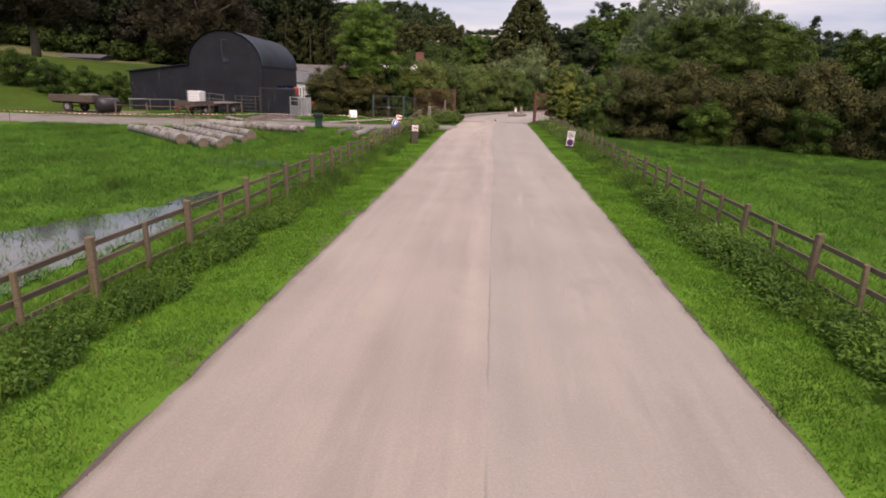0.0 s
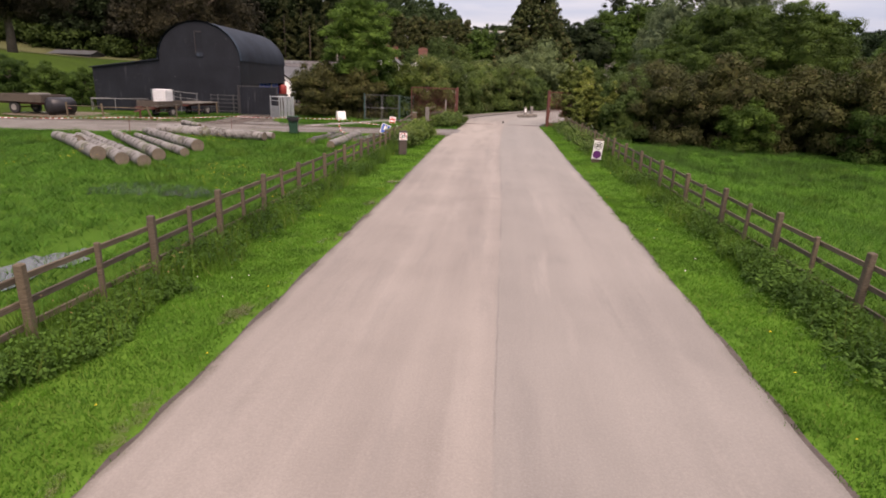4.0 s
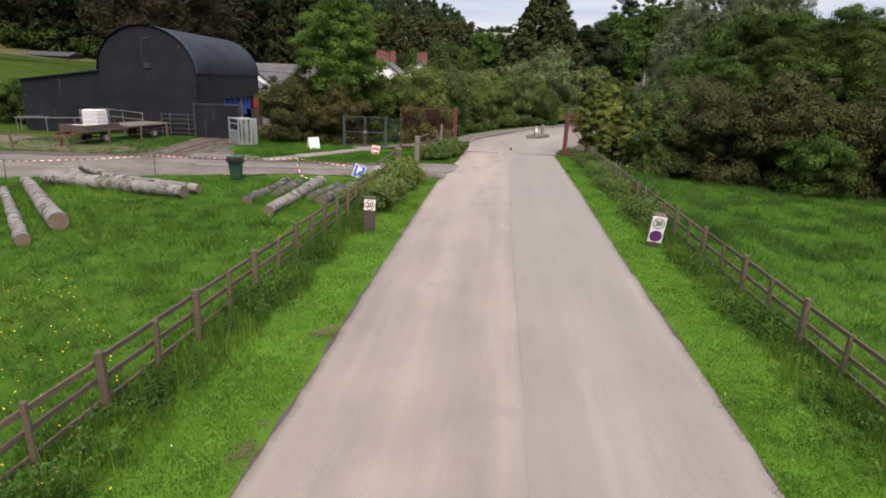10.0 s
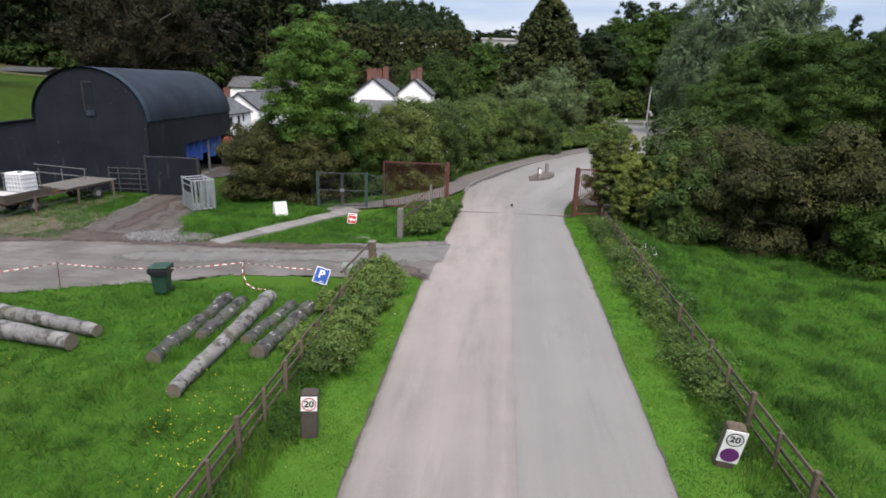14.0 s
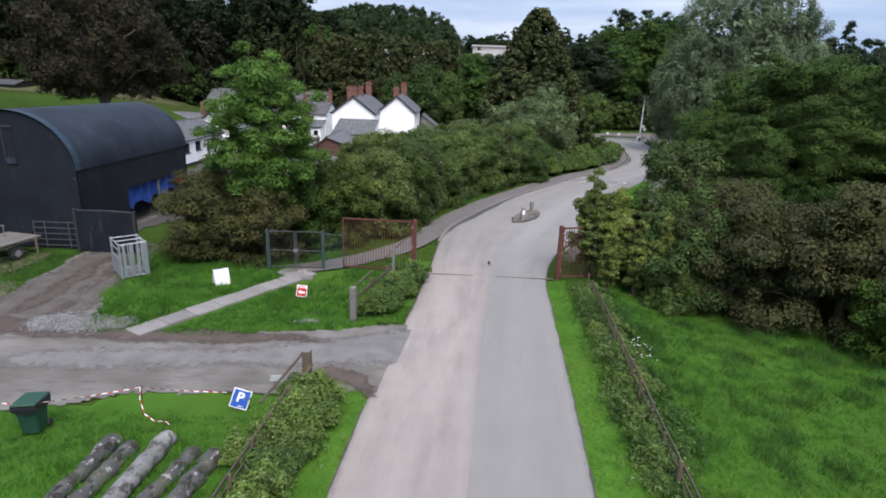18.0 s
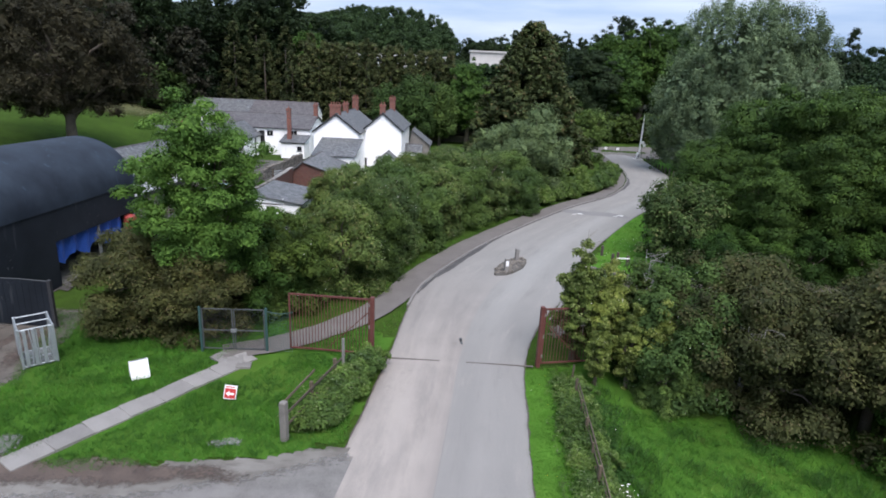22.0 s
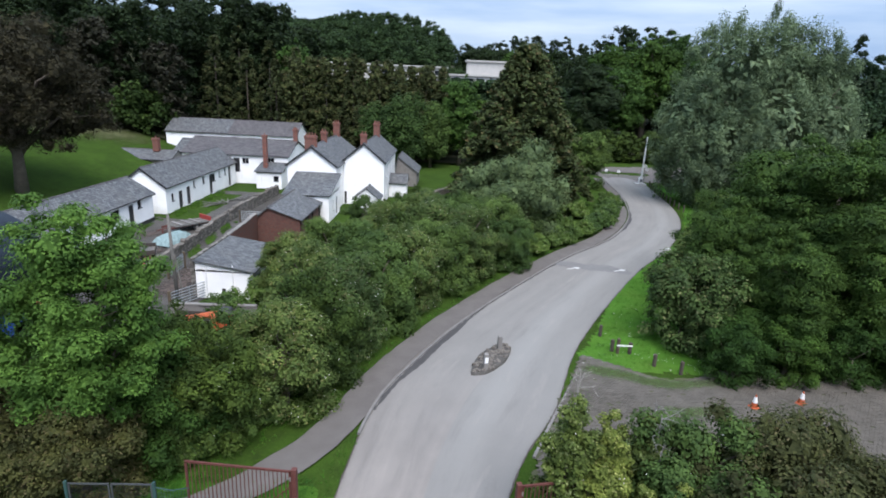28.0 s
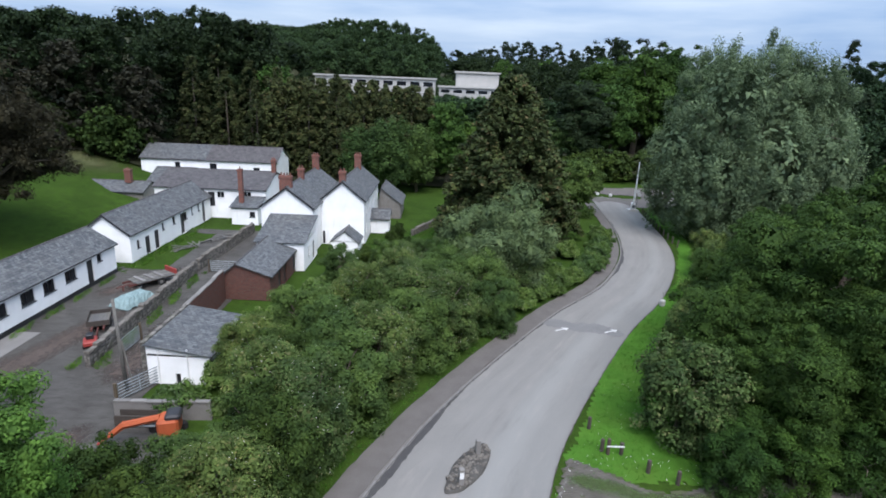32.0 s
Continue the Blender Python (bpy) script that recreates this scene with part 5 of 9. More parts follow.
def bare_tree():
    """A wide crown of fine brown twigs with few leaves."""
    rng = np.random.RandomState(26)
    ob = thing("copper_beech", "broad brownish tree with sparse young leaves in a field", "tree")
    bl = crown_blobs(rng, 7.6, 6.6, 9.6, 210, 0.9, 1.7, 0.85, -0.75, 0.5)
    stem = [(0, 0, -0.3), (0.15, 0, 3.3), (0.1, 0.2, 6.6), (0.0, 0, 9.5)]
    part("trunk", Geo().tube(stem, [0.68, 0.5, 0.4, 0.25], 10), M_BARK, ob, smooth=True)
    for b in bl[:34]:
        a, e = Vector((0.05, 0.1, 9.5 * rng.uniform(0.3, 0.95))), Vector(b[:3])
        m = a.lerp(e, 0.5) + Vector((0, 0, 0.12 * (e - a).length)) + Vector(rng.normal(size=3)) * 0.06 * (e - a).length
        part("limb", Geo().tube([a, m, e], [0.21, 0.13, 0.04], 6, False), M_BARK, ob, smooth=True)
    part("twig_mass", raw_mesh("twig_mass", blob_leaves(bl, 15000, 0.6, 0.03, rng, 0.1, -0.75, False), 3, M_COPPER), M_COPPER, ob, "fine brown twigs")
    part("crown", raw_mesh("crown", blob_leaves(bl, 14000, 0.17, 0.1, rng, 0.5), 3, M_COPPER), M_COPPER, ob)
    return ob


plant(bare_tree(), [(-41.0, 88.5, 1.08, 0), (-62.0, 80.0, 1.0, 100)])


def wood(name, label, mat, rows, seed, leaf=0.5, n=900, shape="broad"):
    """A far stand of trees as one mass. rows: x, y, height of the top above the datum, crown radius."""
    rng = np.random.RandomState(seed)
    out = []
    for x, y, top, r in rows:
        z0 = float(terrain(x, y))
        h = max(5.0, top - z0)
        bl = []
        for k in range(64):
            t = rng.uniform(0.05, 1.0) ** 0.8
            if shape == "cone":
                prof = r * (1.03 - t) ** 0.75
            else:
                prof = r * math.sqrt(max(0.02, 1 - (max(0.0, t - 0.5) / 0.52) ** 2)) * (0.72 + 0.28 * min(1, t / 0.3))
            w, q = rng.uniform(0, 6.283), prof * rng.uniform(0.55, 1.0)
            b = r * rng.uniform(0.22, 0.4) * (1.05 - 0.22 * t)
            bl.append((q * math.cos(w), q * math.sin(w), (h - b * 0.6) * t, b, 0.75))
        v = blob_leaves(bl, n, leaf, leaf * 0.6, rng, 0.6, -0.7)
        out.append(v + np.array([x, y, z0 - 0.2]))
    ob = new(name, raw_mesh(name, np.concatenate(out), 3, mat))
    return tagged(ob, label, "woodland", kind="stuff")


rw = np.random.RandomState(40)


def band(n, x0, x1, y0, y1, top, jitter, r0, r1):
    """n trees in a box; top is a height or a function of x and y."""
    rows = []
    for k in range(n):
        x = x0 + (x1 - x0) * (k + rw.uniform(0, 1)) / n
        y = rw.uniform(y0, y1)
        t = top(x, y) if callable(top) else top
        rows.append((x, y, t + rw.uniform(-jitter, jitter), rw.uniform(r0, r1)))
    return rows


def ridge(*pts):
    xs, zs = [p[0] for p in pts], [p[1] for p in pts]
    return lambda x, y: float(np.interp(x, xs, zs))


DOME = ridge((-80, 35), (-65, 38.5), (-52, 43.0), (-32, 44.8), (-17, 44.6), (-6, 42.6), (0, 38), (4, 28))
# floor sheet whose dark colour holds the shade under the trees
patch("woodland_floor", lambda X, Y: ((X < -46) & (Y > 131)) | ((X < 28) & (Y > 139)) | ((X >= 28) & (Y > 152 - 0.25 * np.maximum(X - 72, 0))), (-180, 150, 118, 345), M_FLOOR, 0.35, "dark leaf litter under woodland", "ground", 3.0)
patch("rough_grass_strip", lambda X, Y: (X < -46) & (X > -110) & (Y > 113) & (Y < 133), (-112, -40, 108, 136), M_ROUGHSOFT, 0.08, "rough brownish grass before a wood", "grass", 2.0)
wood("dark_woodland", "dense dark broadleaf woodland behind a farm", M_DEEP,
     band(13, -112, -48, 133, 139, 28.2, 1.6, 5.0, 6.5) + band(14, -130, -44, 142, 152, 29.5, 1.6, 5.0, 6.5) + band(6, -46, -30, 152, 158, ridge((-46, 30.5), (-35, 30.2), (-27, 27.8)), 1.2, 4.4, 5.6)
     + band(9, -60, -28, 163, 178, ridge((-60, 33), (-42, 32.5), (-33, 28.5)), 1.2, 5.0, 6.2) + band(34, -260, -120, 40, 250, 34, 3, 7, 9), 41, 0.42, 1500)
wood("brown_woodland", "dull brownish trees among dark woodland", M_COPPER, band(6, -90, -46, 131, 136, 22, 2.5, 4.0, 5.0), 51, 0.5, 900)
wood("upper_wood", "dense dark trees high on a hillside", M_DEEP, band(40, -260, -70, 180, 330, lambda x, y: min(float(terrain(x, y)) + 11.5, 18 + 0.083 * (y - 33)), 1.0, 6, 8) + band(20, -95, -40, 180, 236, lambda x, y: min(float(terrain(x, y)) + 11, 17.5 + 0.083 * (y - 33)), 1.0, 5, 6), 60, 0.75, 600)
wood("hedgerow_trees", "trees along a hillside field", M_HEDGEDARK, band(12, -105, -46, 130, 133, 12, 2.0, 3.4, 4.4) + band(20, -150, -100, 60, 128, 22, 2, 5, 6.5), 52, 0.45, 800)
XH = -6.5
wood("conifer_screen", "close row of dark brownish conifers behind a farm", M_CONIFER,
     band(17, -28, 3.5, 142.5, 144.5, lambda x, y: 19.1 if x < XH else 18.5, 0.3, 2.4, 3.0) + band(17, -29, 3.5, 146, 148, lambda x, y: 19.2 if x < XH else 18.6, 0.25, 2.4, 3.0), 63, 0.34, 1300, "cone")
wood("slope_trees", "mixed green trees below hilltop buildings", M_HILL,
     band(8, 3, 16, 149, 152, 16.6, 0.2, 2.8, 3.4) + band(14, -34, 34, 152, 166, 15.6, 0.7, 3.6, 4.8) + band(14, -44, 46, 172, 190, 15.8, 0.7, 4.0, 5.2) + band(14, -46, 48, 198, 214, 15.9, 0.6, 4.0, 5.0), 42, 0.36, 1200)
wood("bright_slope_trees", "brighter green trees among darker ones", M_BRIGHT, band(8, -30, 30, 160, 205, 16.2, 0.5, 3.0, 4.2) + [(28, 262, 29, 4.5), (46, 268, 30, 4.5)], 43, 0.36, 1100)
wood("dome_wood", "rounded wooded hilltop", M_HILL,
     band(20, -80, 3, 296, 306, DOME, 0.7, 4.6, 6.2) + band(18, -82, 2, 276, 290, lambda x, y: DOME(x, y) - 4.5, 1, 5, 6.5) + band(18, -84, 6, 254, 270, lambda x, y: DOME(x, y) - 9.5, 1.2, 5, 6.5)
     + band(16, -86, 8, 238, 250, lambda x, y: DOME(x, y) - 15, 1.5, 5, 6), 45, 0.42, 1300)
wood("pine_stand", "tall dark pines on the skyline", M_PINE,
     band(26, 8, 100, 338, 352, ridge((8, 34.5), (16, 35.6), (32, 39.0), (64, 40), (100, 42)), 2.2, 3.2, 5.0) + band(7, 50, 68, 196, 206, 32.4, 1.5, 3.6, 5.0), 44, 0.42, 1100)
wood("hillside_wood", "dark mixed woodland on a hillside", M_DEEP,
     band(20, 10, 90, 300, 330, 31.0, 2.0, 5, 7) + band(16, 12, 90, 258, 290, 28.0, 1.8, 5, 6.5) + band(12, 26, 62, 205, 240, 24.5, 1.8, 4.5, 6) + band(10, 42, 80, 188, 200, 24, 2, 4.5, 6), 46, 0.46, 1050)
wood("right_hill_wood", "wooded slope beyond a willow", M_HILL,
     band(26, 66, 190, 186, 250, lambda x, y: 3.2 + 0.1 * (y + 9), 1.6, 5, 7) + band(14, 62, 150, 150, 184, lambda x, y: 3.2 + 0.1 * (y + 9), 1.2, 4.5, 6) + band(14, 60, 130, 120, 146, lambda x, y: 3.0 + 0.1 * (y + 9), 1.2, 4, 5.5)
     + band(26, 90, 290, 266, 300, 33.5, 1.6, 6, 8), 47, 0.45, 1000)
wood("dark_conifers", "dark conifers rising over a far wood", M_PINE, [(191, 306, 45.6, 6.5), (203, 312, 33, 6), (214, 300, 36, 6), (80, 141, 22.0, 4.5), (87, 146, 20.5, 4.5)], 48, 0.45, 1500, "cone")
wood("car_park_hedge", "dark bushes behind a car park", M_HEDGEDARK, band(13, 26, 62, 149.5, 152.5, 6.5, 1.2, 2.6, 3.4) + band(8, 58, 78, 138, 150, 9, 1.5, 3, 4), 62, 0.4, 700)
wood("far_ridge_wood", "distant wooded ridge", M_DEEP, band(70, -380, 460, 380, 470, 30.5, 1.0, 8, 12), 49, 0.9, 600)
wood("side_wood", "trees beyond a pasture", M_OAK, band(26, 44, 100, 0, 60, 11, 2, 4, 5.5) + band(18, 64, 125, 62, 118, 11.5, 1.5, 4, 5.5), 50, 0.55, 700)

# ---- grass ----


def blades(name, pts, h0, h1, w, per, mat, seed, label, spread=0.06, lean=0.5):
    """Tufts of grass as single pointed blades."""
    rng = np.random.RandomState(seed)
    n = len(pts) * per
    c = np.repeat(pts, per, 0) + np.concatenate([rng.normal(size=(n, 2)) * spread, np.zeros((n, 1))], 1)
    a = rng.uniform(0, 6.283, n)
    side = np.stack([np.cos(a), np.sin(a), 0 * a], 1) * w * rng.uniform(0.7, 1.3, (n, 1))
    h = rng.uniform(h0, h1, n)
    tip = c + np.stack([rng.normal(size=n) * lean * h, rng.normal(size=n) * lean * h, h], 1)
    v = np.stack([c - side, c + side, tip], 1).reshape(-1, 3)
    return tagged(new(name, raw_mesh(name, v, 3, mat)), label, "grass", kind="stuff")


def scatter(n, box, keep, seed):
    rng = np.random.RandomState(seed)
    p = np.stack([rng.uniform(box[0], box[1], n), rng.uniform(box[2], box[3], n)], 1)
    p = p[keep(p[:, 0], p[:, 1])]
    return np.concatenate([p, (terrain(p[:, 0], p[:, 1]) - 0.02)[:, None]], 1)


def verge(X, Y):
    e = -0.05 + 0.05 * np.sin(3 * Y) + 0.045 * np.sin(7.3 * Y) + 0.035 * np.sin(17 * Y + 5 * X)
    left = (X < left_edge(Y) + e) & (X > fence_left(Y) - 0.1) & (Y < 33.2)
    right = (X > right_edge(Y) - e) & (X < fence_right(Y) + 0.1) & (Y < 44.2)
    return left | right


patch("verge_turf", lambda X, Y: ((X < left_edge(Y) + 0.45) & (X > fence_left(Y) - 0.3) & (Y < 33.2)) | ((X > right_edge(Y) - 0.45) & (X < fence_right(Y) + 0.3) & (Y < 44.2)) | seg(X, Y, 11.6, 53.0, 21, 70, 0.5, 2.4) | seg(X, Y, 15.0, 59.3, 21.0, 59.8, 1.5, 1.9) | seg(X, Y, 17.0, 61.5, 22.5, 68.0, 1.6, 2.2) | seg(X, Y, 21, 70, 32, 88, 2.4, 1.4) | seg(X, Y, 38, 104, 41, 122, 0.7, 1.6) | seg(X, Y, 32, 88, 38, 104, 1.2, 0.7), (-8, 44, -16, 124), M_TURF, -0.022, "short bright green verge turf", "grass", 0.25)
patch("pasture_turf", lambda X, Y: ((X < fence_left(Y) + 0.1) & (X > -30) & (Y > -14) & (Y < 33.5) & ~on_track(X, Y)) | ((X > fence_right(Y) - 0.1) & (X < 40) & (Y > -14) & (Y < 46 - 0.35 * (X - 9))) | ((X > -17) & (X < left_edge(Y)) & (Y > 36.5) & (Y < 47) & ~on_track(X, Y)), (-31, 41, -15, 47), M_PTURF, -0.03, "lush green pasture turf", "grass", 0.45)
blades("verge_grass", np.concatenate([scatter(230000, (-7, 10.5, -12, 14), verge, 1), scatter(110000, (-4, 10.5, 14, 45), verge, 61)]), 0.018, 0.055, 0.007, 4, M_VERGE, 2, "short bright green mown verge grass")
blades("pasture_grass", scatter(50000, (-26, -2, -6, 31), lambda X, Y: (X < fence_left(Y) - 0.05) & ~on_track(X, Y) & ((np.sin(X * 37.1 + Y * 91.7) > 0.8) | ~(seg(X, Y, -8.6, -2.5, -6.9, 2.2, 1.7, 1.1) | seg(X, Y, -6.9, 2.2, -6.2, 9.2, 0.4, 0.6))), 3),
       0.06, 0.2, 0.0085, 6, M_PASTURE, 4, "long green pasture grass beside a fence", 0.08, 0.95)
blades("meadow_grass", scatter(62000, (6, 36, -8, 42), lambda X, Y: (X > fence_right(Y) + 0.05) & (Y < 47 - 0.45 * X + 3), 5),
       0.07, 0.24, 0.0095, 6, M_PASTURE, 6, "long green meadow grass beside a fence", 0.08, 0.95)
blades("barnyard_grass", scatter(26000, (-26, 0.6, 35, 47.5), lambda X, Y: ~on_track(X, Y) & (X < left_edge(Y) + 0.1) & ~((X < -17.5) & (Y > 46)) & ~(seg(X, Y, -28, 38.5, -19.5, 37.5, 2.2, 1.8) & (np.sin(X * 41 + Y * 67) < 0.6)) & ~seg(X, Y, -9.2, 36.3, -4.9, 43.4, 0.55, 0.6)
       & ~seg(X, Y, -5, 42.6, 0.2, 51, 0.85, 0.85), 7), 0.06, 0.2, 0.009, 5, M_PASTURE, 8, "rough green grass round a gate", 0.07, 0.9)
blades("bend_grass", scatter(45000, (-7, 40, 46, 124), lambda X, Y: seg(X, Y, 11.6, 53.0, 21, 70, 0.5, 2.0) | seg(X, Y, 14.8, 59.2, 20.5, 59.4, 1.2, 1.7) | seg(X, Y, 17.0, 61.5, 21.5, 66.0, 1.2, 1.2) | seg(X, Y, 21, 70, 32, 88, 2.0, 1.0) | seg(X, Y, 1.0, 47, 1.7, 51, 0.4, 0.3)
       | seg(X, Y, -5, 46.5, -1.0, 53, 1.3, 0.8) | seg(X, Y, 38, 104, 41, 122, 0.7, 1.4) | seg(X, Y, -0.6, 52, 4.5, 63.8, 0.7, 0.5) | seg(X, Y, 4.5, 63.8, 15, 81, 0.5, 0.5), 9), 0.05, 0.18, 0.013, 4, M_VERGE, 10,
       "green roadside grass along a bend")
blades("lane_grass", scatter(60000, (-26, -7, 56, 104), lambda X, Y: (seg(X, Y, -16.3, 67.5, -17.4, 86.5, 0.45, 0.5) | seg(X, Y, -13.0, 72, -13.2, 86, 0.4, 0.3) | seg(X, Y, -17.9, 67, -18.6, 86, 0.3, 0.3) | seg(X, Y, -24.8, 58, -24.9, 86, 0.35, 0.3) | seg(X, Y, -24.6, 88, -24.8, 103, 0.7, 0.7)) & (np.sin(X * 3.1 + Y * 1.7) > -0.4), 33), 0.08, 0.3, 0.02, 4, M_TALLGRASS, 34, "rough grass along yard walls", 0.08, 0.5)
blades("garden_grass", scatter(26000, (-12, 24, 76, 122), lambda X, Y: seg(X, Y, -4, 88, 14, 112, 5.5, 6.0) & (X > -2.5), 11), 0.06, 0.2, 0.02, 4, M_VERGE, 12, "garden lawn grass")


def sprinkle(name, pts, size, mat, seed, label, h0=0.08, h1=0.3):
    rng = np.random.RandomState(seed)
    c = pts + np.stack([0 * pts[:, 0], 0 * pts[:, 0], rng.uniform(h0, h1, len(pts))], 1)
    n = unit(rng, len(c)) * 0.4 + np.array([0, 0, 1.0])
    n /= np.linalg.norm(n, axis=1, keepdims=True)
    return tagged(new(name, raw_mesh(name, leaf_quads(c, n, size, size * 0.8, rng), 4, mat)), label, "flowers", kind="stuff")


blades("fence_side_grass", scatter(90000, (-7, 11, -12, 44), lambda X, Y: ((np.abs(X - fence_left(Y) - 0.3) < 0.55 + 0.15 * np.sin(2.3 * Y)) & (Y < 31)) | (np.abs(X - fence_right(Y) + 0.25) < 0.5 + 0.15 * np.sin(1.9 * Y)), 21),
       0.16, 0.5, 0.007, 4, M_TALLGRASS, 22, "tall uncut grass along a fence", 0.08, 0.28)
def tussocks(n, box, keep, seed, mat=None, tall=0.42):
    """Rank dark tufts standing in a pasture."""
    rng = np.random.RandomState(seed)
    c = scatter(n, box, keep, seed)
    p = np.repeat(c, 60, 0)
    p[:, :2] += rng.normal(size=(len(p), 2)) * 0.28
    return blades("tussocks", p, 0.12, tall, 0.009, 3, mat or M_TALLGRASS, seed + 1, "dark rank tufts of grass in a pasture", 0.05, 0.45)


tussocks(46, (-24, -4, 3, 27), lambda X, Y: X < fence_left(Y) - 1.0, 71)
tussocks(40, (8, 30, 4, 36), lambda X, Y: (X > fence_right(Y) + 1.0) & (Y < 44 - 0.45 * X), 73)
tussocks(170, (9, 26, 22, 43), lambda X, Y: (X > fence_right(Y) + 0.6) & (Y < 46.5 - 0.45 * (X - 9)), 75, M_RANK, 0.5)
tussocks(70, (-13, -1, 37, 47), lambda X, Y: ~on_track(X, Y) & ~seg(X, Y, -9.2, 36.3, -4.9, 43.4, 0.8, 0.8) & ~seg(X, Y, -5, 42.6, 0.2, 51, 1.1, 1.1), 77, M_PASTURE, 0.34)
tussocks(26, (-7.2, -3.4, 24.5, 30), lambda X, Y: X < fence_left(Y) - 0.4, 79, M_PASTURE, 0.36)
tussocks(16, (-15.5, -8.5, 25.2, 28.2), lambda X, Y: (Y < 27.2 - 0.26 * (X + 14.6)) & (Y > 25.4 - 0.26 * (X + 14.6)), 81, M_PASTURE, 0.3)
clump = lambda X, Y: (np.sin(X * 0.9 + 1.7 * np.sin(0.5 * Y)) + np.sin(Y * 0.7 + X * 0.3)) > 0.9
sprinkle("buttercups", scatter(2600, (-14, -3, 10, 27), lambda X, Y: (X < fence_left(Y) - 0.1) & clump(X, Y), 13), 0.017, M_FLOWERY, 14, "yellow buttercups in long grass", 0.15, 0.32)
sprinkle("daisies", scatter(900, (-5, 9, -8, 44), lambda X, Y: verge(X, Y) & clump(X * 2, Y), 15), 0.015, M_FLOWERW, 16, "white daisies in a mown verge", 0.04, 0.1)
sprinkle("daisies", scatter(420, (12, 22, 56, 68), lambda X, Y: seg(X, Y, 12.4, 55.5, 20.5, 69, 0.5, 1.6) | seg(X, Y, 14.6, 59.0, 20.0, 59.0, 1.0, 1.4), 115), 0.026, M_FLOWERW, 116, "white daisies on a bend verge", 0.06, 0.14)
sprinkle("dandelions", scatter(500, (-5, 9, -8, 44), lambda X, Y: verge(X, Y) & ~clump(X * 2, Y), 17), 0.015, M_FLOWERY, 18, "yellow dandelions in a mown verge", 0.04, 0.1)


def weeds(name, label, mat, line, y0, y1, seed, n, off, leaf=0.07, tall=0.42, wide=0.22, even=False):
    """A ragged strip of leafy stems along a fence, thicker in clumps."""
    rng = np.random.RandomState(seed)
    n *= 9
    y = rng.uniform(y0, y1, n)
    keep = (np.sin(y * 1.9 + seed) + np.sin(y * 0.83) + rng.normal(size=n) * 0.8) > (-1.5 if even else -0.5)
    y = y[keep]
    n = len(y)
    u = rng.uniform(-1, 1, n) if even else rng.normal(size=n)
    u = u + 0.3 * np.sin(y * 2.7 + seed) * (1 if even else 0)
    x = line(y) + off + u * wide
    h = tall * rng.uniform(0.35, 1.1, n) * (0.75 + 0.25 * np.sin(y * 1.3))
    if even:
        # tallest beside the rails, tailing off towards the mown grass
        h = h * np.clip(1.15 - 0.5 * np.abs(u) ** 1.5, 0.35, 1.1)
    per = 13
    t = rng.uniform(0.08, 1, (n, per))
    a = rng.uniform(0, 6.283, (n, per))
    q = leaf * rng.uniform(0.3, 1.5, (n, per))
    tilt = rng.normal(size=(n, 2)) * 0.22
    c = np.stack([x[:, None] + q * np.cos(a) + tilt[:, :1] * t * h[:, None], y[:, None] + q * np.sin(a) + tilt[:, 1:] * t * h[:, None], terrain(x, y)[:, None] + t * h[:, None]], -1).reshape(-1, 3)
    out = np.stack([np.cos(a), np.sin(a), 0 * a], -1).reshape(-1, 3)
    nrm = unit(rng, len(c)) * 0.45 + np.array([0, 0, 0.9]) + 0.3 * out
    nrm /= np.linalg.norm(nrm, axis=1, keepdims=True)
    v = leaf_quads(c, nrm, leaf * 0.62, leaf * 0.3, rng, out + 0.3 * unit(rng, len(c)))
    return tagged(new(name, raw_mesh(name, v, 4, mat)), label, "weeds", kind="stuff")


weeds("fence_weeds", "tall dark nettles along a wooden fence", M_WEED, fence_left, -11, 5, 50, 330, 0.5, 0.048, 0.42, 0.42, True)
weeds("fence_weeds", "scattered docks and nettles along a wooden fence", M_WEED, fence_left, 4.5, 29, 59, 230, 0.3, 0.06, 0.5, 0.3)
weeds("fence_weeds", "tall dark nettles along a wooden fence", M_WEED, fence_right, -11, 8, 51, 380, -0.45, 0.05, 0.5, 0.42, True)
weeds("fence_weeds", "scattered docks and nettles along a wooden fence", M_WEED, fence_right, 7.5, 43, 64, 320, -0.32, 0.06, 0.48, 0.28)
weeds("fence_brambles", "arching brambles smothering a fence end", M_BRAMBLE, fence_left, 25.0, 32.6, 52, 170, 0.45, 0.07, 1.1, 0.45)
weeds("fence_brambles", "arching brambles smothering a fence", M_BRAMBLE, fence_right, 24, 43.5, 53, 380, -0.22, 0.07, 0.85, 0.36)
rv = random.Random(12)
for y in np.arange(25.3, 32.4, 0.8):
    put(low, float(fence_left(y)) + 0.62 + rv.uniform(-0.2, 0.2), float(y), rv.uniform(0.34, 0.46) + 0.022 * (float(y) - 25), rv.uniform(0, 360), label="bramble bush smothering the end of a wooden fence")
for y in (26.2, 29.2):
    put(low, float(fence_left(y)) - 0.45, y, rv.uniform(0.32, 0.4), rv.uniform(0, 360), label="bramble bush smothering the end of a wooden fence")
for y in np.arange(24.6, 43.4, 1.0):
    put(low, float(fence_right(y)) - 0.32 + rv.uniform(-0.12, 0.2), float(y), rv.uniform(0.22, 0.36), rv.uniform(0, 360), label="low bramble bush growing through a wooden fence")
for y in np.arange(33.5, 43.6, 0.85):
    put(low, float(fence_right(y)) + 0.3 + rv.uniform(-0.15, 0.2), float(y), rv.uniform(0.26, 0.38), rv.uniform(0, 360), label="low bramble bush growing through a wooden fence")
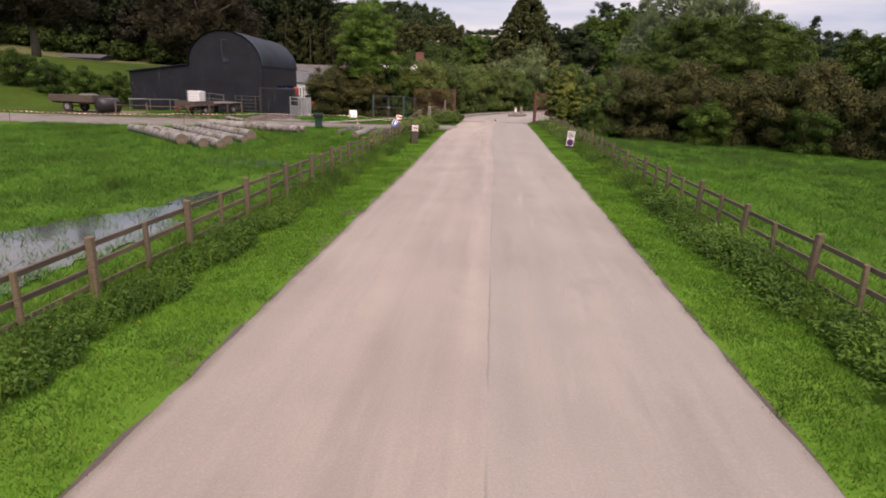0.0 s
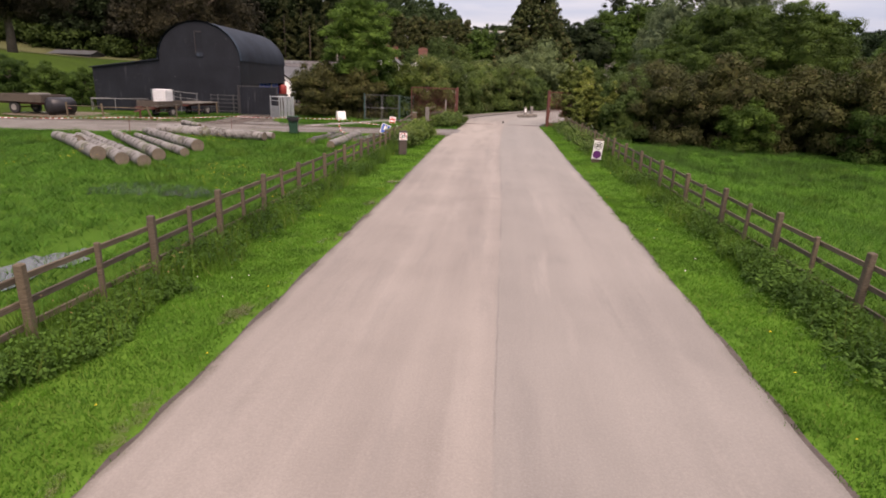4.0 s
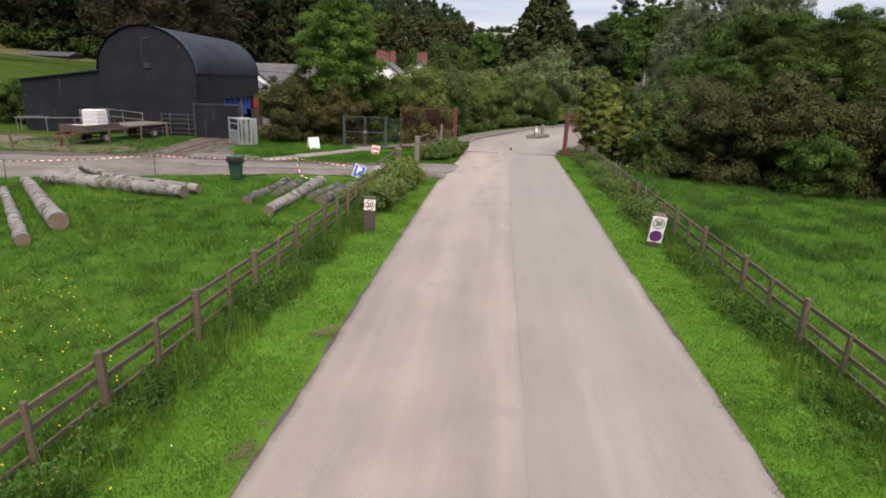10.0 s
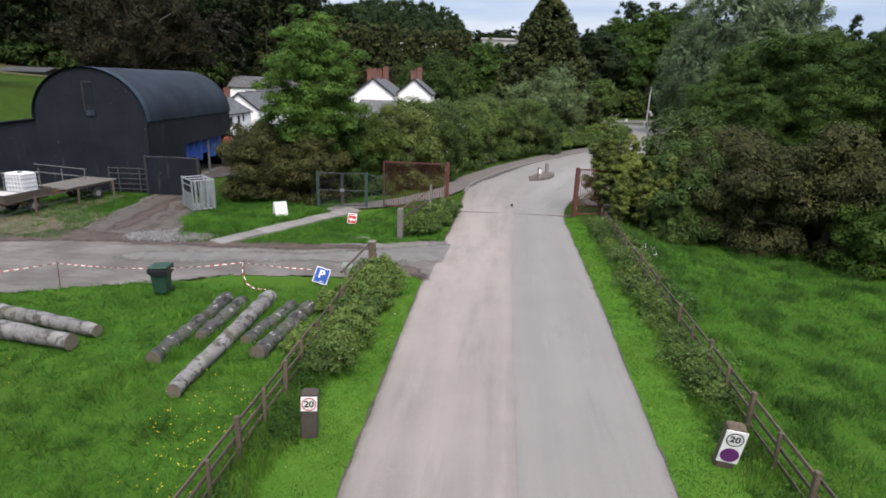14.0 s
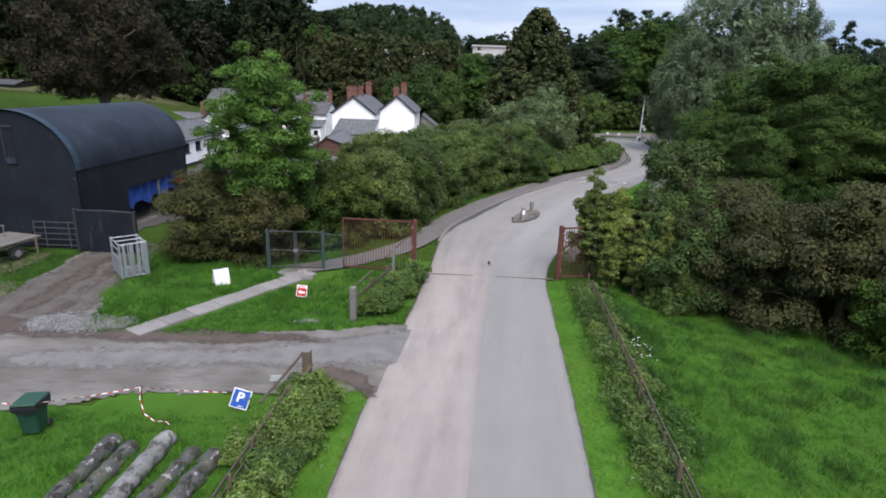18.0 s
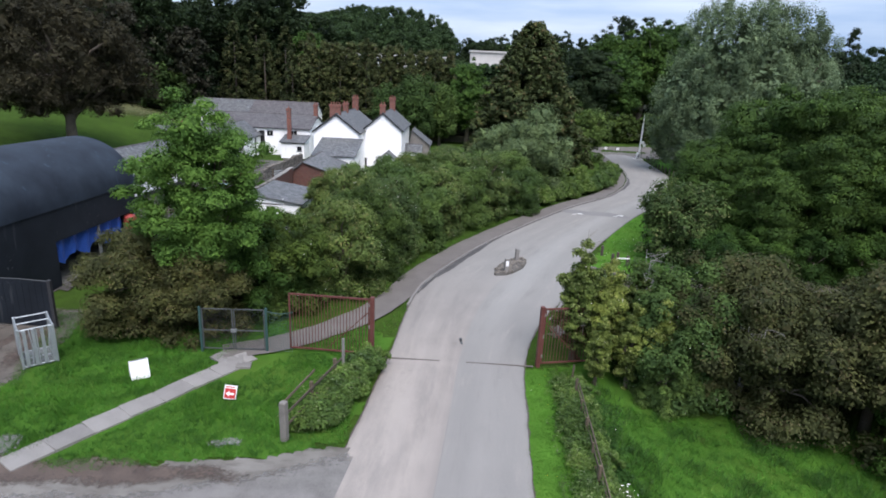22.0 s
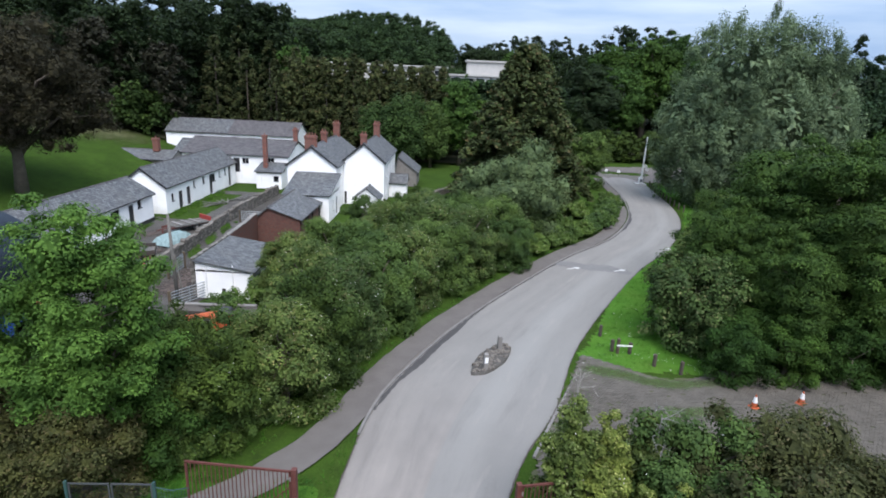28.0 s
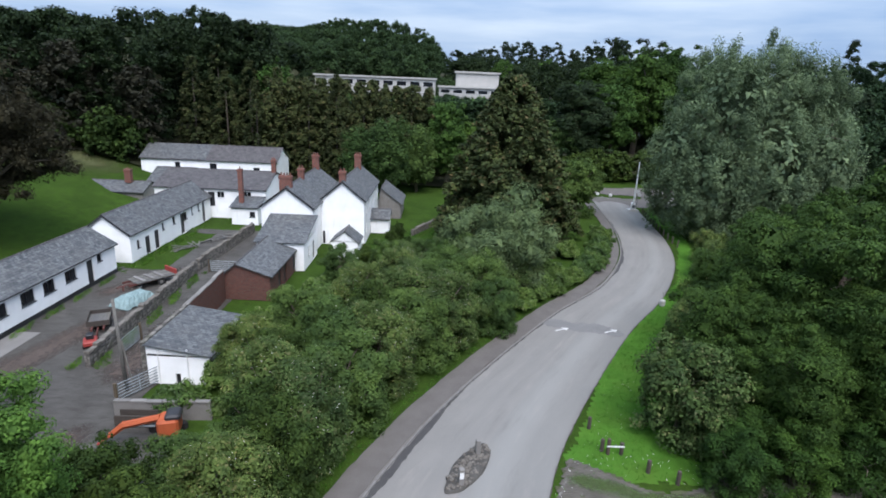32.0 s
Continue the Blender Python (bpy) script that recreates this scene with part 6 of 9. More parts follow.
for y in np.arange(39.3, 44.0, 0.75):
    put(low, -0.75 + 0.26 * (float(y) - 38.4) + rv.uniform(-0.15, 0.15), float(y), rv.uniform(0.42, 0.6), rv.uniform(0, 360), label="bramble bush beside a short wooden fence")
weeds("roadside_brambles", "pale-leaved brambles along the foot of a fence", M_WEED, fence_right, -6, 6, 54, 160, -0.6, 0.06, 0.6, 0.32)
weeds("gate_weeds", "brambles round a short fence beside a gate", M_BRAMBLE, lambda y: -1.3 + 0.26 * (y - 38.4), 38.6, 43.8, 55, 150, 0.25, 0.08, 0.95, 0.34)
weeds("cow_parsley_leaves", "rank weeds under scrub", M_WEED, fence_right, 29.0, 43.0, 56, 150, 0.7, 0.08, 0.6, 0.4)
sprinkle("dock_seed_heads", scatter(5200, (-7.5, -2.0, -11, 12), lambda X, Y: (np.abs(X - fence_left(Y) - 0.5) < 0.34) & clump(X * 1.3, Y * 1.2), 66), 0.014, M_DOCK, 67, "brown dock seed heads among nettles along a fence", 0.25, 0.62)
sprinkle("cow_parsley", scatter(420, (8.6, 10.4, 32, 41), lambda X, Y: (np.abs(X - fence_right(Y) - 0.75) < 0.3) & clump(X * 1.5, Y * 1.4 + 2.0), 57), 0.032, M_FLOWERW, 58, "white cow parsley heads beside a fence", 0.6, 1.0)

# ---- fences ----
POST = Geo().box(-0.052, 0.052, -0.05, 0.05, -0.2, 0.95, ch=0.014).mesh("post", M_FENCE)
DROPPER = Geo().box(-0.036, 0.036, -0.03, 0.03, -0.2, 0.86, ch=0.01).mesh("post", M_FENCE)
RAIL = Geo().box(-0.018, 0.018, 0.0, 1.0, -0.038, 0.038, ch=0.006).mesh("rail", M_RAIL)


def fence(label, line, y0, y1, span, phase, side, lean=2.0, seed=0, bays=()):
    rng = random.Random(seed)
    top = thing("post_and_rail_fence", label, "fence")
    if bays:
        ys = [v for a, b in zip(bays, bays[1:]) for v in (a, (a + b) / 2)] + [bays[-1]]
    else:
        ys = list(np.arange(y0 + phase, y1, span / 2))
    pts = [(float(line(y)), y, float(terrain(line(y), y))) for y in ys]
    for k, (x, y, z) in enumerate(pts):
        o = part("post", POST if k % 2 == 0 else DROPPER, None, top)
        o.matrix_basis = pose(x, y, z, rng.uniform(-lean, lean), rng.uniform(-lean, lean), rng.uniform(-8, 8)) @ Matrix.Diagonal((1, 1, rng.uniform(0.95, 1.04), 1))
    for k in range(0, len(pts) - 2, 2):
        a, b = Vector(pts[k]), Vector(pts[k + 2])
        d = b - a
        for h in (0.16, 0.46, 0.76):
            o = part("rail", RAIL, None, top)
            o.matrix_basis = Matrix.Translation(a + Vector((side * 0.075, 0, h + rng.uniform(-0.02, 0.02)))) @ pose(
                0, 0, 0, math.degrees(math.atan2(d.z + rng.uniform(-0.03, 0.03), d.xy.length)), rng.uniform(-4, 4), -math.degrees(math.atan2(d.x, d.y))) @ Matrix.Diagonal((1, d.length + 0.04, 1, 1))
    return top


fence("weathered three-rail wooden fence along a road verge", fence_left, -12, 32.0, 2.5, 0.06, -1, seed=1,
      bays=(-11.9, -9.4, -6.9, -4.4, -1.88, 0.64, 3.12, 5.6, 7.75, 9.85, 12.2, 14.5, 16.8, 19.2, 21.5, 23.9, 26.25, 28.7, 31.2))
end_rails = thing("leaning_rails", "two weathered rails leaning on a thick fence post", "fence")
for (ax, ay, az), (bx, by, bz) in (((-2.72, 30.4, 0.86), (-2.14, 32.7, 1.2)), ((-2.3, 30.9, 0.46), (-1.84, 32.8, 0.82)), ((-2.42, 30.4, 0.12), (-2.1, 32.7, 0.4))):
    part("rail", Geo().tube([(ax, ay, az), (bx, by, bz)], 0.045, 6), M_RAIL, end_rails)
fence("weathered three-rail wooden fence beside a meadow", fence_right, -10.5, 43.5, 2.63, 2.18, 1, seed=2)


def stout_post(label, x, y, h, w=0.13):
    o = thing("gate_post", label, "post", x, y)
    part("shaft", Geo().box(-w, w, -w, w, -0.2, h - 0.06, ch=0.02), M_FENCE, o)
    part("cap", Geo().box(-w - 0.015, w + 0.015, -w - 0.015, w + 0.015, h - 0.06, h, ch=0.015), M_SLAB, o, "pale worn top")
    return o


stout_post("thick square wooden post at a fence end", -2.0, 32.75, 1.35)


def short_fence():
    o = thing("short_fence", "pale wooden two-rail fence beside a steel gate", "fence", -1.46, 38.2, 0, -15)
    part("post", Geo().box(-0.12, 0.12, -0.12, 0.12, -0.2, 1.45, ch=0.03), M_PALEPOST, o, "square pale weathered post")
    for y in (1.9, 3.8):
        part("post", Geo().box(-0.06, 0.06, y - 0.06, y + 0.06, -0.2, 1.2, ch=0.012), M_FENCE, o)
    for h in (0.55, 1.0):
        part("rail", Geo().box(0.06, 0.1, 0, 4.6, h - 0.05, h + 0.05, ch=0.008), M_RAIL, o)
    part("rail", Geo().box(-0.12, -0.08, 0, 2.4, 1.25, 1.34, pose(0, 0, 0, 3, 0, 0), ch=0.008), M_RAIL, o)
    part("post", Geo().box(0.1, 0.2, 4.2, 4.3, -0.2, 1.9, ch=0.012), M_SLAB, o, "tall pale post")


short_fence()

# ---- steel gates ----


def barred_gate(label, x, y, rz, w, h, z0, post_mat=None):
    o = thing("steel_gate", label, "gate", x, y, 0, rz, "road gates")
    part("gate_post", Geo().box(-0.09, 0.09, -0.09, 0.09, -0.3, h, ch=0.012), M_RUST, o)
    g = part("leaf_frame", Geo().box(0.12, w, -0.03, 0.03, h - 0.16, h - 0.09).box(0.12, w, -0.03, 0.03, z0, z0 + 0.07).box(0.12, 0.18, -0.03, 0.03, z0, h - 0.1)
             .box(w - 0.07, w, -0.03, 0.03, z0, h - 0.1), M_RUST, o)
    bar = Geo().box(-0.012, 0.012, -0.012, 0.012, z0 + 0.05, h - 0.13).mesh("bar", M_RUST)
    n = int(w / 0.15)
    for k in range(1, n):
        part("bar", bar, None, o).location = (0.15 + (w - 0.2) * k / n, 0, 0)
    part("brace", Geo().tube([(0.15, 0.02, h * 0.75), (w * 0.55, 0.02, z0 + 0.1)], 0.02, 6), M_RUST, o)
    for z in (0.5, h * 0.5, h - 0.4):
        part("hinge", Geo().box(0.07, 0.16, -0.05, 0.05, z - 0.07, z + 0.07, ch=0.01), M_SLAB, o, "pale worn hinge plate")
    return o


barred_gate("open rust-red barred steel gate on a square post", 0.65, 44.5, 176, 3.75, 2.84, 0.1)
barred_gate("open rust-red barred steel gate half buried in ivy", 8.05, 44.35, 12, 3.6, 2.84, 0.1)


def foot_gate():
    o = thing("mesh_gate", "dark steel double mesh gate with green posts", "gate", -6.85, 44.25, 0, 3)
    for x in (0.0, 2.85):
        part("gate_post", Geo().box(x - 0.05, x + 0.05, -0.05, 0.05, -0.3, 2.12, ch=0.01), M_GREENSTEEL, o)
    for x0, x1 in ((0.07, 1.4), (1.45, 2.78)):
        g = Geo()
        for z in (0.12, 1.0, 2.0):
            g.box(x0, x1, -0.02, 0.02, z, z + 0.045)
        g.box(x0, x0 + 0.045, -0.02, 0.02, 0.12, 2.04).box(x1 - 0.045, x1, -0.02, 0.02, 0.12, 2.04)
        leaf = part("gate_leaf", g, M_DARKSTEEL, o)
        w = Geo()
        for k in range(1, 26):
            xx = x0 + (x1 - x0) * k / 26
            w.box(xx - 0.0013, xx + 0.0013, -0.0013, 0.0013, 0.14, 2.02)
        for k in range(1, 30):
            zz = 0.14 + 1.88 * k / 30
            w.box(x0, x1, -0.002, 0.002, zz - 0.0012, zz + 0.0012)
        part("wire_mesh", w, M_TRIM, leaf)
    part("latch", Geo().box(1.3, 1.55, -0.06, 0.06, 0.95, 1.1, ch=0.01), M_GREYSTEEL, o)
    s = thing("mesh_fence", "green steel mesh panel sagging beside a gate", "fence", -3.9, 44.3, 0, 2)
    w = Geo()
    for k in range(11):
        w.box(0.08 + k * 0.095 - 0.004, 0.08 + k * 0.095 + 0.004, -0.004, 0.004, 0.1, 1.95 - 0.1 * math.sin(k / 10 * math.pi))
    for k in range(14):
        w.tube([(0.05, 0, 0.12 + k * 0.14), (0.55, 0, 0.12 + k * 0.132), (1.08, 0, 0.12 + k * 0.14)], 0.004, 4, False)
    part("wire_mesh", w, M_GREENSTEEL, s)
    part("rail", Geo().tube([(0.0, 0, 2.0), (0.55, 0, 1.9), (1.1, 0, 2.02)], 0.018, 6), M_GREENSTEEL, s)


foot_gate()
strip = thing("gate_threshold", "thin dark steel threshold strips set across a road", "threshold", 0.65, 44.42, 0, -1.5)
part("strip", Geo().box(0.15, 3.05, -0.04, 0.04, 0.0, 0.045, ch=0.01), M_STRIP, strip)
part("strip", Geo().box(4.23, 7.2, -0.04, 0.04, 0.0, 0.045, ch=0.01), M_STRIP, strip)

stop = thing("gate_stop", "small dark steel gate stop set in asphalt", "gate stop", 4.67, 46.4, 0.03, 8)
part("plate", Geo().box(-0.06, 0.06, -0.3, 0.3, 0.0, 0.02, ch=0.005), M_DARKSTEEL, stop)
part("catch", Geo().box(-0.05, 0.05, -0.06, 0.1, 0.02, 0.16, ch=0.015), M_DARKSTEEL, stop)

rs_ = np.random.RandomState(77)
heap = Geo()
for k in range(620):
    t = rs_.uniform(0, 1)
    sx, sy = -13.4 + 2.9 * t + rs_.normal() * 0.35, 36.85 + rs_.normal() * (0.5 - 0.15 * t)
    q = rs_.uniform(0.02, 0.055)
    heap.box(-q, q, -q * 0.8, q * 0.8, -q * 0.4, q * 0.7, pose(sx, sy, 0.03, rs_.uniform(-40, 40), rs_.uniform(-40, 40), rs_.uniform(0, 360)))
tagged(new("loose_stones", heap.mesh("loose_stones", M_GRAVEL)), "loose grey stones spread beside a track", "stones", kind="stuff")

# ---- concrete slab path ----
slabs = thing("slab_path", "cracked concrete slab path through grass", "path")
slabs["kind"] = "structure"
r = random.Random(3)
for k in range(7):
    t = k / 6
    o = part("slab", Geo().box(-0.48, 0.48, -0.62, 0.62, -0.1, 0.06, ch=0.015), M_SLAB, slabs)
    o.matrix_basis = pose(-9.2 + t * 4.0, 36.7 + t * 6.2, r.uniform(-0.01, 0.01), r.uniform(-2, 2), r.uniform(-2, 2), -33 + r.uniform(-4, 4))

for x, y, a, b, rz, tilt in ((-5.25, 43.35, 0.5, 0.36, 20, 4), (-4.75, 43.75, 0.42, 0.3, -35, -5), (-5.85, 43.75, 0.34, 0.3, 60, 3), (-4.6, 43.1, 0.3, 0.26, 10, -4)):
    o = part("slab", Geo().box(-a, a, -b, b, -0.08, 0.05, ch=0.015), M_SLAB, slabs, "broken piece of slab")
    o.matrix_basis = pose(x, y, 0.02, tilt, -tilt, rz)

# ---- signs ----
def text_mesh(body, size, mat, name="lettering"):
    c = bpy.data.curves.new(name, "FONT")
    c.body, c.size, c.align_x, c.align_y, c.extrude = body, size, "CENTER", "CENTER", 0.002
    c.offset = 0.03 * size
    tmp = bpy.data.objects.new(name, c)
    scene.collection.objects.link(tmp)
    dg = bpy.context.evaluated_depsgraph_get()
    me = bpy.data.meshes.new_from_object(tmp.evaluated_get(dg))
    bpy.data.objects.remove(tmp)
    me.materials.clear()
    me.materials.append(mat)
    return me


def disc(r, d, n=28, inner=0.0):
    """A flat disc or ring facing -y, its front at y = -d."""
    g = Geo()
    pts = [(math.cos(2 * math.pi * k / n), math.sin(2 * math.pi * k / n)) for k in range(n)]
    for k in range(n):
        (a, b), (c, e) = pts[k], pts[(k + 1) % n]
        if inner:
            g.face((inner * a, -d, inner * b), (inner * c, -d, inner * e), (r * c, -d, r * e), (r * a, -d, r * b))
        else:
            g.face((0, -d, 0), (c * r, -d, e * r), (a * r, -d, b * r))
        g.face((r * a, -d, r * b), (r * c, -d, r * e), (r * c, 0, r * e), (r * a, 0, r * b))
    return g


def speed_bollard(label, x, y, lean_x, lean_y, rz, purple):
    o = thing("speed_bollard", label, "bollard", x, y)
    o.matrix_basis = pose(x, y, 0, lean_x, lean_y, rz)
    g = Geo().box(-0.18, 0.18, -0.13, 0.13, -0.25, 1.02, ch=0.04)
    part("shaft", g, M_DARKWOOD if not purple else M_FENCE, o)
    z0, z1 = (0.17, 0.97) if purple else (0.62, 0.94)
    half = 0.2 if purple else 0.165
    plate = part("sign_plate", Geo().box(-half, half, -0.15, -0.132, z0, z1), M_SIGNWHITE, o, "white sign plate")
    zc = 0.765 if purple else 0.78
    ring = part("sign_ring", disc(0.165 if purple else 0.15, 0.004, 28, 0.142 if purple else 0.128), M_SIGNBLACK if purple else M_SIGNRED, plate)
    ring.location = (0, -0.152, zc)
    t = part("lettering", text_mesh("20", 0.2, M_SIGNBLACK), None, plate)
    t.matrix_basis = pose(0, -0.155, zc, 90, 0, 0)
    if purple:
        part("purple_disc", disc(0.175, 0.006), M_PURPLE, plate).location = (0, -0.151, 0.37)


speed_bollard("dark timber bollard with a round speed plate", -1.83, 22.42, -2, 2, 8, False)
speed_bollard("leaning grey bollard with a white speed plate and purple disc", 6.68, 22.05, 9, 4, -10, True)


def parking_sign():
    o = thing("parking_sign", "blue square parking sign leaning in the grass", "sign", -3.75, 31.3, 0)
    o.matrix_basis = pose(-3.75, 31.25, 0.0, -14, 19, 6) @ Matrix.Diagonal((0.88, 0.88, 0.88, 1))
    part("stake", Geo().box(-0.02, 0.02, 0.01, 0.04, -0.15, 0.6), M_FENCE, o)
    p = part("sign_plate", Geo().box(-0.3, 0.3, -0.012, 0.012, 0.12, 0.78, ch=0.006), M_SIGNWHITE, o)
    part("blue_field", Geo().box(-0.265, 0.265, -0.018, -0.0125, 0.155, 0.745), M_SIGNBLUE, p)
    part("lettering", text_mesh("P", 0.46, M_SIGNWHITE), None, p).matrix_basis = pose(-0.02, -0.021, 0.49, 90, 0, 0)
    part("bar", Geo().box(-0.02, 0.14, -0.022, -0.018, 0.2, 0.225), M_SIGNWHITE, p)


parking_sign()
sg = thing("notice_board", "small pale leaning notice plate beside a fence end", "sign", -3.0, 32.55, 0, 20)
part("stake", Geo().box(-0.02, 0.02, 0.01, 0.04, -0.1, 0.46), M_FENCE, sg)
part("sign_plate", Geo().box(-0.19, 0.19, -0.01, 0.008, 0.3, 0.5, pose(0, 0, 0, 0, 10, 0), ch=0.004), M_PLASTICPALE, sg)


def red_sign():
    o = thing("direction_sign", "small red sign with a white arrow stuck in grass", "sign", -4.2, 40.4, 0)
    o.matrix_basis = pose(-4.2, 40.4, 0, -15, 8, 6)
    part("stake", Geo().box(-0.02, 0.02, 0.01, 0.04, -0.1, 0.3), M_FENCE, o)
    p = part("sign_plate", Geo().box(-0.23, 0.23, -0.012, 0.01, 0.05, 0.58, ch=0.004), M_SIGNWHITE, o)
    part("red_field", Geo().box(-0.2, 0.2, -0.017, -0.0125, 0.08, 0.46), M_SIGNRED, p)
    a = Geo().box(-0.04, 0.14, -0.022, -0.018, 0.22, 0.3)
    a.face((-0.16, -0.022, 0.26), (-0.03, -0.022, 0.15), (-0.03, -0.022, 0.37))
    part("arrow", a, M_SIGNWHITE, p)
    part("bar", Geo().box(-0.18, 0.16, -0.016, -0.0125, 0.5, 0.54), M_SIGNRED, p)


red_sign()


def a_board():
    o = thing("a_board", "blank white folding board standing in grass", "sign", -8.3, 41.75, 0, 38)
    for s in (1, -1):
        p = part("panel", Geo().box(-0.34, 0.34, -0.015, 0.015, 0.03, 0.8, ch=0.012), M_SIGNWHITE, o)
        p.matrix_basis = pose(0, -0.25 * s, 0, -14 * s, 0, 0)
    part("hinge", Geo().box(-0.3, 0.3, -0.03, 0.03, 0.76, 0.79), M_GREYSTEEL, o)


a_board()


def wheeled_bin():
    o = thing("wheeled_bin", "dark green wheeled bin with a black liner and ajar lid", "bin", -8.75, 29.95, 0, 10)
    g = Geo()
    rings = [(0.2, 0.2, 0.06), (0.21, 0.23, 0.1), (0.27, 0.33, 0.86), (0.3, 0.36, 0.88), (0.3, 0.36, 0.93), (0.26, 0.32, 0.93), (0.25, 0.31, 0.8)]
    c = 0.04
    for rx, ry, z in rings:
        g.v += [(-rx + c, -ry, z), (rx - c, -ry, z), (rx, -ry + c, z), (rx, ry - c, z), (rx - c, ry, z), (-rx + c, ry, z), (-rx, ry - c, z), (-rx, -ry + c, z)]
    g.f.append(tuple(range(7, -1, -1)))
    g.f += [(k * 8 + j, k * 8 + (j + 1) % 8, (k + 1) * 8 + (j + 1) % 8, (k + 1) * 8 + j) for k in range(len(rings) - 1) for j in range(8)]
    part("body", g, M_BINGREEN, o)
    part("lid", Geo().box(-0.31, 0.31, -0.4, 0.38, 0.0, 0.05, pose(0, 0, 0.97, -4, 0, 0), ch=0.03), M_BINGREEN, o, "flat green lid")
    skirt = Geo()
    rng = random.Random(5)
    n = 36
    for k in range(n):
        a = 2 * math.pi * k / n
        ca, sa = math.cos(a), math.sin(a)
        q = 1.0 / max(abs(ca) / 0.31, abs(sa) / 0.37)
        d = 0.16 + 0.06 * math.sin(3 * a) + rng.uniform(-0.03, 0.03)
        skirt.v += [(q * ca, q * sa, 0.965), (1.03 * q * ca, 1.03 * q * sa, 0.9), (0.985 * q * ca, 0.985 * q * sa, 0.93 - d)]
    for k in range(n):
        i, j = 3 * k, 3 * ((k + 1) % n)
        skirt.f += [(i, j, j + 1, i + 1), (i + 1, j + 1, j + 2, i + 2)]
    part("liner", skirt, M_BLACK, o, "crumpled black bin liner over the rim")
    part("handle", Geo().tube([(-0.24, 0.44, 0.93), (0.24, 0.44, 0.93)], 0.018, 8), M_BINGREEN, o)
    for x in (-0.24, 0.24):
        part("wheel", Geo().tube([(x - 0.03, 0.27, 0.1), (x + 0.03, 0.27, 0.1)], 0.1, 14), M_TYRE, o)


wheeled_bin()


def barrier_tape():
    """Striped tape from stake to stake, sagging, in short red and white lengths."""
    o = thing("barrier_tape", "red and white barrier tape strung between stakes", "tape")
    posts = [(-36, 21.5, 0.85), (-25, 23.6, 0.9), (-16.6, 27.0, 0.85), (-12.4, 30.1, 0.88), (-8.75, 29.75, 0.95), (-6.3, 30.9, 0.9), (-4.0, 31.3, 0.6)]
    red, white = Geo(), Geo()
    k = 0
    for a, b in zip(posts, posts[1:]):
        a, b = Vector(a), Vector(b)
        n = max(2, int((b - a).length / 0.13))
        prev = a
        for i in range(1, n + 1):
            t = i / n
            p = a.lerp(b, t) - Vector((0, 0, 0.012 * (b - a).length * 4 * t * (1 - t)))
            g = red if k % 2 else white
            tw = 0.006 * math.sin(k * 0.35)
            g.face(prev + Vector((0, -tw, -0.011)), p + Vector((0, -tw, -0.011)), p + Vector((0, tw, 0.011)), prev + Vector((0, tw, 0.011)))
            prev, k = p, k + 1
    a = Vector((-6.3, 30.9, 0.9))
    for i, q in enumerate([(-6.3, 30.8, 0.55), (-6.12, 30.65, 0.2), (-5.8, 30.5, 0.09), (-5.45, 30.5, 0.08), (-5.3, 30.35, 0.1)]):
        q = Vector(q)
        for j in range(3):
            p0, p1 = a.lerp(q, j / 3), a.lerp(q, (j + 1) / 3)
            (red if (i + j) % 2 else white).face(p0 + Vector((-0.012, 0, -0.008)), p0 + Vector((0.012, 0.006, 0.008)), p1 + Vector((0.012, 0.006, 0.008)), p1 + Vector((-0.012, 0, -0.008)))
        a = q
    part("red_stripes", red, M_SIGNRED, o)["kind"] = "stuff"
    part("white_stripes", white, M_SIGNWHITE, o)["kind"] = "stuff"
    for x, y, h in posts[:4] + posts[5:6]:
        part("stake", Geo().tube([(x, y, -0.1), (x + 0.03, y, h + 0.08)], 0.014, 6), M_RUST, o)


barrier_tape()


# ---- logs ----
def log(label, x0, y0, x1, y1, r, seed, group, z=0.0, bark=None, taper=-0.3, rough=0.06):
    rng = random.Random(seed)
    L = math.hypot(x1 - x0, y1 - y0)
    o = thing("log", label, "log", x0, y0, z, math.degrees(math.atan2(y1 - y0, x1 - x0)), group)
    n = 18
    bend = [(rng.uniform(-0.025, 0.025), rng.uniform(-0.012, 0.015)) for _ in range(n + 1)]
    rad = [r * (1.08 if taper < 0 else 0.95) * (1 + taper * k / n) * rng.uniform(1 - rough, 1 + rough) for k in range(n + 1)]
    pts = [(L * k / n, bend[k][0], r * 0.92 + bend[k][1] - 0.12 * r * k / n) for k in range(n + 1)]
    part("bark", Geo().tube(pts, rad, 12, False), bark or M_LOG, o, smooth=True)
    for p, q, rr in ((pts[0], -1, rad[0]), (pts[-1], 1, rad[-1])):
        part("cut_end", Geo().tube([(p[0] - 0.004 * q, p[1], p[2]), (p[0] + 0.012 * q, p[1], p[2])], [rr * 0.985, rr * 0.97], 12), M_LOGEND, o, "sawn brown end")
    if seed % 3 == 1:
        t = rng.uniform(0.3, 0.7) * L
        part("stub", Geo().tube([(t, 0.1 * r, r * 1.4), (t + 0.05, 0.3 * r, r * 1.98)], [r * 0.3, r * 0.24], 8), M_LOGEND, o, "pale cut branch stub")
    return o


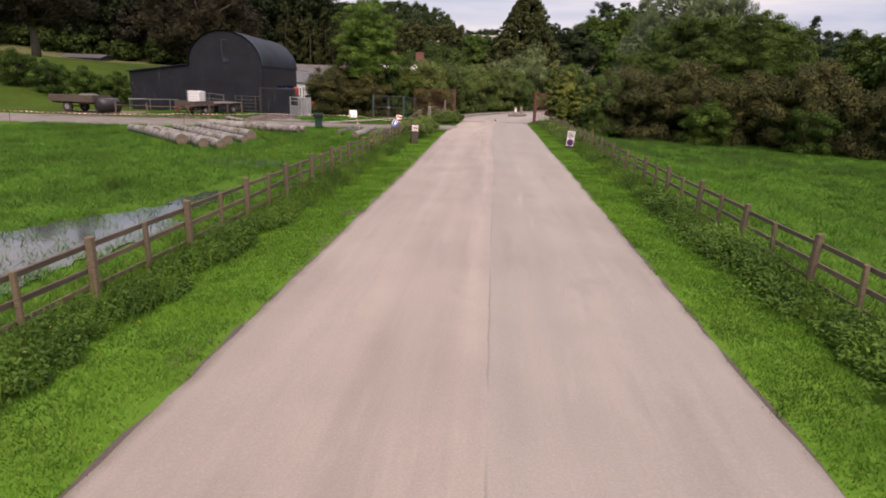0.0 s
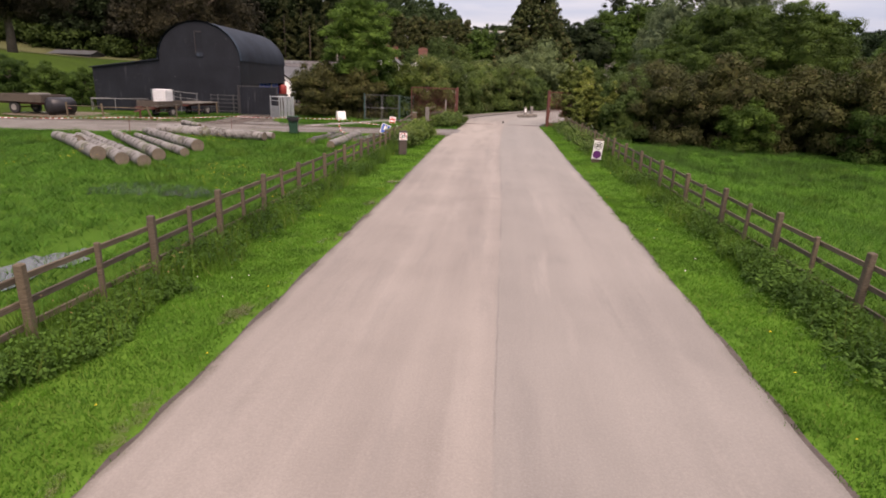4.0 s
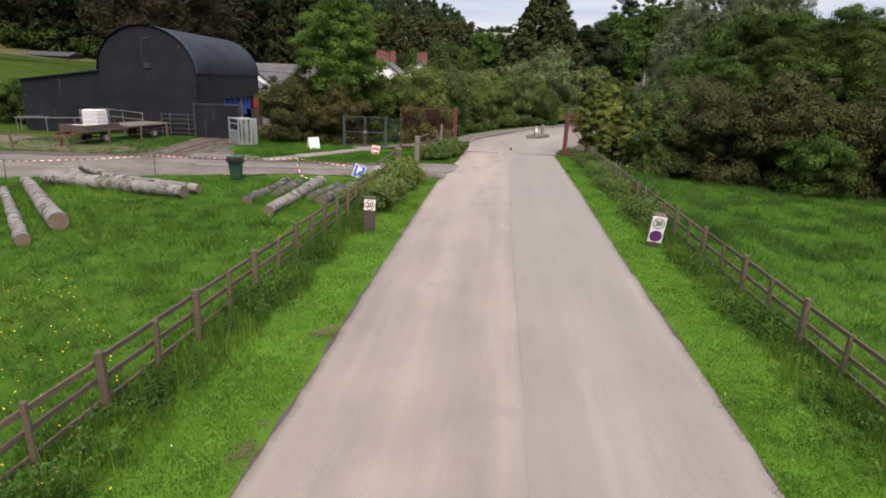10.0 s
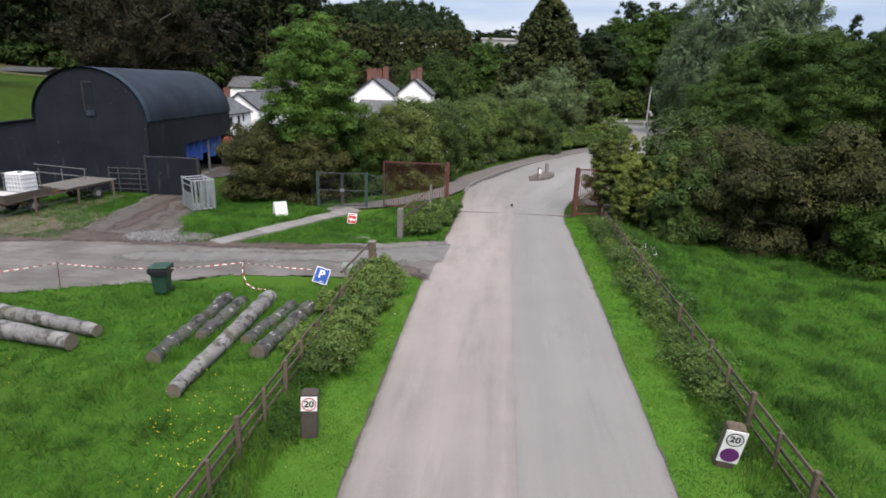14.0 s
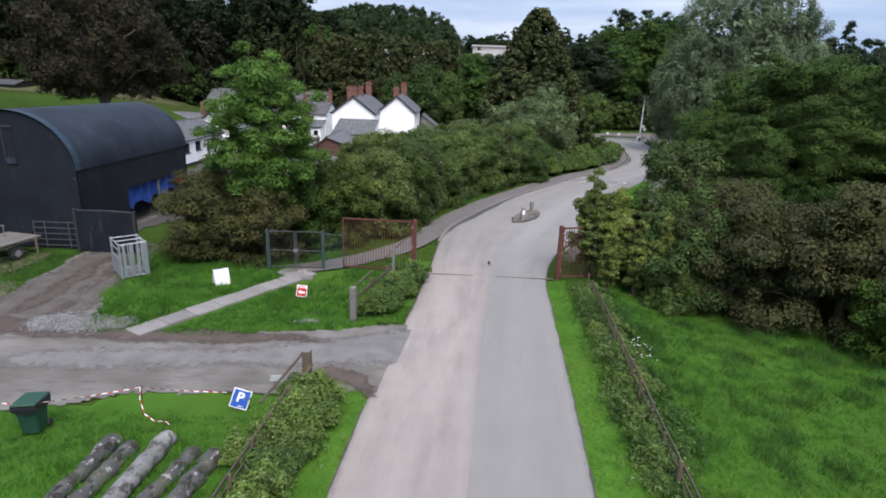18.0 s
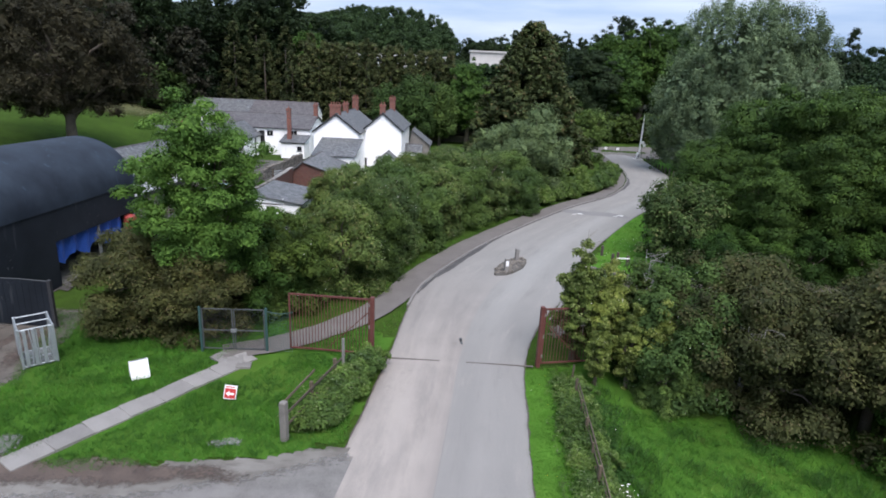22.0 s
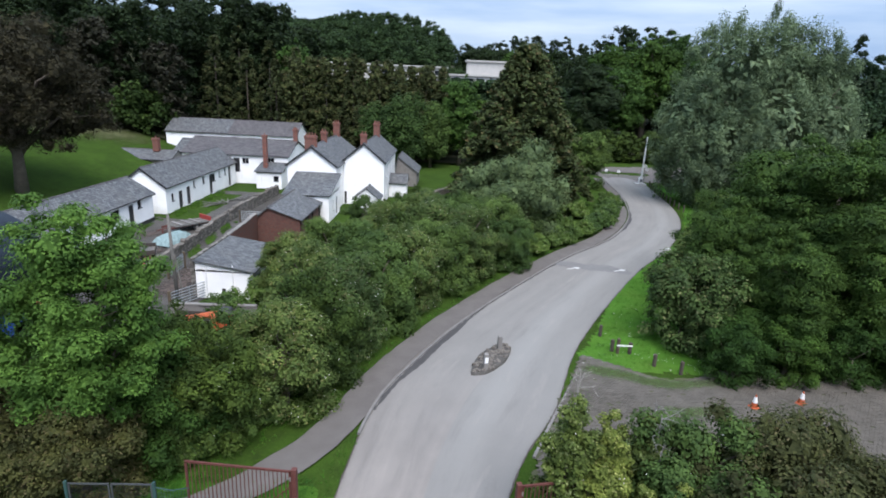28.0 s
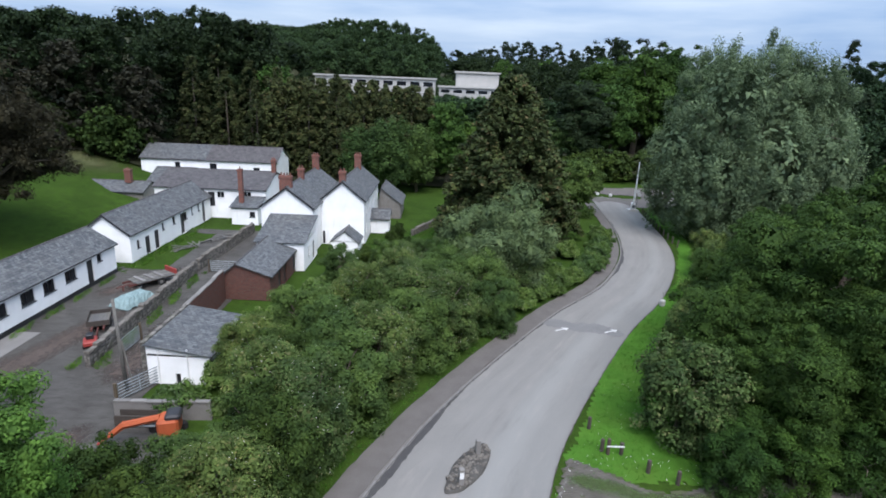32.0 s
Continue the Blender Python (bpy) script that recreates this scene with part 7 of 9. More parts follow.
for k, (a, b, c, d, rr) in enumerate([(-15.2, 20.6, -17.9, 23.2, 0.3), (-12.4, 17.4, -16.8, 22.2, 0.3), (-11.0, 16.5, -17.0, 23.4, 0.27), (-10.1, 16.2, -17.6, 24.8, 0.25),
                                       (-10.4, 17.8, -16.4, 25.3, 0.27), (-10.1, 19.2, -15.3, 25.2, 0.2), (-10.3, 20.8, -15.5, 26.6, 0.3)]):
    log("long pale weathered log lying on grass", a, b, c, d, rr * 0.86, 60 + k, "felled logs")
log("thick grey weathered log lying along a track", -15.05, 27.15, -9.05, 25.65, 0.29, 70, "stacked logs")
log("grey weathered log lying behind another", -14.65, 28.1, -8.85, 26.5, 0.25, 71, "stacked logs")
log("short grey log resting on two others", -14.15, 27.95, -12.75, 26.75, 0.15, 72, "stacked logs", 0.46)
for k, (a, b, c, d, rr) in enumerate([(-6.62, 25.2, -6.4, 29.6, 0.22), (-5.98, 26.6, -5.8, 29.4, 0.22), (-5.3, 23.6, -5.0, 29.7, 0.205), (-4.65, 26.5, -4.1, 29.3, 0.2), (-4.05, 25.7, -3.5, 29.2, 0.235)]):
    log("mossy grey log lying in long grass beside a fence", a, b, c, d, rr, 80 + k, "logs beside the fence", -0.03 if k == 2 else -0.14, M_LOG if k == 2 else M_LOGMOSS, 0.3 if k == 2 else 0.12, 0.03 if k == 2 else 0.15)

# ---- buildings ----


def wall_geo(length, h, holes, thick, place):
    """A wall with rectangular holes (u0, u1, z0, z1) right through it. place(u, d, z) sets a point at depth d."""
    us = sorted({0.0, length, *(v for o in holes for v in o[:2])})
    zs = sorted({0.0, h, *(v for o in holes for v in o[2:])})
    g = Geo()
    hole = lambda u, z: any(o[0] < u < o[1] and o[2] < z < o[3] for o in holes)
    for a, b in zip(us, us[1:]):
        for c, e in zip(zs, zs[1:]):
            if not hole((a + b) / 2, (c + e) / 2):
                for d in (0, thick):
                    q = [place(a, d, c), place(b, d, c), place(b, d, e), place(a, d, e)]
                    g.face(*(q if d == 0 else q[::-1]))
    for u0, u1, z0, z1 in holes:
        for p, q in (((u0, z0), (u0, z1)), ((u0, z1), (u1, z1)), ((u1, z1), (u1, z0)), ((u1, z0), (u0, z0))):
            g.face(place(p[0], 0, p[1]), place(q[0], 0, q[1]), place(q[0], thick, q[1]), place(p[0], thick, p[1]))
    for p, q in (((0, 0), (length, 0)), ((length, 0), (length, h)), ((length, h), (0, h)), ((0, h), (0, 0))):
        g.face(place(p[0], 0, p[1]), place(p[0], thick, p[1]), place(q[0], thick, q[1]), place(q[0], 0, q[1]))
    return g


def opening(parent, place, u0, u1, z0, z1, kind):
    """A window or door set back in its hole."""
    def bar(a, b, c, e, d0, d1):
        g = Geo()
        p = [place(u, d, z) for z in (c, e) for u, d in ((a, d0), (b, d0), (b, d1), (a, d1))]
        k = len(g.v)
        g.v += p
        g.f += [(3, 2, 1, 0), (4, 5, 6, 7), (0, 1, 5, 4), (1, 2, 6, 5), (2, 3, 7, 6), (3, 0, 4, 7)]
        return g
    if kind == "door":
        d = part("door", bar(u0, u1, z0, z1, 0.1, 0.16), M_TRIM, parent, "dark painted door")
        n = 4
        for k in range(n):
            a = u0 + (u1 - u0) * k / n
            part("plank", bar(a + 0.015, a + (u1 - u0) / n - 0.015, z0 + 0.03, z1 - 0.03, 0.085, 0.1), M_TRIM, d)
        return
    mat = M_TRIM if kind == "dark" else M_FRAME
    w = part("window", bar(u0, u1, z0, z1, 0.15, 0.17), M_GLASS, parent, "dark glazed window")
    t = 0.05
    for a, b, c, e in ((u0, u1, z1 - t, z1), (u0, u1, z0, z0 + t), (u0, u0 + t, z0 + t, z1 - t), (u1 - t, u1, z0 + t, z1 - t), ((u0 + u1) / 2 - 0.02, (u0 + u1) / 2 + 0.02, z0 + t, z1 - t)):
        part("frame", bar(a, b, c, e, 0.1, 0.15), mat, w)
    part("sill", bar(u0 - 0.06, u1 + 0.06, z0 - 0.08, z0, -0.05, 0.12), M_SLATE if kind == "dark" else M_FRAME, w)


def slab_roof(name, a, b, c, d, thick, mat, parent, label=""):
    """One roof plane through four corners, with thickness and a row of lapped courses along its lower edge."""
    a, b, c, d = (Vector(p) for p in (a, b, c, d))
    n = (b - a).cross(d - a).normalized()
    if n.z < 0:
        n = -n
    g = Geo()
    lo, hi = [a, b, c, d], [p + n * thick for p in (a, b, c, d)]
    g.face(*hi)
    g.face(*lo[::-1])
    for i in range(4):
        g.face(lo[i], lo[(i + 1) % 4], hi[(i + 1) % 4], hi[i])
    return part(name, g, mat, parent, label)


def building(name, label, x0, x1, y0, y1, eave, ridge, axis="y", holes=(), wall_mat=None, roof_mat=None, ridge_at=0.5, over=0.2, z=0.0, verge_trim=True, cat="building", roofed=True):
    """Gabled building; the ridge runs along x or y. holes: (side, u0, u1, z0, z1, kind)."""
    wm, rm = wall_mat or M_WHITE, roof_mat or M_SLATE
    o = thing(name, label, cat, x0, y0, z)
    W, L = x1 - x0, y1 - y0
    T = 0.3
    sides = {"S": (W, lambda u, d, zz: (u, d, zz)), "N": (W, lambda u, d, zz: (u, L - d, zz)),
             "W": (L - 2 * T, lambda u, d, zz: (d, T + u, zz)), "E": (L - 2 * T, lambda u, d, zz: (W - d, T + u, zz))}
    for s, (length, pl) in sides.items():
        mine = [h for h in holes if h[0] == s]
        g = wall_geo(length, eave, [h[1:5] for h in mine], T, pl)
        if (axis == "y") == (s in "SN"):
            top = length * ridge_at
            off = 0 if s in "SN" else 0
            for d in (0, T):
                g.face(pl(0, d, eave), pl(length, d, eave), pl(top, d, ridge))
            g.face(pl(0, 0, eave), pl(0, T, eave), pl(top, T, ridge), pl(top, 0, ridge))
            g.face(pl(length, 0, eave), pl(length, T, eave), pl(top, T, ridge), pl(top, 0, ridge))
        w = part("wall", g, wm, o)
        for h in mine:
            opening(o, pl, *h[1:])
    v = over
    if not roofed:
        return o
    if axis == "y":
        m = W * ridge_at
        sl, sr = (ridge - eave) / m, (ridge - eave) / (W - m)
        slab_roof("roof", (-v, -v, eave - v * sl), (m, -v, ridge), (m, L + v, ridge), (-v, L + v, eave - v * sl), 0.09, rm, o)
        slab_roof("roof", (m, -v, ridge), (W + v, -v, eave - v * sr), (W + v, L + v, eave - v * sr), (m, L + v, ridge), 0.09, rm, o)
        part("ridge_tiles", Geo().tube([(m, -v, ridge + 0.08), (m, L + v, ridge + 0.08)], 0.09, 8), M_SLATE_BROWN, o)
        if verge_trim:
            for ys in (-v - 0.03, L + v):
                for xa, za, xb, zb in ((-v, eave - v * sl, m, ridge), (m, ridge, W + v, eave - v * sr)):
                    g = Geo()
                    g.face((xa, ys, za - 0.14), (xb, ys, zb - 0.14), (xb, ys, zb + 0.1), (xa, ys, za + 0.1))
                    g.face((xa, ys + 0.03, za - 0.14), (xb, ys + 0.03, zb - 0.14), (xb, ys + 0.03, zb + 0.1), (xa, ys + 0.03, za + 0.1))
                    g.face((xa, ys, za - 0.14), (xb, ys, zb - 0.14), (xb, ys + 0.03, zb - 0.14), (xa, ys + 0.03, za - 0.14))
                    part("barge_board", g, M_TRIM, o, "black barge board")
        for xs, ze in ((-v - 0.02, eave - v * sl), (W + v + 0.02, eave - v * sr)):
            part("gutter", Geo().tube([(xs, -v, ze), (xs, L + v, ze)], 0.06, 6), M_TRIM, o, "black gutter")
    else:
        m = L * ridge_at
        sl, sr = (ridge - eave) / m, (ridge - eave) / (L - m)
        slab_roof("roof", (-v, -v, eave - v * sl), (W + v, -v, eave - v * sl), (W + v, m, ridge), (-v, m, ridge), 0.09, rm, o)
        slab_roof("roof", (-v, m, ridge), (W + v, m, ridge), (W + v, L + v, eave - v * sr), (-v, L + v, eave - v * sr), 0.09, rm, o)
        part("ridge_tiles", Geo().tube([(-v, m, ridge + 0.08), (W + v, m, ridge + 0.08)], 0.09, 8), M_SLATE_BROWN, o)
        part("gutter", Geo().tube([(-v, -v - 0.02, eave - v * sl), (W + v, -v - 0.02, eave - v * sl)], 0.06, 6), M_TRIM, o, "black gutter")
    return o


def chimney(parent, x, y, z0, z1, w=0.75, d=0.55, pots=3):
    c = part("chimney", Geo().box(x - w / 2, x + w / 2, y - d / 2, y + d / 2, z0, z1 - 0.3).box(x - w / 2 - 0.06, x + w / 2 + 0.06, y - d / 2 - 0.06, y + d / 2 + 0.06, z1 - 0.3, z1), M_CHIMNEY, parent, "red brick chimney")
    for k in range(pots):
        px = x + (k - (pots - 1) / 2) * w / max(pots, 1)
        part("chimney_pot", Geo().tube([(px, y, z1), (px, y, z1 + 0.3), (px, y, z1 + 0.32)], [0.1, 0.085, 0.1], 8), M_CHIMNEY, c)
    return c


# long low range nearest the barn
low_range = building("cattle_shed", "long low white rendered shed with dark windows and slate roof", -30.4, -25.4, 56.5, 85.9, 2.9, 4.4, "y",
         [("E", 26.2, 26.9, 1.9, 2.65, "dark"), ("E", 24.6, 25.5, 0.1, 2.5, "door"), ("E", 21.6, 23.1, 1.5, 2.5, "dark"), ("E", 18.9, 20.3, 1.45, 2.5, "dark"),
          ("E", 16.4, 17.9, 1.45, 2.5, "dark"), ("E", 13.6, 15.0, 1.45, 2.5, "dark"), ("E", 10.4, 11.8, 1.45, 2.5, "dark"), ("E", 6.5, 8.0, 1.45, 2.5, "dark"), ("E", 3.0, 4.4, 1.45, 2.5, "dark")])
part("plinth", Geo().box(5.0, 5.03, 0.0, 29.4, 0.0, 0.4), M_TRIM, low_range, "black painted plinth")
building("stable_range", "white rendered stable range with dark doors and slate roof", -30.4, -25.4, 88.7, 109.0, 3.05, 4.95, "y",
         [("E", 0.9, 1.5, 1.2, 2.05, "dark"), ("E", 2.6, 3.6, 0.05, 2.0, "door"), ("E", 4.6, 5.6, 0.05, 2.15, "door"), ("E", 6.4, 6.9, 1.75, 2.6, "dark"), ("E", 9.0, 9.6, 1.8, 2.65, "dark"),
          ("E", 11.0, 12.0, 0.05, 2.6, "door"), ("E", 12.0, 12.8, 1.6, 2.5, "dark"), ("E", 14.1, 14.5, 1.8, 2.7, "dark"), ("E", 16.0, 16.5, 1.8, 2.8, "dark"), ("E", 17.3, 18.2, 0.05, 2.7, "door"),
          ("S", 1.8, 2.6, 0.9, 2.2, "dark")])
mid = building("farm_cottage", "white rendered farm range with slate roof and tall chimney", -33.0, -17.8, 109.2, 119.0, 4.1, 5.8, "x",
         [("S", 7.3, 8.2, 1.6, 3.6, "door"), ("S", 8.5, 9.5, 2.8, 3.65, "win"), ("S", 12.1, 13.2, 2.7, 3.8, "win")], roof_mat=M_SLATE_BROWN)
chimney(mid, 15.0, 4.9, 5.4, 7.6, 0.6, 0.6, 2)
lean = building("wash_house", "small white lean-to with slate roof in a yard", -21.4, -17.9, 105.9, 109.15, 2.15, 2.25, "x",
         [("S", 2.4, 3.1, 1.1, 1.8, "dark")], ridge_at=0.5, verge_trim=False, roofed=False)
for xx in (0.0, 3.2):
    g = Geo()
    for d in (0, 0.3):
        g.face((xx + d, 0, 2.15), (xx + d, 3.25, 2.15), (xx + d, 3.25, 3.1), (xx + d, 0, 2.3))
    part("gable_wall", g, M_WHITE, lean)
slab_roof("roof", (-0.2, -0.25, 2.3), (3.7, -0.25, 2.3), (3.7, 3.25, 3.15), (-0.2, 3.25, 3.15), 0.09, M_SLATE, lean)
chimney(lean, 1.0, 1.3, 2.2, 7.2, 0.55, 0.55, 1)
far_barn = building("long_barn", "long white barn with slate roof before dark trees", -45.0, -22.0, 129.0, 136.5, 4.95, 6.95, "x",
         [("S", 5.7, 6.6, 3.3, 4.4, "dark"), ("S", 11.6, 12.8, 3.2, 4.4, "dark"), ("S", 19.0, 20.1, 2.8, 3.95, "dark")], roof_mat=M_SLATE_BROWN)
slab_roof("roof_patch", (-0.2, -0.2, 4.95), (11.0, -0.2, 4.95), (11.0, 3.75, 7.05), (-0.2, 3.75, 7.05), 0.03, M_SLATE, far_barn, "paler grey re-slated half").location = (0, 0, 0.035)
building("implement_shed", "low grey-roofed shed before a long barn", -39.5, -33.4, 120.0, 127.5, 2.6, 4.3, "x")
brick_shed = building("privy", "small slate-roofed outbuilding with a brick chimney", -46.0, -37.5, 114.5, 119.5, 1.6, 2.7, "x", wall_mat=M_STONE, z=0.4)
chimney(brick_shed, 5.6, 2.0, 2.6, 4.6, 0.9, 0.7, 1)

# the farmhouse: two gabled ranges side by side
house = building("farmhouse", "two-storey white farmhouse range with slate roof and brick chimneys", -13.7, -7.95, 94.4, 109.8, 5.3, 7.45, "y",
         [("E", 0.35, 0.95, 0.05, 2.0, "door"), ("S", 4.6, 5.2, 3.4, 4.3, "win")])
chimney(house, 2.6, 1.0, 6.9, 8.6, 1.35, 0.6, 4)
chimney(house, 2.9, 6.6, 7.0, 8.6, 0.7, 0.6, 2)
chimney(house, 2.9, 14.6, 7.0, 9.2, 0.85, 0.6, 3)
wing = building("farmhouse_wing", "two-storey white farmhouse wing with slate roof and brick chimneys", -7.93, -2.85, 98.6, 112.4, 5.5, 7.6, "y",
         [("E", 1.4, 2.3, 0.9, 2.3, "win"), ("E", 1.4, 2.3, 3.3, 4.6, "win"), ("E", 4.6, 5.5, 3.3, 4.6, "win"), ("E", 8.0, 8.9, 3.3, 4.6, "win"), ("E", 11.0, 11.9, 3.3, 4.6, "win"),
          ("E", 8.0, 8.9, 0.9, 2.3, "win"), ("S", 0.12, 0.42, 0.05, 1.6, "door")])
chimney(wing, 2.4, 0.9, 7.2, 8.7, 0.75, 0.55, 2)
chimney(wing, 2.6, 11.6, 7.2, 9.3, 0.85, 0.6, 3)
annex = building("scullery", "white single-storey scullery with a slate catslide roof", -12.4, -7.55, 88.3, 94.3, 2.85, 2.95, "x",
         [("E", 1.6, 2.3, 0.9, 2.1, "win"), ("E", 3.6, 4.5, 0.05, 2.1, "door")], verge_trim=False, roofed=False)
slab_roof("roof", (-0.2, -0.25, 2.95), (5.05, -0.25, 2.95), (5.05, 6.0, 4.45), (-0.2, 6.0, 4.45), 0.09, M_SLATE, annex)
g = Geo()
for xx in (4.55, 4.85):
    g.face((xx, 0, 2.8), (xx, 6, 2.8), (xx, 6, 4.45), (xx, 0, 2.95))
part("gable_wall", g, M_WHITE, annex)
building("garden_store", "tiny white gabled garden store", -5.75, -2.8, 93.4, 96.2, 1.8, 2.95, "y", [("S", 1.2, 1.5, 1.5, 1.9, "dark")], verge_trim=False, over=0.12)
porch = building("porch", "small slate-roofed porch on a farmhouse", -2.83, -0.5, 104.4, 107.0, 2.0, 2.9, "x", [("E", 0.6, 1.4, 0.05, 1.9, "door")], verge_trim=False)
building("garden_wing", "lower slate-roofed range behind a farmhouse", -2.8, 0.4, 112.8, 119.5, 2.2, 4.3, "y", verge_trim=False, ridge_at=0.12, wall_mat=M_STONE)

# outhouse and brick range along the lane
out = building("outhouse", "small white outhouse with a mono-pitch slate roof", -11.95, -7.95, 65.5, 71.8, 2.0, 2.1, "y", [("E", 3.8, 4.8, 0.05, 1.8, "door"), ("S", 1.75, 2.05, 0.0, 0.75, "door")], verge_trim=False, ridge_at=0.05, roofed=False)
slab_roof("roof", (-0.1, -0.2, 2.72), (4.2, -0.2, 2.05), (4.2, 6.4, 2.05), (-0.1, 6.4, 2.72), 0.09, M_SLATE, out)
for yy in (0.0, 6.0):
    g = Geo()
    for d in (0, 0.3):
        g.face((0, yy + d, 1.95), (4, yy + d, 1.95), (4, yy + d, 2.05), (0, yy + d, 2.68))
    part("gable_wall", g, M_WHITE, out)
part("parapet", Geo().box(-0.3, -0.02, -0.1, 6.5, 0.0, 2.9, ch=0.03), M_RUBBLEWALL, out, "grey rubble parapet wall")
for xx in (0.75, 2.6):
    part("pipe", Geo().tube([(xx, -0.06, 0), (xx, -0.06, 2.5)], 0.035, 6), M_FRAME, out)


def brick_wall(label, x0, y0, x1, y1, h, t=0.24, cap=M_STONE, mat=None, name="garden_wall"):
    L = math.hypot(x1 - x0, y1 - y0)
    o = thing(name, label, "wall", x0, y0, 0, math.degrees(math.atan2(y1 - y0, x1 - x0)))
    part("wall_body", Geo().box(0, L, -t / 2, t / 2, -0.1, h), mat or M_BRICK, o)
    n = max(1, int(L / 0.9))
    stone = Geo().box(0.008, L / n - 0.008, -t / 2 - 0.05, t / 2 + 0.05, h, h + 0.09, ch=0.02).mesh("coping_stone", cap)
    rng = random.Random(int(L * 100))
    for k in range(n):
        c = part("coping_stone", stone, None, o)
        c.matrix_basis = pose(L * k / n, rng.uniform(-0.01, 0.01), rng.uniform(-0.015, 0.015), rng.uniform(-1.5, 1.5), 0, rng.uniform(-1, 1))
    return o


brick_wall("tall dark red brick wall along a lane", -12.2, 71.9, -12.6, 79.9, 2.7)
bs = building("brick_shed", "dark red brick shed with slate roof", -12.6, -8.5, 80.0, 89.0, 2.3, 3.3, "y", [("E", 2.2, 3.0, 0.1, 2.1, "door"), ("E", 4.0, 4.8, 0.1, 2.1, "door"), ("E", 7.2, 8.0, 0.1, 2.1, "door")],
              wall_mat=M_BRICK, ridge_at=0.28, verge_trim=False)


def yard_wall(x0, y0, x1, y1, h, label):
    """A coursed rubble wall whose face stones stand proud."""
    L = math.hypot(x1 - x0, y1 - y0)
    o = thing("stone_wall", label, "wall", x0, y0, 0, math.degrees(math.atan2(y1 - y0, x1 - x0)))
    part("wall_core", Geo().box(0, L, -0.17, 0.17, -0.1, h), M_RUBBLEWALL, o)
    rng = random.Random(8)
    stone = [Geo().box(0, 0.5, -0.2, 0.2, 0, 0.16, pose(0, 0, 0, 0, 0, rng.uniform(-2, 2)), ch=0.03).mesh("coping_stone", M_RUBBLE) for _ in range(3)]
    for k in range(int(L / 0.52)):
        c = part("coping_stone", stone[k % 3], None, o)
        c.matrix_basis = pose(k * 0.52, rng.uniform(-0.02, 0.02), h + rng.uniform(-0.08, 0.0), rng.uniform(-9, 9), rng.uniform(-7, 7), rng.uniform(-9, 9)) @ Matrix.Diagonal((1, rng.uniform(0.75, 1.15), rng.uniform(0.6, 1.7), 1))
    return o


yard_wall(-16.9, 67.2, -18.0, 86.8, 1.05, "grey rubble stone wall dividing a farmyard")
yard_wall(-18.0, 87.2, -17.4, 102.4, 1.15, "grey rubble stone wall beside a lane")
brick_wall("pale concrete yard wall", -11.9, 61.6, -6.5, 61.9, 1.1, 0.2, M_SLAB, M_SLAB, "yard_wall")


def field_gate(label, x, y, rz, w, h, mat):
    o = thing("field_gate", label, "gate", x, y, 0, rz, "field gates")
    for k in range(6):
        z = 0.2 + (h - 0.2) * k / 5
        part("rail", Geo().tube([(0, 0, z), (w, 0, z)], 0.028, 6), mat, o)
    for u in (0, w / 2, w):
        part("upright", Geo().tube([(u, 0.03, 0.12), (u, 0.03, h)], 0.03, 6), mat, o)
    for u in (-0.14, w + 0.14):
        part("post", Geo().box(u - 0.08, u + 0.08, -0.08, 0.08, -0.2, h + 0.15, ch=0.015), M_FENCE, o)
    return o


field_gate("galvanised field gate between a pole and an outhouse", -12.6, 63.2, 62, 2.8, 1.2, M_GALV)
field_gate("galvanised field gate across a lane", -16.6, 86.9, 0, 3.6, 1.2, M_GALV)
field_gate("small steel gate standing against a wall", -15.6, 69.0, 90, 2.4, 1.2, M_GALV)

apron = thing("concrete_apron", "pale worn concrete slab before a cattle shed", "slab")
apron["kind"] = "structure"
for k in range(4):
    part("slab", Geo().box(-25.3, -23.35, 58.2 + 3.45 * k, 61.62 + 3.45 * k, -0.05, 0.035, ch=0.01), M_SLAB, apron)
pole = thing("telegraph_pole", "leaning dark wooden telegraph pole beside a yard", "pole", -12.9, 64.6)
part("shaft", Geo().tube([(0, 0, -0.3), (-0.06, 0, 3), (-0.16, 0, 6.1)], [0.13, 0.115, 0.09], 10), M_DECK, pole, smooth=True)
part("stay", Geo().tube([(0.45, 0.0, 0.0), (0.06, 0, 3.4)], 0.05, 7), M_DECK, pole)

# ---- the barn ----


def arch(width, eave, rise, n=18):
    """Points of the barn's rounded roof from its right eave to its left."""
    return [(width / 2 + width / 2 * math.cos(math.pi * k / n), eave + rise * math.sin(math.pi * k / n)) for k in range(n + 1)]


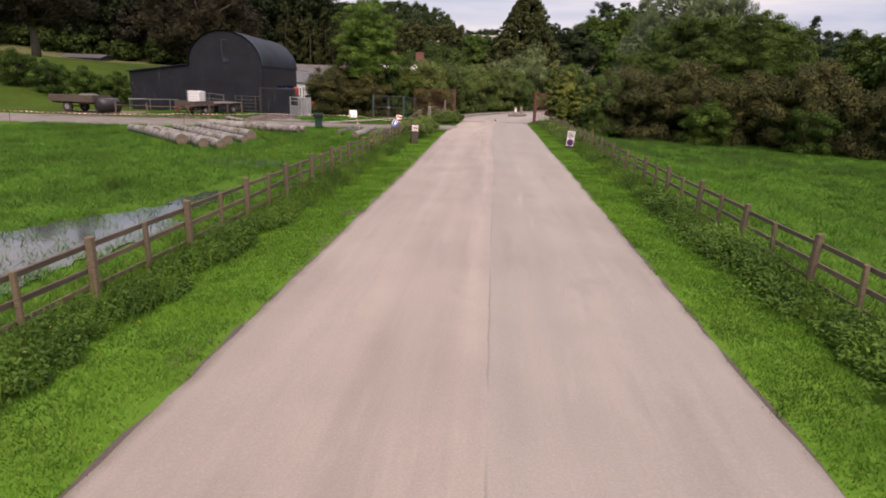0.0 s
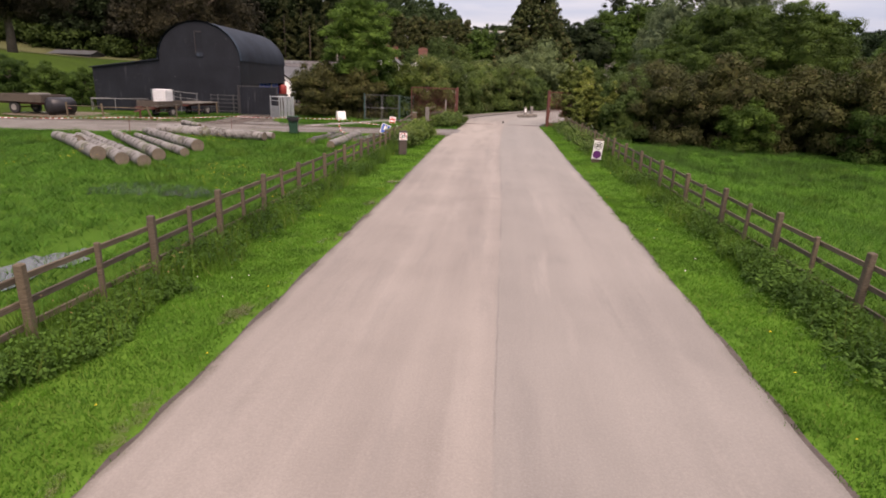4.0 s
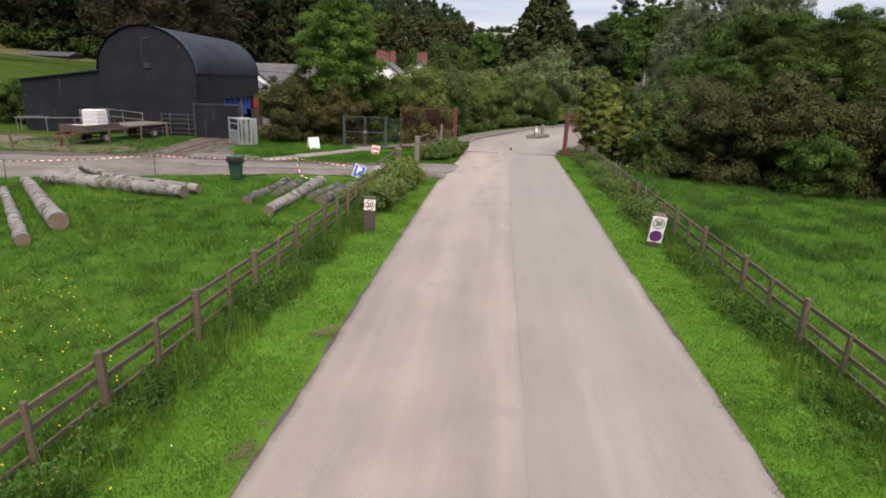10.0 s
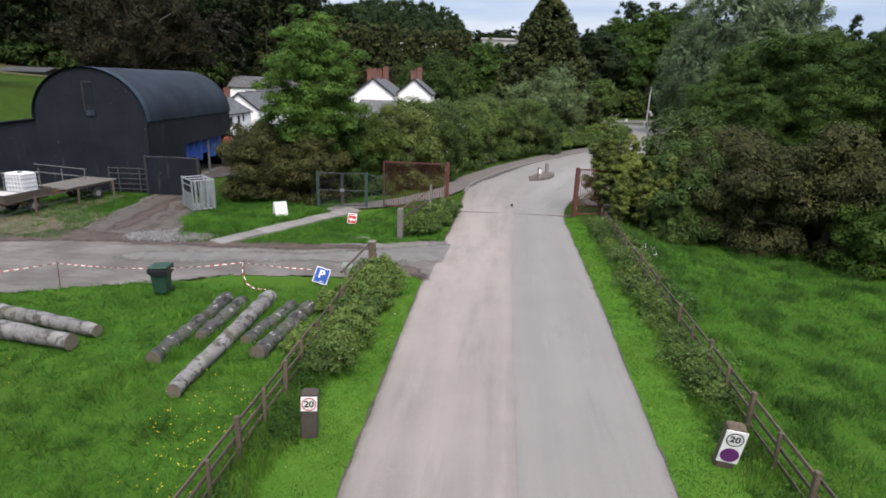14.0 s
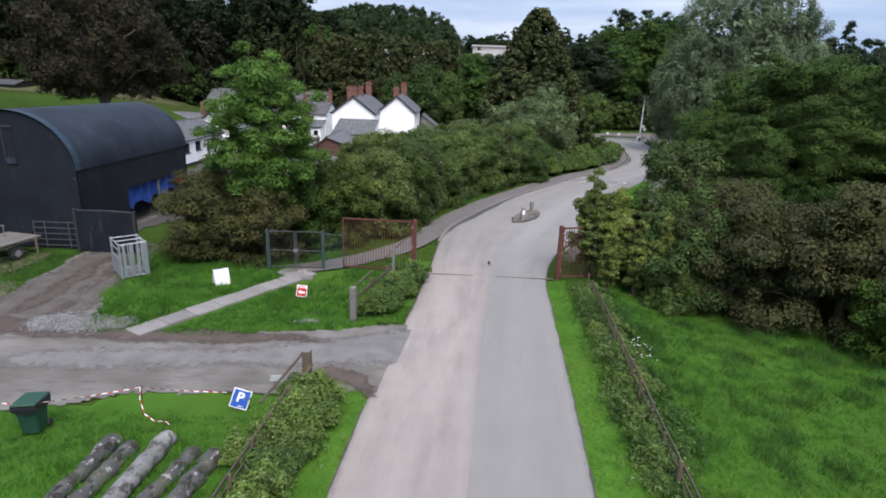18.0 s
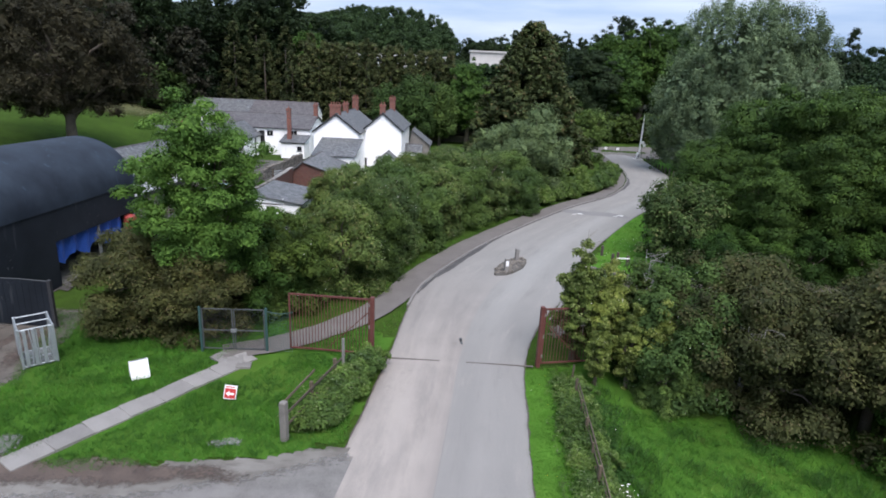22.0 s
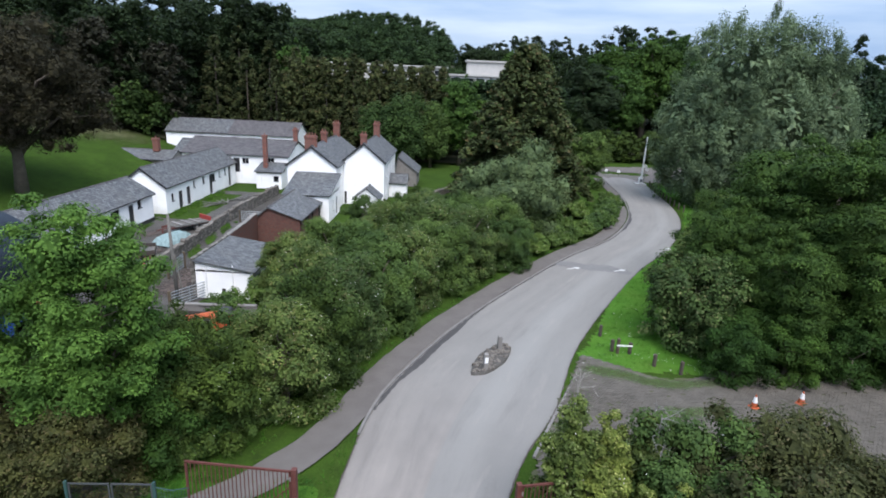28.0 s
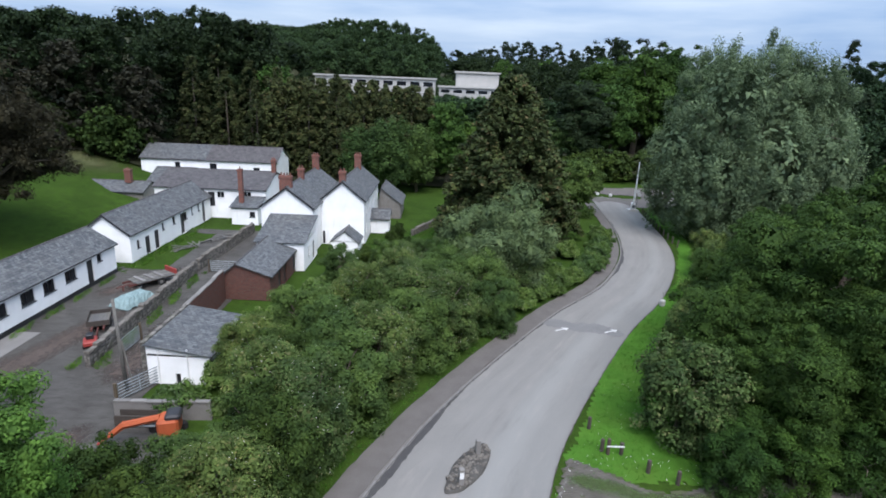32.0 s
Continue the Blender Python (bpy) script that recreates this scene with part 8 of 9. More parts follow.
def barn():
    o = thing("dutch_barn", "black round-roofed steel barn with open side and lean-to", "barn", -24.45, 46.5)
    W, L, E, R = 6.8, 12.8, 4.4, 2.95
    pr = arch(W, E, R)
    for nm, y in (("gable_wall", 0.0), ("gable_wall", L - 0.06)):
        g = Geo()
        outline = [(0, 0), (W, 0)] + pr
        for yy in (y, y + 0.06):
            g.face(*[(x, yy, z) for x, z in outline])
        part(nm, g, M_BARN, o)
    # standing seams of the front sheets
    seam = Geo()
    for k in range(1, 24):
        x = W * k / 24
        top = E + R * math.sqrt(max(0, 1 - ((x - W / 2) / (W / 2)) ** 2)) - 0.03
        seam.box(x - 0.01, x + 0.01, -0.004, 0.0, 0.0, top)
    for z in (2.4, 4.6):
        seam.box(0, W, -0.007, 0.0, z, z + 0.03)
    part("sheet_ribs", seam, M_BARN, o)
    hatch = part("hatch", Geo().box(W / 2 - 0.2, W / 2 + 0.3, -0.02, -0.002, 4.9, 6.55), M_BARN, o, "narrow dark hatch")
    part("hatch_frame", Geo().box(W / 2 - 0.27, W / 2 - 0.2, -0.06, -0.002, 4.8, 6.6, ch=0.008), M_TRIM, hatch, "black timber")
    part("hatch_frame", Geo().box(W / 2 - 0.2, W / 2 + 0.36, -0.06, -0.022, 6.5, 6.6, ch=0.008), M_TRIM, hatch, "dark timber head")
    part("hatch_sill", Geo().box(W / 2 - 0.2, W / 2 + 0.36, -0.09, -0.022, 4.6, 4.9, ch=0.008), M_BARNROOF, hatch, "patched sill sheet")
    # corrugated roof
    n, m = 36, 128
    g = Geo()
    pts = arch(W + 0.16, E - 0.06, R + 0.1, n)
    for j in range(m + 1):
        y = -0.12 + (L + 0.24) * j / m
        for x, z in pts:
            k = 0.016 * (1 if j % 2 else -1)
            g.v.append((x - 0.08 + (x - W / 2) / W * 2 * k, y, z + k * max(0, (z - E) / R)))
    for j in range(m):
        for i in range(n):
            q = j * (n + 1) + i
            g.f.append((q, q + 1, q + n + 2, q + n + 1))
    part("roof", g, M_BARNROOF, o, "blue-black corrugated round roof", True)
    g = Geo()
    for (xa, za), (xb, zb) in zip(arch(W + 0.2, E - 0.05, R + 0.13, 24), arch(W + 0.2, E - 0.05, R + 0.13, 24)[1:]):
        g.face((xa - 0.1, -0.15, za), (xb - 0.1, -0.15, zb), (xb - 0.1, 0.32, zb), (xa - 0.1, 0.32, za))
    part("edge_sheet", g, M_FADEDBLUE, o, "faded blue sheet along the roof edge", True)
    # side walls
    part("side_wall", Geo().box(W - 0.06, W, 0.06, 4.6, 0, E), M_BARN, o)
    part("side_wall", Geo().box(W - 0.06, W, 4.6, L - 0.06, 2.55, E), M_BARN, o)
    part("side_wall", Geo().box(0, 0.06, 0.06, L - 0.06, 0, E), M_BARN, o)
    for y in (4.6, 8.6, L - 0.1):
        part("column", Geo().box(W - 0.2, W - 0.07, y - 0.07, y + 0.07, -0.1, E), M_GREYSTEEL, o)
    part("floor", Geo().box(0.1, W - 0.07, 0.1, L - 0.1, -0.05, 0.03), M_TRACK, o)
    # the lean-to
    g = Geo()
    for yy in (0.1, 0.16):
        g.face((-5.85, yy, 0), (-0.01, yy, 0), (-0.01, yy, 4.25), (-5.85, yy, 3.45))
    part("lean_to_wall", g, M_BARN, o)
    part("lean_to_wall", Geo().box(-5.85, -5.79, 0.16, L - 0.1, 0, 3.45), M_BARN, o)
    slab_roof("lean_to_roof", (-6.05, -0.1, 3.43), (-0.01, -0.1, 4.28), (-0.01, L, 4.28), (-6.05, L, 3.43), 0.06, M_BARNROOF, o)
    rs = Geo()
    for k in range(1, 22):
        x = -5.85 + 5.84 * k / 22
        rs.box(x - 0.01, x + 0.01, 0.096, 0.1, 0, 3.4 + 0.8 * k / 22)
    part("sheet_ribs", rs, M_BARN, o)


barn()


def hung_sheet():
    o = thing("blue_tarpaulin", "crumpled blue tarpaulin hung inside a barn", "tarpaulin", -17.75, 51.4)
    g = Geo()
    n, m = 40, 8
    for j in range(m + 1):
        for i in range(n + 1):
            y = 6.6 * i / n
            g.v.append((-0.18 + 0.12 * math.sin(i * 0.9) + 0.05 * math.sin(2.3 * i + j), y, 2.62 - 1.55 * j / m * (0.85 + 0.15 * math.sin(i * 0.5))))
    for j in range(m):
        for i in range(n):
            q = j * (n + 1) + i
            g.f.append((q, q + 1, q + n + 2, q + n + 1))
    part("sheet", g, M_BLUE, o, smooth=True)
    part("rope", Geo().tube([(-0.16, -0.1, 2.62), (-0.16, 3.3, 2.6), (-0.16, 6.7, 2.62)], 0.012, 5), M_BLACK, o)
    t = thing("red_drum", "red plastic drum standing at a barn's open side", "drum", -17.6, 58.3)
    part("body", Geo().tube([(0, 0, 1.5), (0, 0, 1.56), (0, 0, 2.3), (0, 0, 2.4)], [0.36, 0.4, 0.4, 0.33], 16), M_RED, t, smooth=True)
    part("lid", Geo().tube([(0, 0, 2.4), (0, 0, 2.46)], [0.2, 0.18], 12), M_RED, t)
    part("stand", Geo().box(-0.4, 0.4, -0.4, 0.4, 0, 1.5, ch=0.02), M_DARKWOOD, t)


hung_sheet()


def sheeted_gate():
    o = thing("sheeted_gate", "black sheeted yard gate beside a barn", "gate", -17.6, 45.95, 0, -3)
    part("panel", Geo().box(0.0, 3.1, -0.03, 0.03, 0.08, 2.3), M_BARN, o)
    g = Geo()
    for k in range(1, 10):
        g.box(3.1 * k / 10 - 0.015, 3.1 * k / 10 + 0.015, -0.045, -0.03, 0.1, 2.28)
    part("panel_ribs", g, M_BARN, o)
    part("top_rail", Geo().tube([(0, 0, 2.32), (1.6, 0, 2.36), (3.1, 0, 2.33)], 0.025, 6), M_DARKSTEEL, o)
    for x in (-0.1, 3.2):
        part("post", Geo().box(x - 0.08, x + 0.08, -0.08, 0.08, -0.2, 2.4, ch=0.012), M_TRIM, o)


sheeted_gate()
hurdle = thing("steel_hurdle", "dark grey steel hurdle leaning on a barn wall", "gate", -20.2, 46.2)
for k in range(5):
    part("rail", Geo().tube([(0, 0, 0.25 + 0.32 * k), (2.3, 0, 0.25 + 0.32 * k)], 0.022, 6), M_DARKSTEEL, hurdle)
for u in (0, 0.6, 1.9, 2.3):
    part("upright", Geo().tube([(u, -0.02, 0.0), (u, -0.02, 1.6)], 0.026, 6), M_DARKSTEEL, hurdle)


def cattle_crush():
    o = thing("cattle_crush", "galvanised tubular cattle crush standing in grass", "cattle crush", -13.2, 42.9, 0, 42)
    w, l, h = 0.58, 0.78, 1.72
    for x in (-w, w):
        for y in (-l, l):
            part("corner_post", Geo().box(x - 0.045, x + 0.045, y - 0.045, y + 0.045, 0.0, h, ch=0.01), M_GALV, o)
    for z in (0.08, 0.5, 0.95, 1.38, h - 0.05):
        for x in (-w, w):
            part("side_rail", Geo().tube([(x, -l, z), (x, l, z)], 0.03, 6), M_GALV, o)
    for z in (0.08, h - 0.05):
        for y in (-l, 0.0, l):
            part("cross_rail", Geo().tube([(-w, y, z), (w, y, z)], 0.03, 6), M_GALV, o)
    for k in range(5):
        u = -w + 2 * w * (k + 0.5) / 5
        part("yoke_bar", Geo().tube([(u, -l, 0.1), (u * 0.8, -l - 0.03, 0.9), (u, -l, h - 0.06)], 0.028, 6), M_GALV, o)
    part("side_sheet", Geo().box(-w - 0.02, -w + 0.01, -l + 0.1, l - 0.1, 0.1, 0.95), M_GALV, o)
    part("side_sheet", Geo().box(w - 0.01, w + 0.02, -l + 0.06, 0.25, 0.1, 1.62), M_PLASTICPALE, o, "pale blue-grey sheet side")
    for k in range(4):
        part("yoke_bar", Geo().box(-w + 0.12 + 0.3 * k, -w + 0.24 + 0.3 * k, -l - 0.06, -l - 0.03, 0.1, h - 0.06, ch=0.006), M_GALV, o)
    part("floor_plate", Geo().box(-w, w, -l, l, 0.02, 0.06), M_GREYSTEEL, o)


cattle_crush()


def wheel(parent, x, y, r, w=0.2):
    t = part("tyre", Geo().tube([(x - w / 2, y, r), (x - w * 0.4, y, r), (x + w * 0.4, y, r), (x + w / 2, y, r)], [r * 0.82, r, r, r * 0.82], 18), M_TYRE, parent, "worn black tyre")
    part("rim", Geo().tube([(x - w * 0.52, y, r), (x + w * 0.52, y, r)], r * 0.5, 14), M_SLAB, t, "dull pale rim")


def trailer(label, x, y, rz, L, W, deck_z, side, r, mat=None):
    o = thing("farm_trailer", label, "trailer", x, y, 0, rz, "farm trailers")
    part("chassis", Geo().box(-W / 2 + 0.3, -W / 2 + 0.42, -L / 2 - 0.6, L / 2, deck_z - 0.26, deck_z - 0.09).box(W / 2 - 0.42, W / 2 - 0.3, -L / 2 - 0.6, L / 2, deck_z - 0.26, deck_z - 0.09), M_RUST, o)
    n = int(W / 0.2)
    board = Geo().box(0.008, W / n - 0.008, -L / 2, L / 2, deck_z - 0.08, deck_z, ch=0.008).mesh("deck_board", M_DECK)
    for k in range(n):
        part("deck_board", board, None, o).location = (-W / 2 + W * k / n, 0, random.Random(k).uniform(-0.008, 0.008))
    if side:
        for a in (-1, 1):
            part("side_board", Geo().box(a * W / 2 - 0.025, a * W / 2 + 0.025, -L / 2, L / 2, deck_z - 0.1, deck_z + side, ch=0.008), M_DARKWOOD, o)
            part("end_board", Geo().box(-W / 2 + 0.03, W / 2 - 0.03, a * L / 2 - 0.025, a * L / 2 + 0.025, deck_z - 0.1, deck_z + side, ch=0.008), M_DARKWOOD, o)
    for a in (-1, 1):
        wheel(o, a * (W / 2 - 0.2), L * 0.12, r)
    part("axle", Geo().tube([(-W / 2 + 0.2, L * 0.12, r), (W / 2 - 0.2, L * 0.12, r)], 0.05, 8), M_RUST, o)
    part("drawbar", Geo().tube([(0, -L / 2 - 1.4, 0.45), (0, -L / 2, deck_z - 0.2)], 0.05, 6), M_RUST, o)
    part("jack_stand", Geo().box(-0.05, 0.05, -L / 2 - 0.9, -L / 2 - 0.8, 0, deck_z - 0.25), M_RUST, o)
    return o


trailer("old wooden trailer with low sides and pale boards", -21.6, 40.3, -11, 2.7, 1.8, 0.85, 0.32, 0.36)
trailer("flatbed trailer with grey weathered boards", -20.7, 43.9, -11, 3.6, 2.1, 1.0, 0.0, 0.36)
trailer("long wooden farm trailer parked on rough grass", -30.6, 39.2, 78, 4.2, 2.1, 0.95, 0.42, 0.45)


def tote(x, y, z, rz):
    o = thing("water_tote", "white plastic water tank in a steel cage", "water tank", x, y, z, rz)
    part("tank", Geo().box(-0.56, 0.56, -0.46, 0.46, 0.14, 1.12, ch=0.07), M_PLASTICWHITE, o)
    part("pallet", Geo().box(-0.6, 0.6, -0.5, 0.5, 0, 0.12, ch=0.01), M_GREYSTEEL, o)
    for k in range(5):
        zz = 0.2 + 0.22 * k
        g = Geo()
        ring = [(-0.59, -0.49), (0.59, -0.49), (0.59, 0.49), (-0.59, 0.49), (-0.59, -0.49)]
        for a, b in zip(ring, ring[1:]):
            g.tube([(*a, zz), (*b, zz)], 0.012, 5, False)
        part("cage_hoop", g, M_GALV, o)
    for k in range(7):
        u = -0.59 + 1.18 * k / 6
        for v in (-0.49, 0.49):
            part("cage_bar", Geo().tube([(u, v, 0.1), (u, v, 1.12)], 0.01, 5, False), M_GALV, o)
    part("cap", Geo().tube([(0, 0, 1.12), (0, 0, 1.17)], 0.12, 12), M_BLACK, o)


tote(-21.65, 40.95, 0.86, -11)
sheet = thing("white_board", "white board lying on a trailer", "board", -21.95, 39.75, 0.87, -12)
part("panel", Geo().box(-0.75, 0.75, -0.5, 0.5, 0, 0.22, ch=0.03), M_CONC, sheet)
tank = thing("black_tank", "round black plastic tank on its side", "tank", -28.0, 38.6, 0, 70)
part("shell", Geo().tube([(-0.95, 0, 0.62), (-0.8, 0, 0.62), (0.8, 0, 0.62), (0.95, 0, 0.62)], [0.3, 0.6, 0.6, 0.3], 20), M_BLACK, tank, smooth=True)
part("cradle", Geo().box(-0.7, 0.7, -0.4, 0.4, 0.0, 0.1), M_DARKWOOD, tank)
bale = thing("straw_bale", "small pale bale on a trailer", "bale", -30.0, 39.4, 0.96, 78)
part("bale_body", Geo().box(-0.6, 0.6, -0.45, 0.45, 0, 0.5, ch=0.08), M_DECK, bale)


def yard_fence():
    o = thing("paddock_fence", "grey wooden posts and rails before parked trailers", "fence")
    pts = [(-26.5, 37.0), (-23.8, 36.7), (-20.1, 36.1), (-20.15, 39.7), (-19.5, 42.05), (-19.2, 44.85)]
    for k, (x, y) in enumerate(pts):
        part("post", POST, None, o).matrix_basis = pose(x, y, 0.05, 3 * math.sin(k * 7), 4 * math.sin(k * 5) - (16 if k == 2 else 0), 10 * k)
    for a, b in zip(pts[:2], pts[1:3]):
        part("rail", Geo().tube([(*a, 0.75), (*b, 0.8)], 0.035, 6), M_FENCE, o)
    for z in (0.5, 0.95):
        part("wire", Geo().tube([(*p, z) for p in pts[2:]], 0.006, 4), M_GREYSTEEL, o, "slack fence wire")


yard_fence()
rail_rack = thing("pipe_rail", "thin grey steel guard rail behind trailers", "rail", -23.6, 44.6, 0, 5)
for z in (1.15, 1.6):
    part("rail", Geo().tube([(0, 0, z + 0.25), (2.9, 0, z)], 0.022, 6), M_GREYSTEEL, rail_rack)
for u in (0.2, 1.5, 2.8):
    part("upright", Geo().tube([(u, 0, 0), (u, 0, 1.6)], 0.022, 6), M_GREYSTEEL, rail_rack)

hillshed = building("hill_shed", "long low grey-roofed shed on a hillside field", -86, -77, 122, 127, 1.1, 1.8, "x", wall_mat=M_TRIM, z=float(terrain(-80, 125)) - 0.8, verge_trim=False, roof_mat=M_DARKSTEEL)

rack = thing("hay_rack", "long low grey steel hay rack behind trailers", "rack", -29.6, 44.6, 0, 28)
for y in (0.0, 1.5):
    part("rail", Geo().tube([(0, y, 0.95), (5.2, y, 1.0)], 0.028, 6), M_GREYSTEEL, rack)
for u in (0.1, 1.8, 3.5, 5.1):
    part("cross_bar", Geo().tube([(u, 0, 0.97), (u, 1.5, 0.97)], 0.024, 6), M_GREYSTEEL, rack)
    for y in (0.0, 1.5):
        part("leg", Geo().tube([(u, y, 0), (u, y, 0.97)], 0.025, 6), M_GREYSTEEL, rack)

# ---- farmyard clutter ----
heap_sheet = thing("sheeted_heap", "low heap under a crumpled pale turquoise sheet", "tarpaulin", -19.7, 78.4, 0, 68)
rs_ = np.random.RandomState(31)
g = Geo()
nu, nv = 22, 12
for j in range(nu + 1):
    for k in range(nv + 1):
        u, v = j / nu * 2 - 1, k / nv * 2 - 1
        edge = max(abs(u), abs(v))
        z = 0.85 * max(0.0, 1 - edge ** 3) + 0.12 * math.sin(5 * u + 2) * math.cos(4 * v) * (1 - edge) + rs_.uniform(-0.06, 0.06)
        g.v.append((1.75 * u + rs_.uniform(-0.06, 0.06), 0.95 * v * (1 - 0.15 * u) + rs_.uniform(-0.06, 0.06), max(0.03, z + 0.12)))
for j in range(nu):
    for k in range(nv):
        q = j * (nv + 1) + k
        g.f.append((q, q + nv + 1, q + nv + 2, q + 1))
part("sheet", g, M_PALEBLUE, heap_sheet)
for k in range(6):
    part("plank", Geo().box(-1.1, 1.1, -0.07, 0.07, 0.0, 0.05, pose(-0.6 + 0.3 * k, 1.0 + 0.06 * k, 0.08 * k, rs_.uniform(-6, 6), rs_.uniform(-6, 6), rs_.uniform(-30, 30))), M_DECK, heap_sheet, "old grey plank")
hay = trailer("pale flat trailer with red ends in a farmyard", -20.5, 83.0, -35, 3.6, 1.9, 0.75, 0.0, 0.33)
part("red_frame", Geo().box(-0.95, 0.95, 1.8, 1.95, 0.5, 1.2, ch=0.02), M_RED, hay, "red painted end frame")
for k in range(3):
    part("slat", Geo().box(-0.9, 0.9, -1.3 + k * 0.9, -1.0 + k * 0.9, 0.78, 0.86), M_SLAB, hay, "pale grey slat")
bench = trailer("small rusty trailer with a grey bed in a farmyard", -19.7, 73.4, 25, 2.4, 1.5, 0.7, 0.3, 0.3)
mower = thing("red_mower", "small red garden machine beside a wall", "machine", -18.6, 70.3, 0, 30)
part("deck", Geo().box(-0.45, 0.45, -0.6, 0.6, 0.2, 0.5, ch=0.08), M_RED, mower)
part("engine", Geo().box(-0.25, 0.25, -0.1, 0.45, 0.5, 0.85, ch=0.05), M_BLACK, mower)
wheel(mower, -0.42, -0.4, 0.18, 0.12), wheel(mower, 0.42, -0.4, 0.18, 0.12), wheel(mower, -0.42, 0.4, 0.22, 0.12), wheel(mower, 0.42, 0.4, 0.22, 0.12)
rng_p = random.Random(4)
for k in range(5):
    o = thing("timber_stack", "untidy heap of old grey timbers on grass", "timber", -22.8 + 0.9 * k, 94.0 + 1.6 * k, 0, rng_p.uniform(0, 180), "old timbers")
    for j in range(5):
        part("plank", Geo().box(-1.0, 1.0, -0.06, 0.06, 0, 0.06), M_DECK, o).matrix_basis = pose(rng_p.uniform(-0.3, 0.3), rng_p.uniform(-0.5, 0.5), 0.07 * j, rng_p.uniform(-5, 5), rng_p.uniform(-8, 8), rng_p.uniform(-40, 40))


def digger():
    o = thing("orange_machine", "orange farm machine half hidden by a hedge", "machine", -9.6, 59.6, 0, 15)
    part("boom", Geo().tube([(-1.3, 0, 0.5), (-0.6, 0, 1.05), (1.2, 0, 1.3)], [0.16, 0.2, 0.18], 6), M_ORANGE, o)
    part("body", Geo().box(1.1, 2.2, -0.6, 0.6, 0.5, 1.35, ch=0.12), M_ORANGE, o)
    part("counterweight", Geo().box(1.5, 2.3, -0.5, 0.5, 1.35, 1.6, ch=0.1), M_TRIM, o)
    part("ram", Geo().tube([(-0.9, 0.1, 0.9), (0.9, 0.1, 0.75)], 0.06, 8), M_GALV, o)
    part("arm", Geo().tube([(-1.3, 0, 0.5), (-1.9, -0.1, 0.1)], 0.09, 6), M_RED, o)
    part("track", Geo().box(0.4, 2.4, -0.95, -0.6, 0, 0.5, ch=0.15), M_TYRE, o)
    part("track", Geo().box(0.4, 2.4, 0.6, 0.95, 0, 0.5, ch=0.15), M_TYRE, o)
    t = thing("feed_trough", "dark timber trough against a concrete wall", "trough", -10.2, 61.0, 0, 2)
    part("trough_side", Geo().box(-1.2, 1.2, -0.35, -0.28, 0.2, 0.8), M_DARKWOOD, t)
    part("trough_side", Geo().box(-1.2, 1.2, 0.28, 0.35, 0.2, 0.8), M_DARKWOOD, t)
    part("trough_base", Geo().box(-1.2, 1.2, -0.3, 0.3, 0.1, 0.25), M_DARKWOOD, t)
    p = thing("pallet", "grey wooden pallet lying on the ground", "pallet", -11.2, 58.6, 0, 25)
    for k in range(7):
        part("slat", Geo().box(-0.6, 0.6, -0.5 + k * 0.16, -0.4 + k * 0.16, 0.1, 0.125), M_DECK, p)
    for k in range(3):
        part("bearer", Geo().box(-0.6 + k * 0.55, -0.5 + k * 0.55, -0.5, 0.56, 0, 0.1), M_DECK, p)


digger()
garden_wall = yard_wall(2.6, 104.0, 6.2, 112.0, 0.7, "low grey garden wall")

# ---- along the bend ----


def island():
    o = thing("traffic_island", "rubble-filled traffic island in a road", "traffic island", 8.25, 58.35, 0, 62)
    g = Geo()
    n = 28
    for rr, z in ((1.0, 0.0), (0.97, 0.12), (0.9, 0.16), (0.3, 0.22)):
        for k in range(n):
            a = 2 * math.pi * k / n
            g.v.append((2.3 * rr * math.cos(a) * (1 + 0.05 * math.sin(5 * a)), 0.76 * rr * math.sin(a) * (1 + 0.06 * math.cos(4 * a)), z))
    for r_ in range(3):
        for k in range(n):
            g.f.append((r_ * n + k, r_ * n + (k + 1) % n, (r_ + 1) * n + (k + 1) % n, (r_ + 1) * n + k))
    g.f.append(tuple(3 * n + k for k in range(n)))
    part("mound", g, M_YARD, o, smooth=True)
    rng = random.Random(6)
    st = [Geo().box(-0.09, 0.09, -0.07, 0.07, -0.05, 0.09, pose(0, 0, 0, 20 * k, 15 * k, 40 * k), ch=0.025).mesh("stone", M_RUBBLE) for k in range(4)]
    for k in range(150):
        a, q = rng.uniform(0, 6.283), math.sqrt(rng.random())
        part("stone", st[k % 4], None, o).matrix_basis = pose(2.15 * q * math.cos(a), 0.68 * q * math.sin(a), 0.13 + 0.08 * (1 - q), rng.uniform(-30, 30), rng.uniform(-30, 30), rng.uniform(0, 360)) @ Matrix.Diagonal((rng.uniform(0.6, 1.3),) * 3 + (1,))
    for x, y, plate in ((7.8, 56.95, True), (8.75, 59.35, False)):
        b = thing("island_bollard", "pale square bollard standing on a rubble island", "bollard", x, y, 0.15, 10, "island bollards")
        part("shaft", Geo().box(-0.13, 0.13, -0.13, 0.13, -0.1, 0.92, ch=0.03), M_SLAB, b)
        if plate:
            part("plate", Geo().box(-0.1, 0.1, -0.14, -0.131, 0.4, 0.75), M_SIGNWHITE, b)


island()
for x, y, rz in ((16.7, 76.3, -62), (20.75, 76.3, -62)):
    o = thing("road_marking", "worn white ramp arrow painted on asphalt", "road marking", x, y, 0, rz, "ramp arrows")
    o["kind"] = "structure"
    g = Geo()
    g.face((-0.1, -0.72, 0.043), (0.08, -0.72, 0.043), (0.05, 0.4, 0.043), (-0.06, 0.4, 0.043))
    g.face((-0.33, 0.1, 0.0435), (0.31, 0.14, 0.0435), (0.02, 0.62, 0.0435))
    part("paint", g, M_PAINTLINE, o)


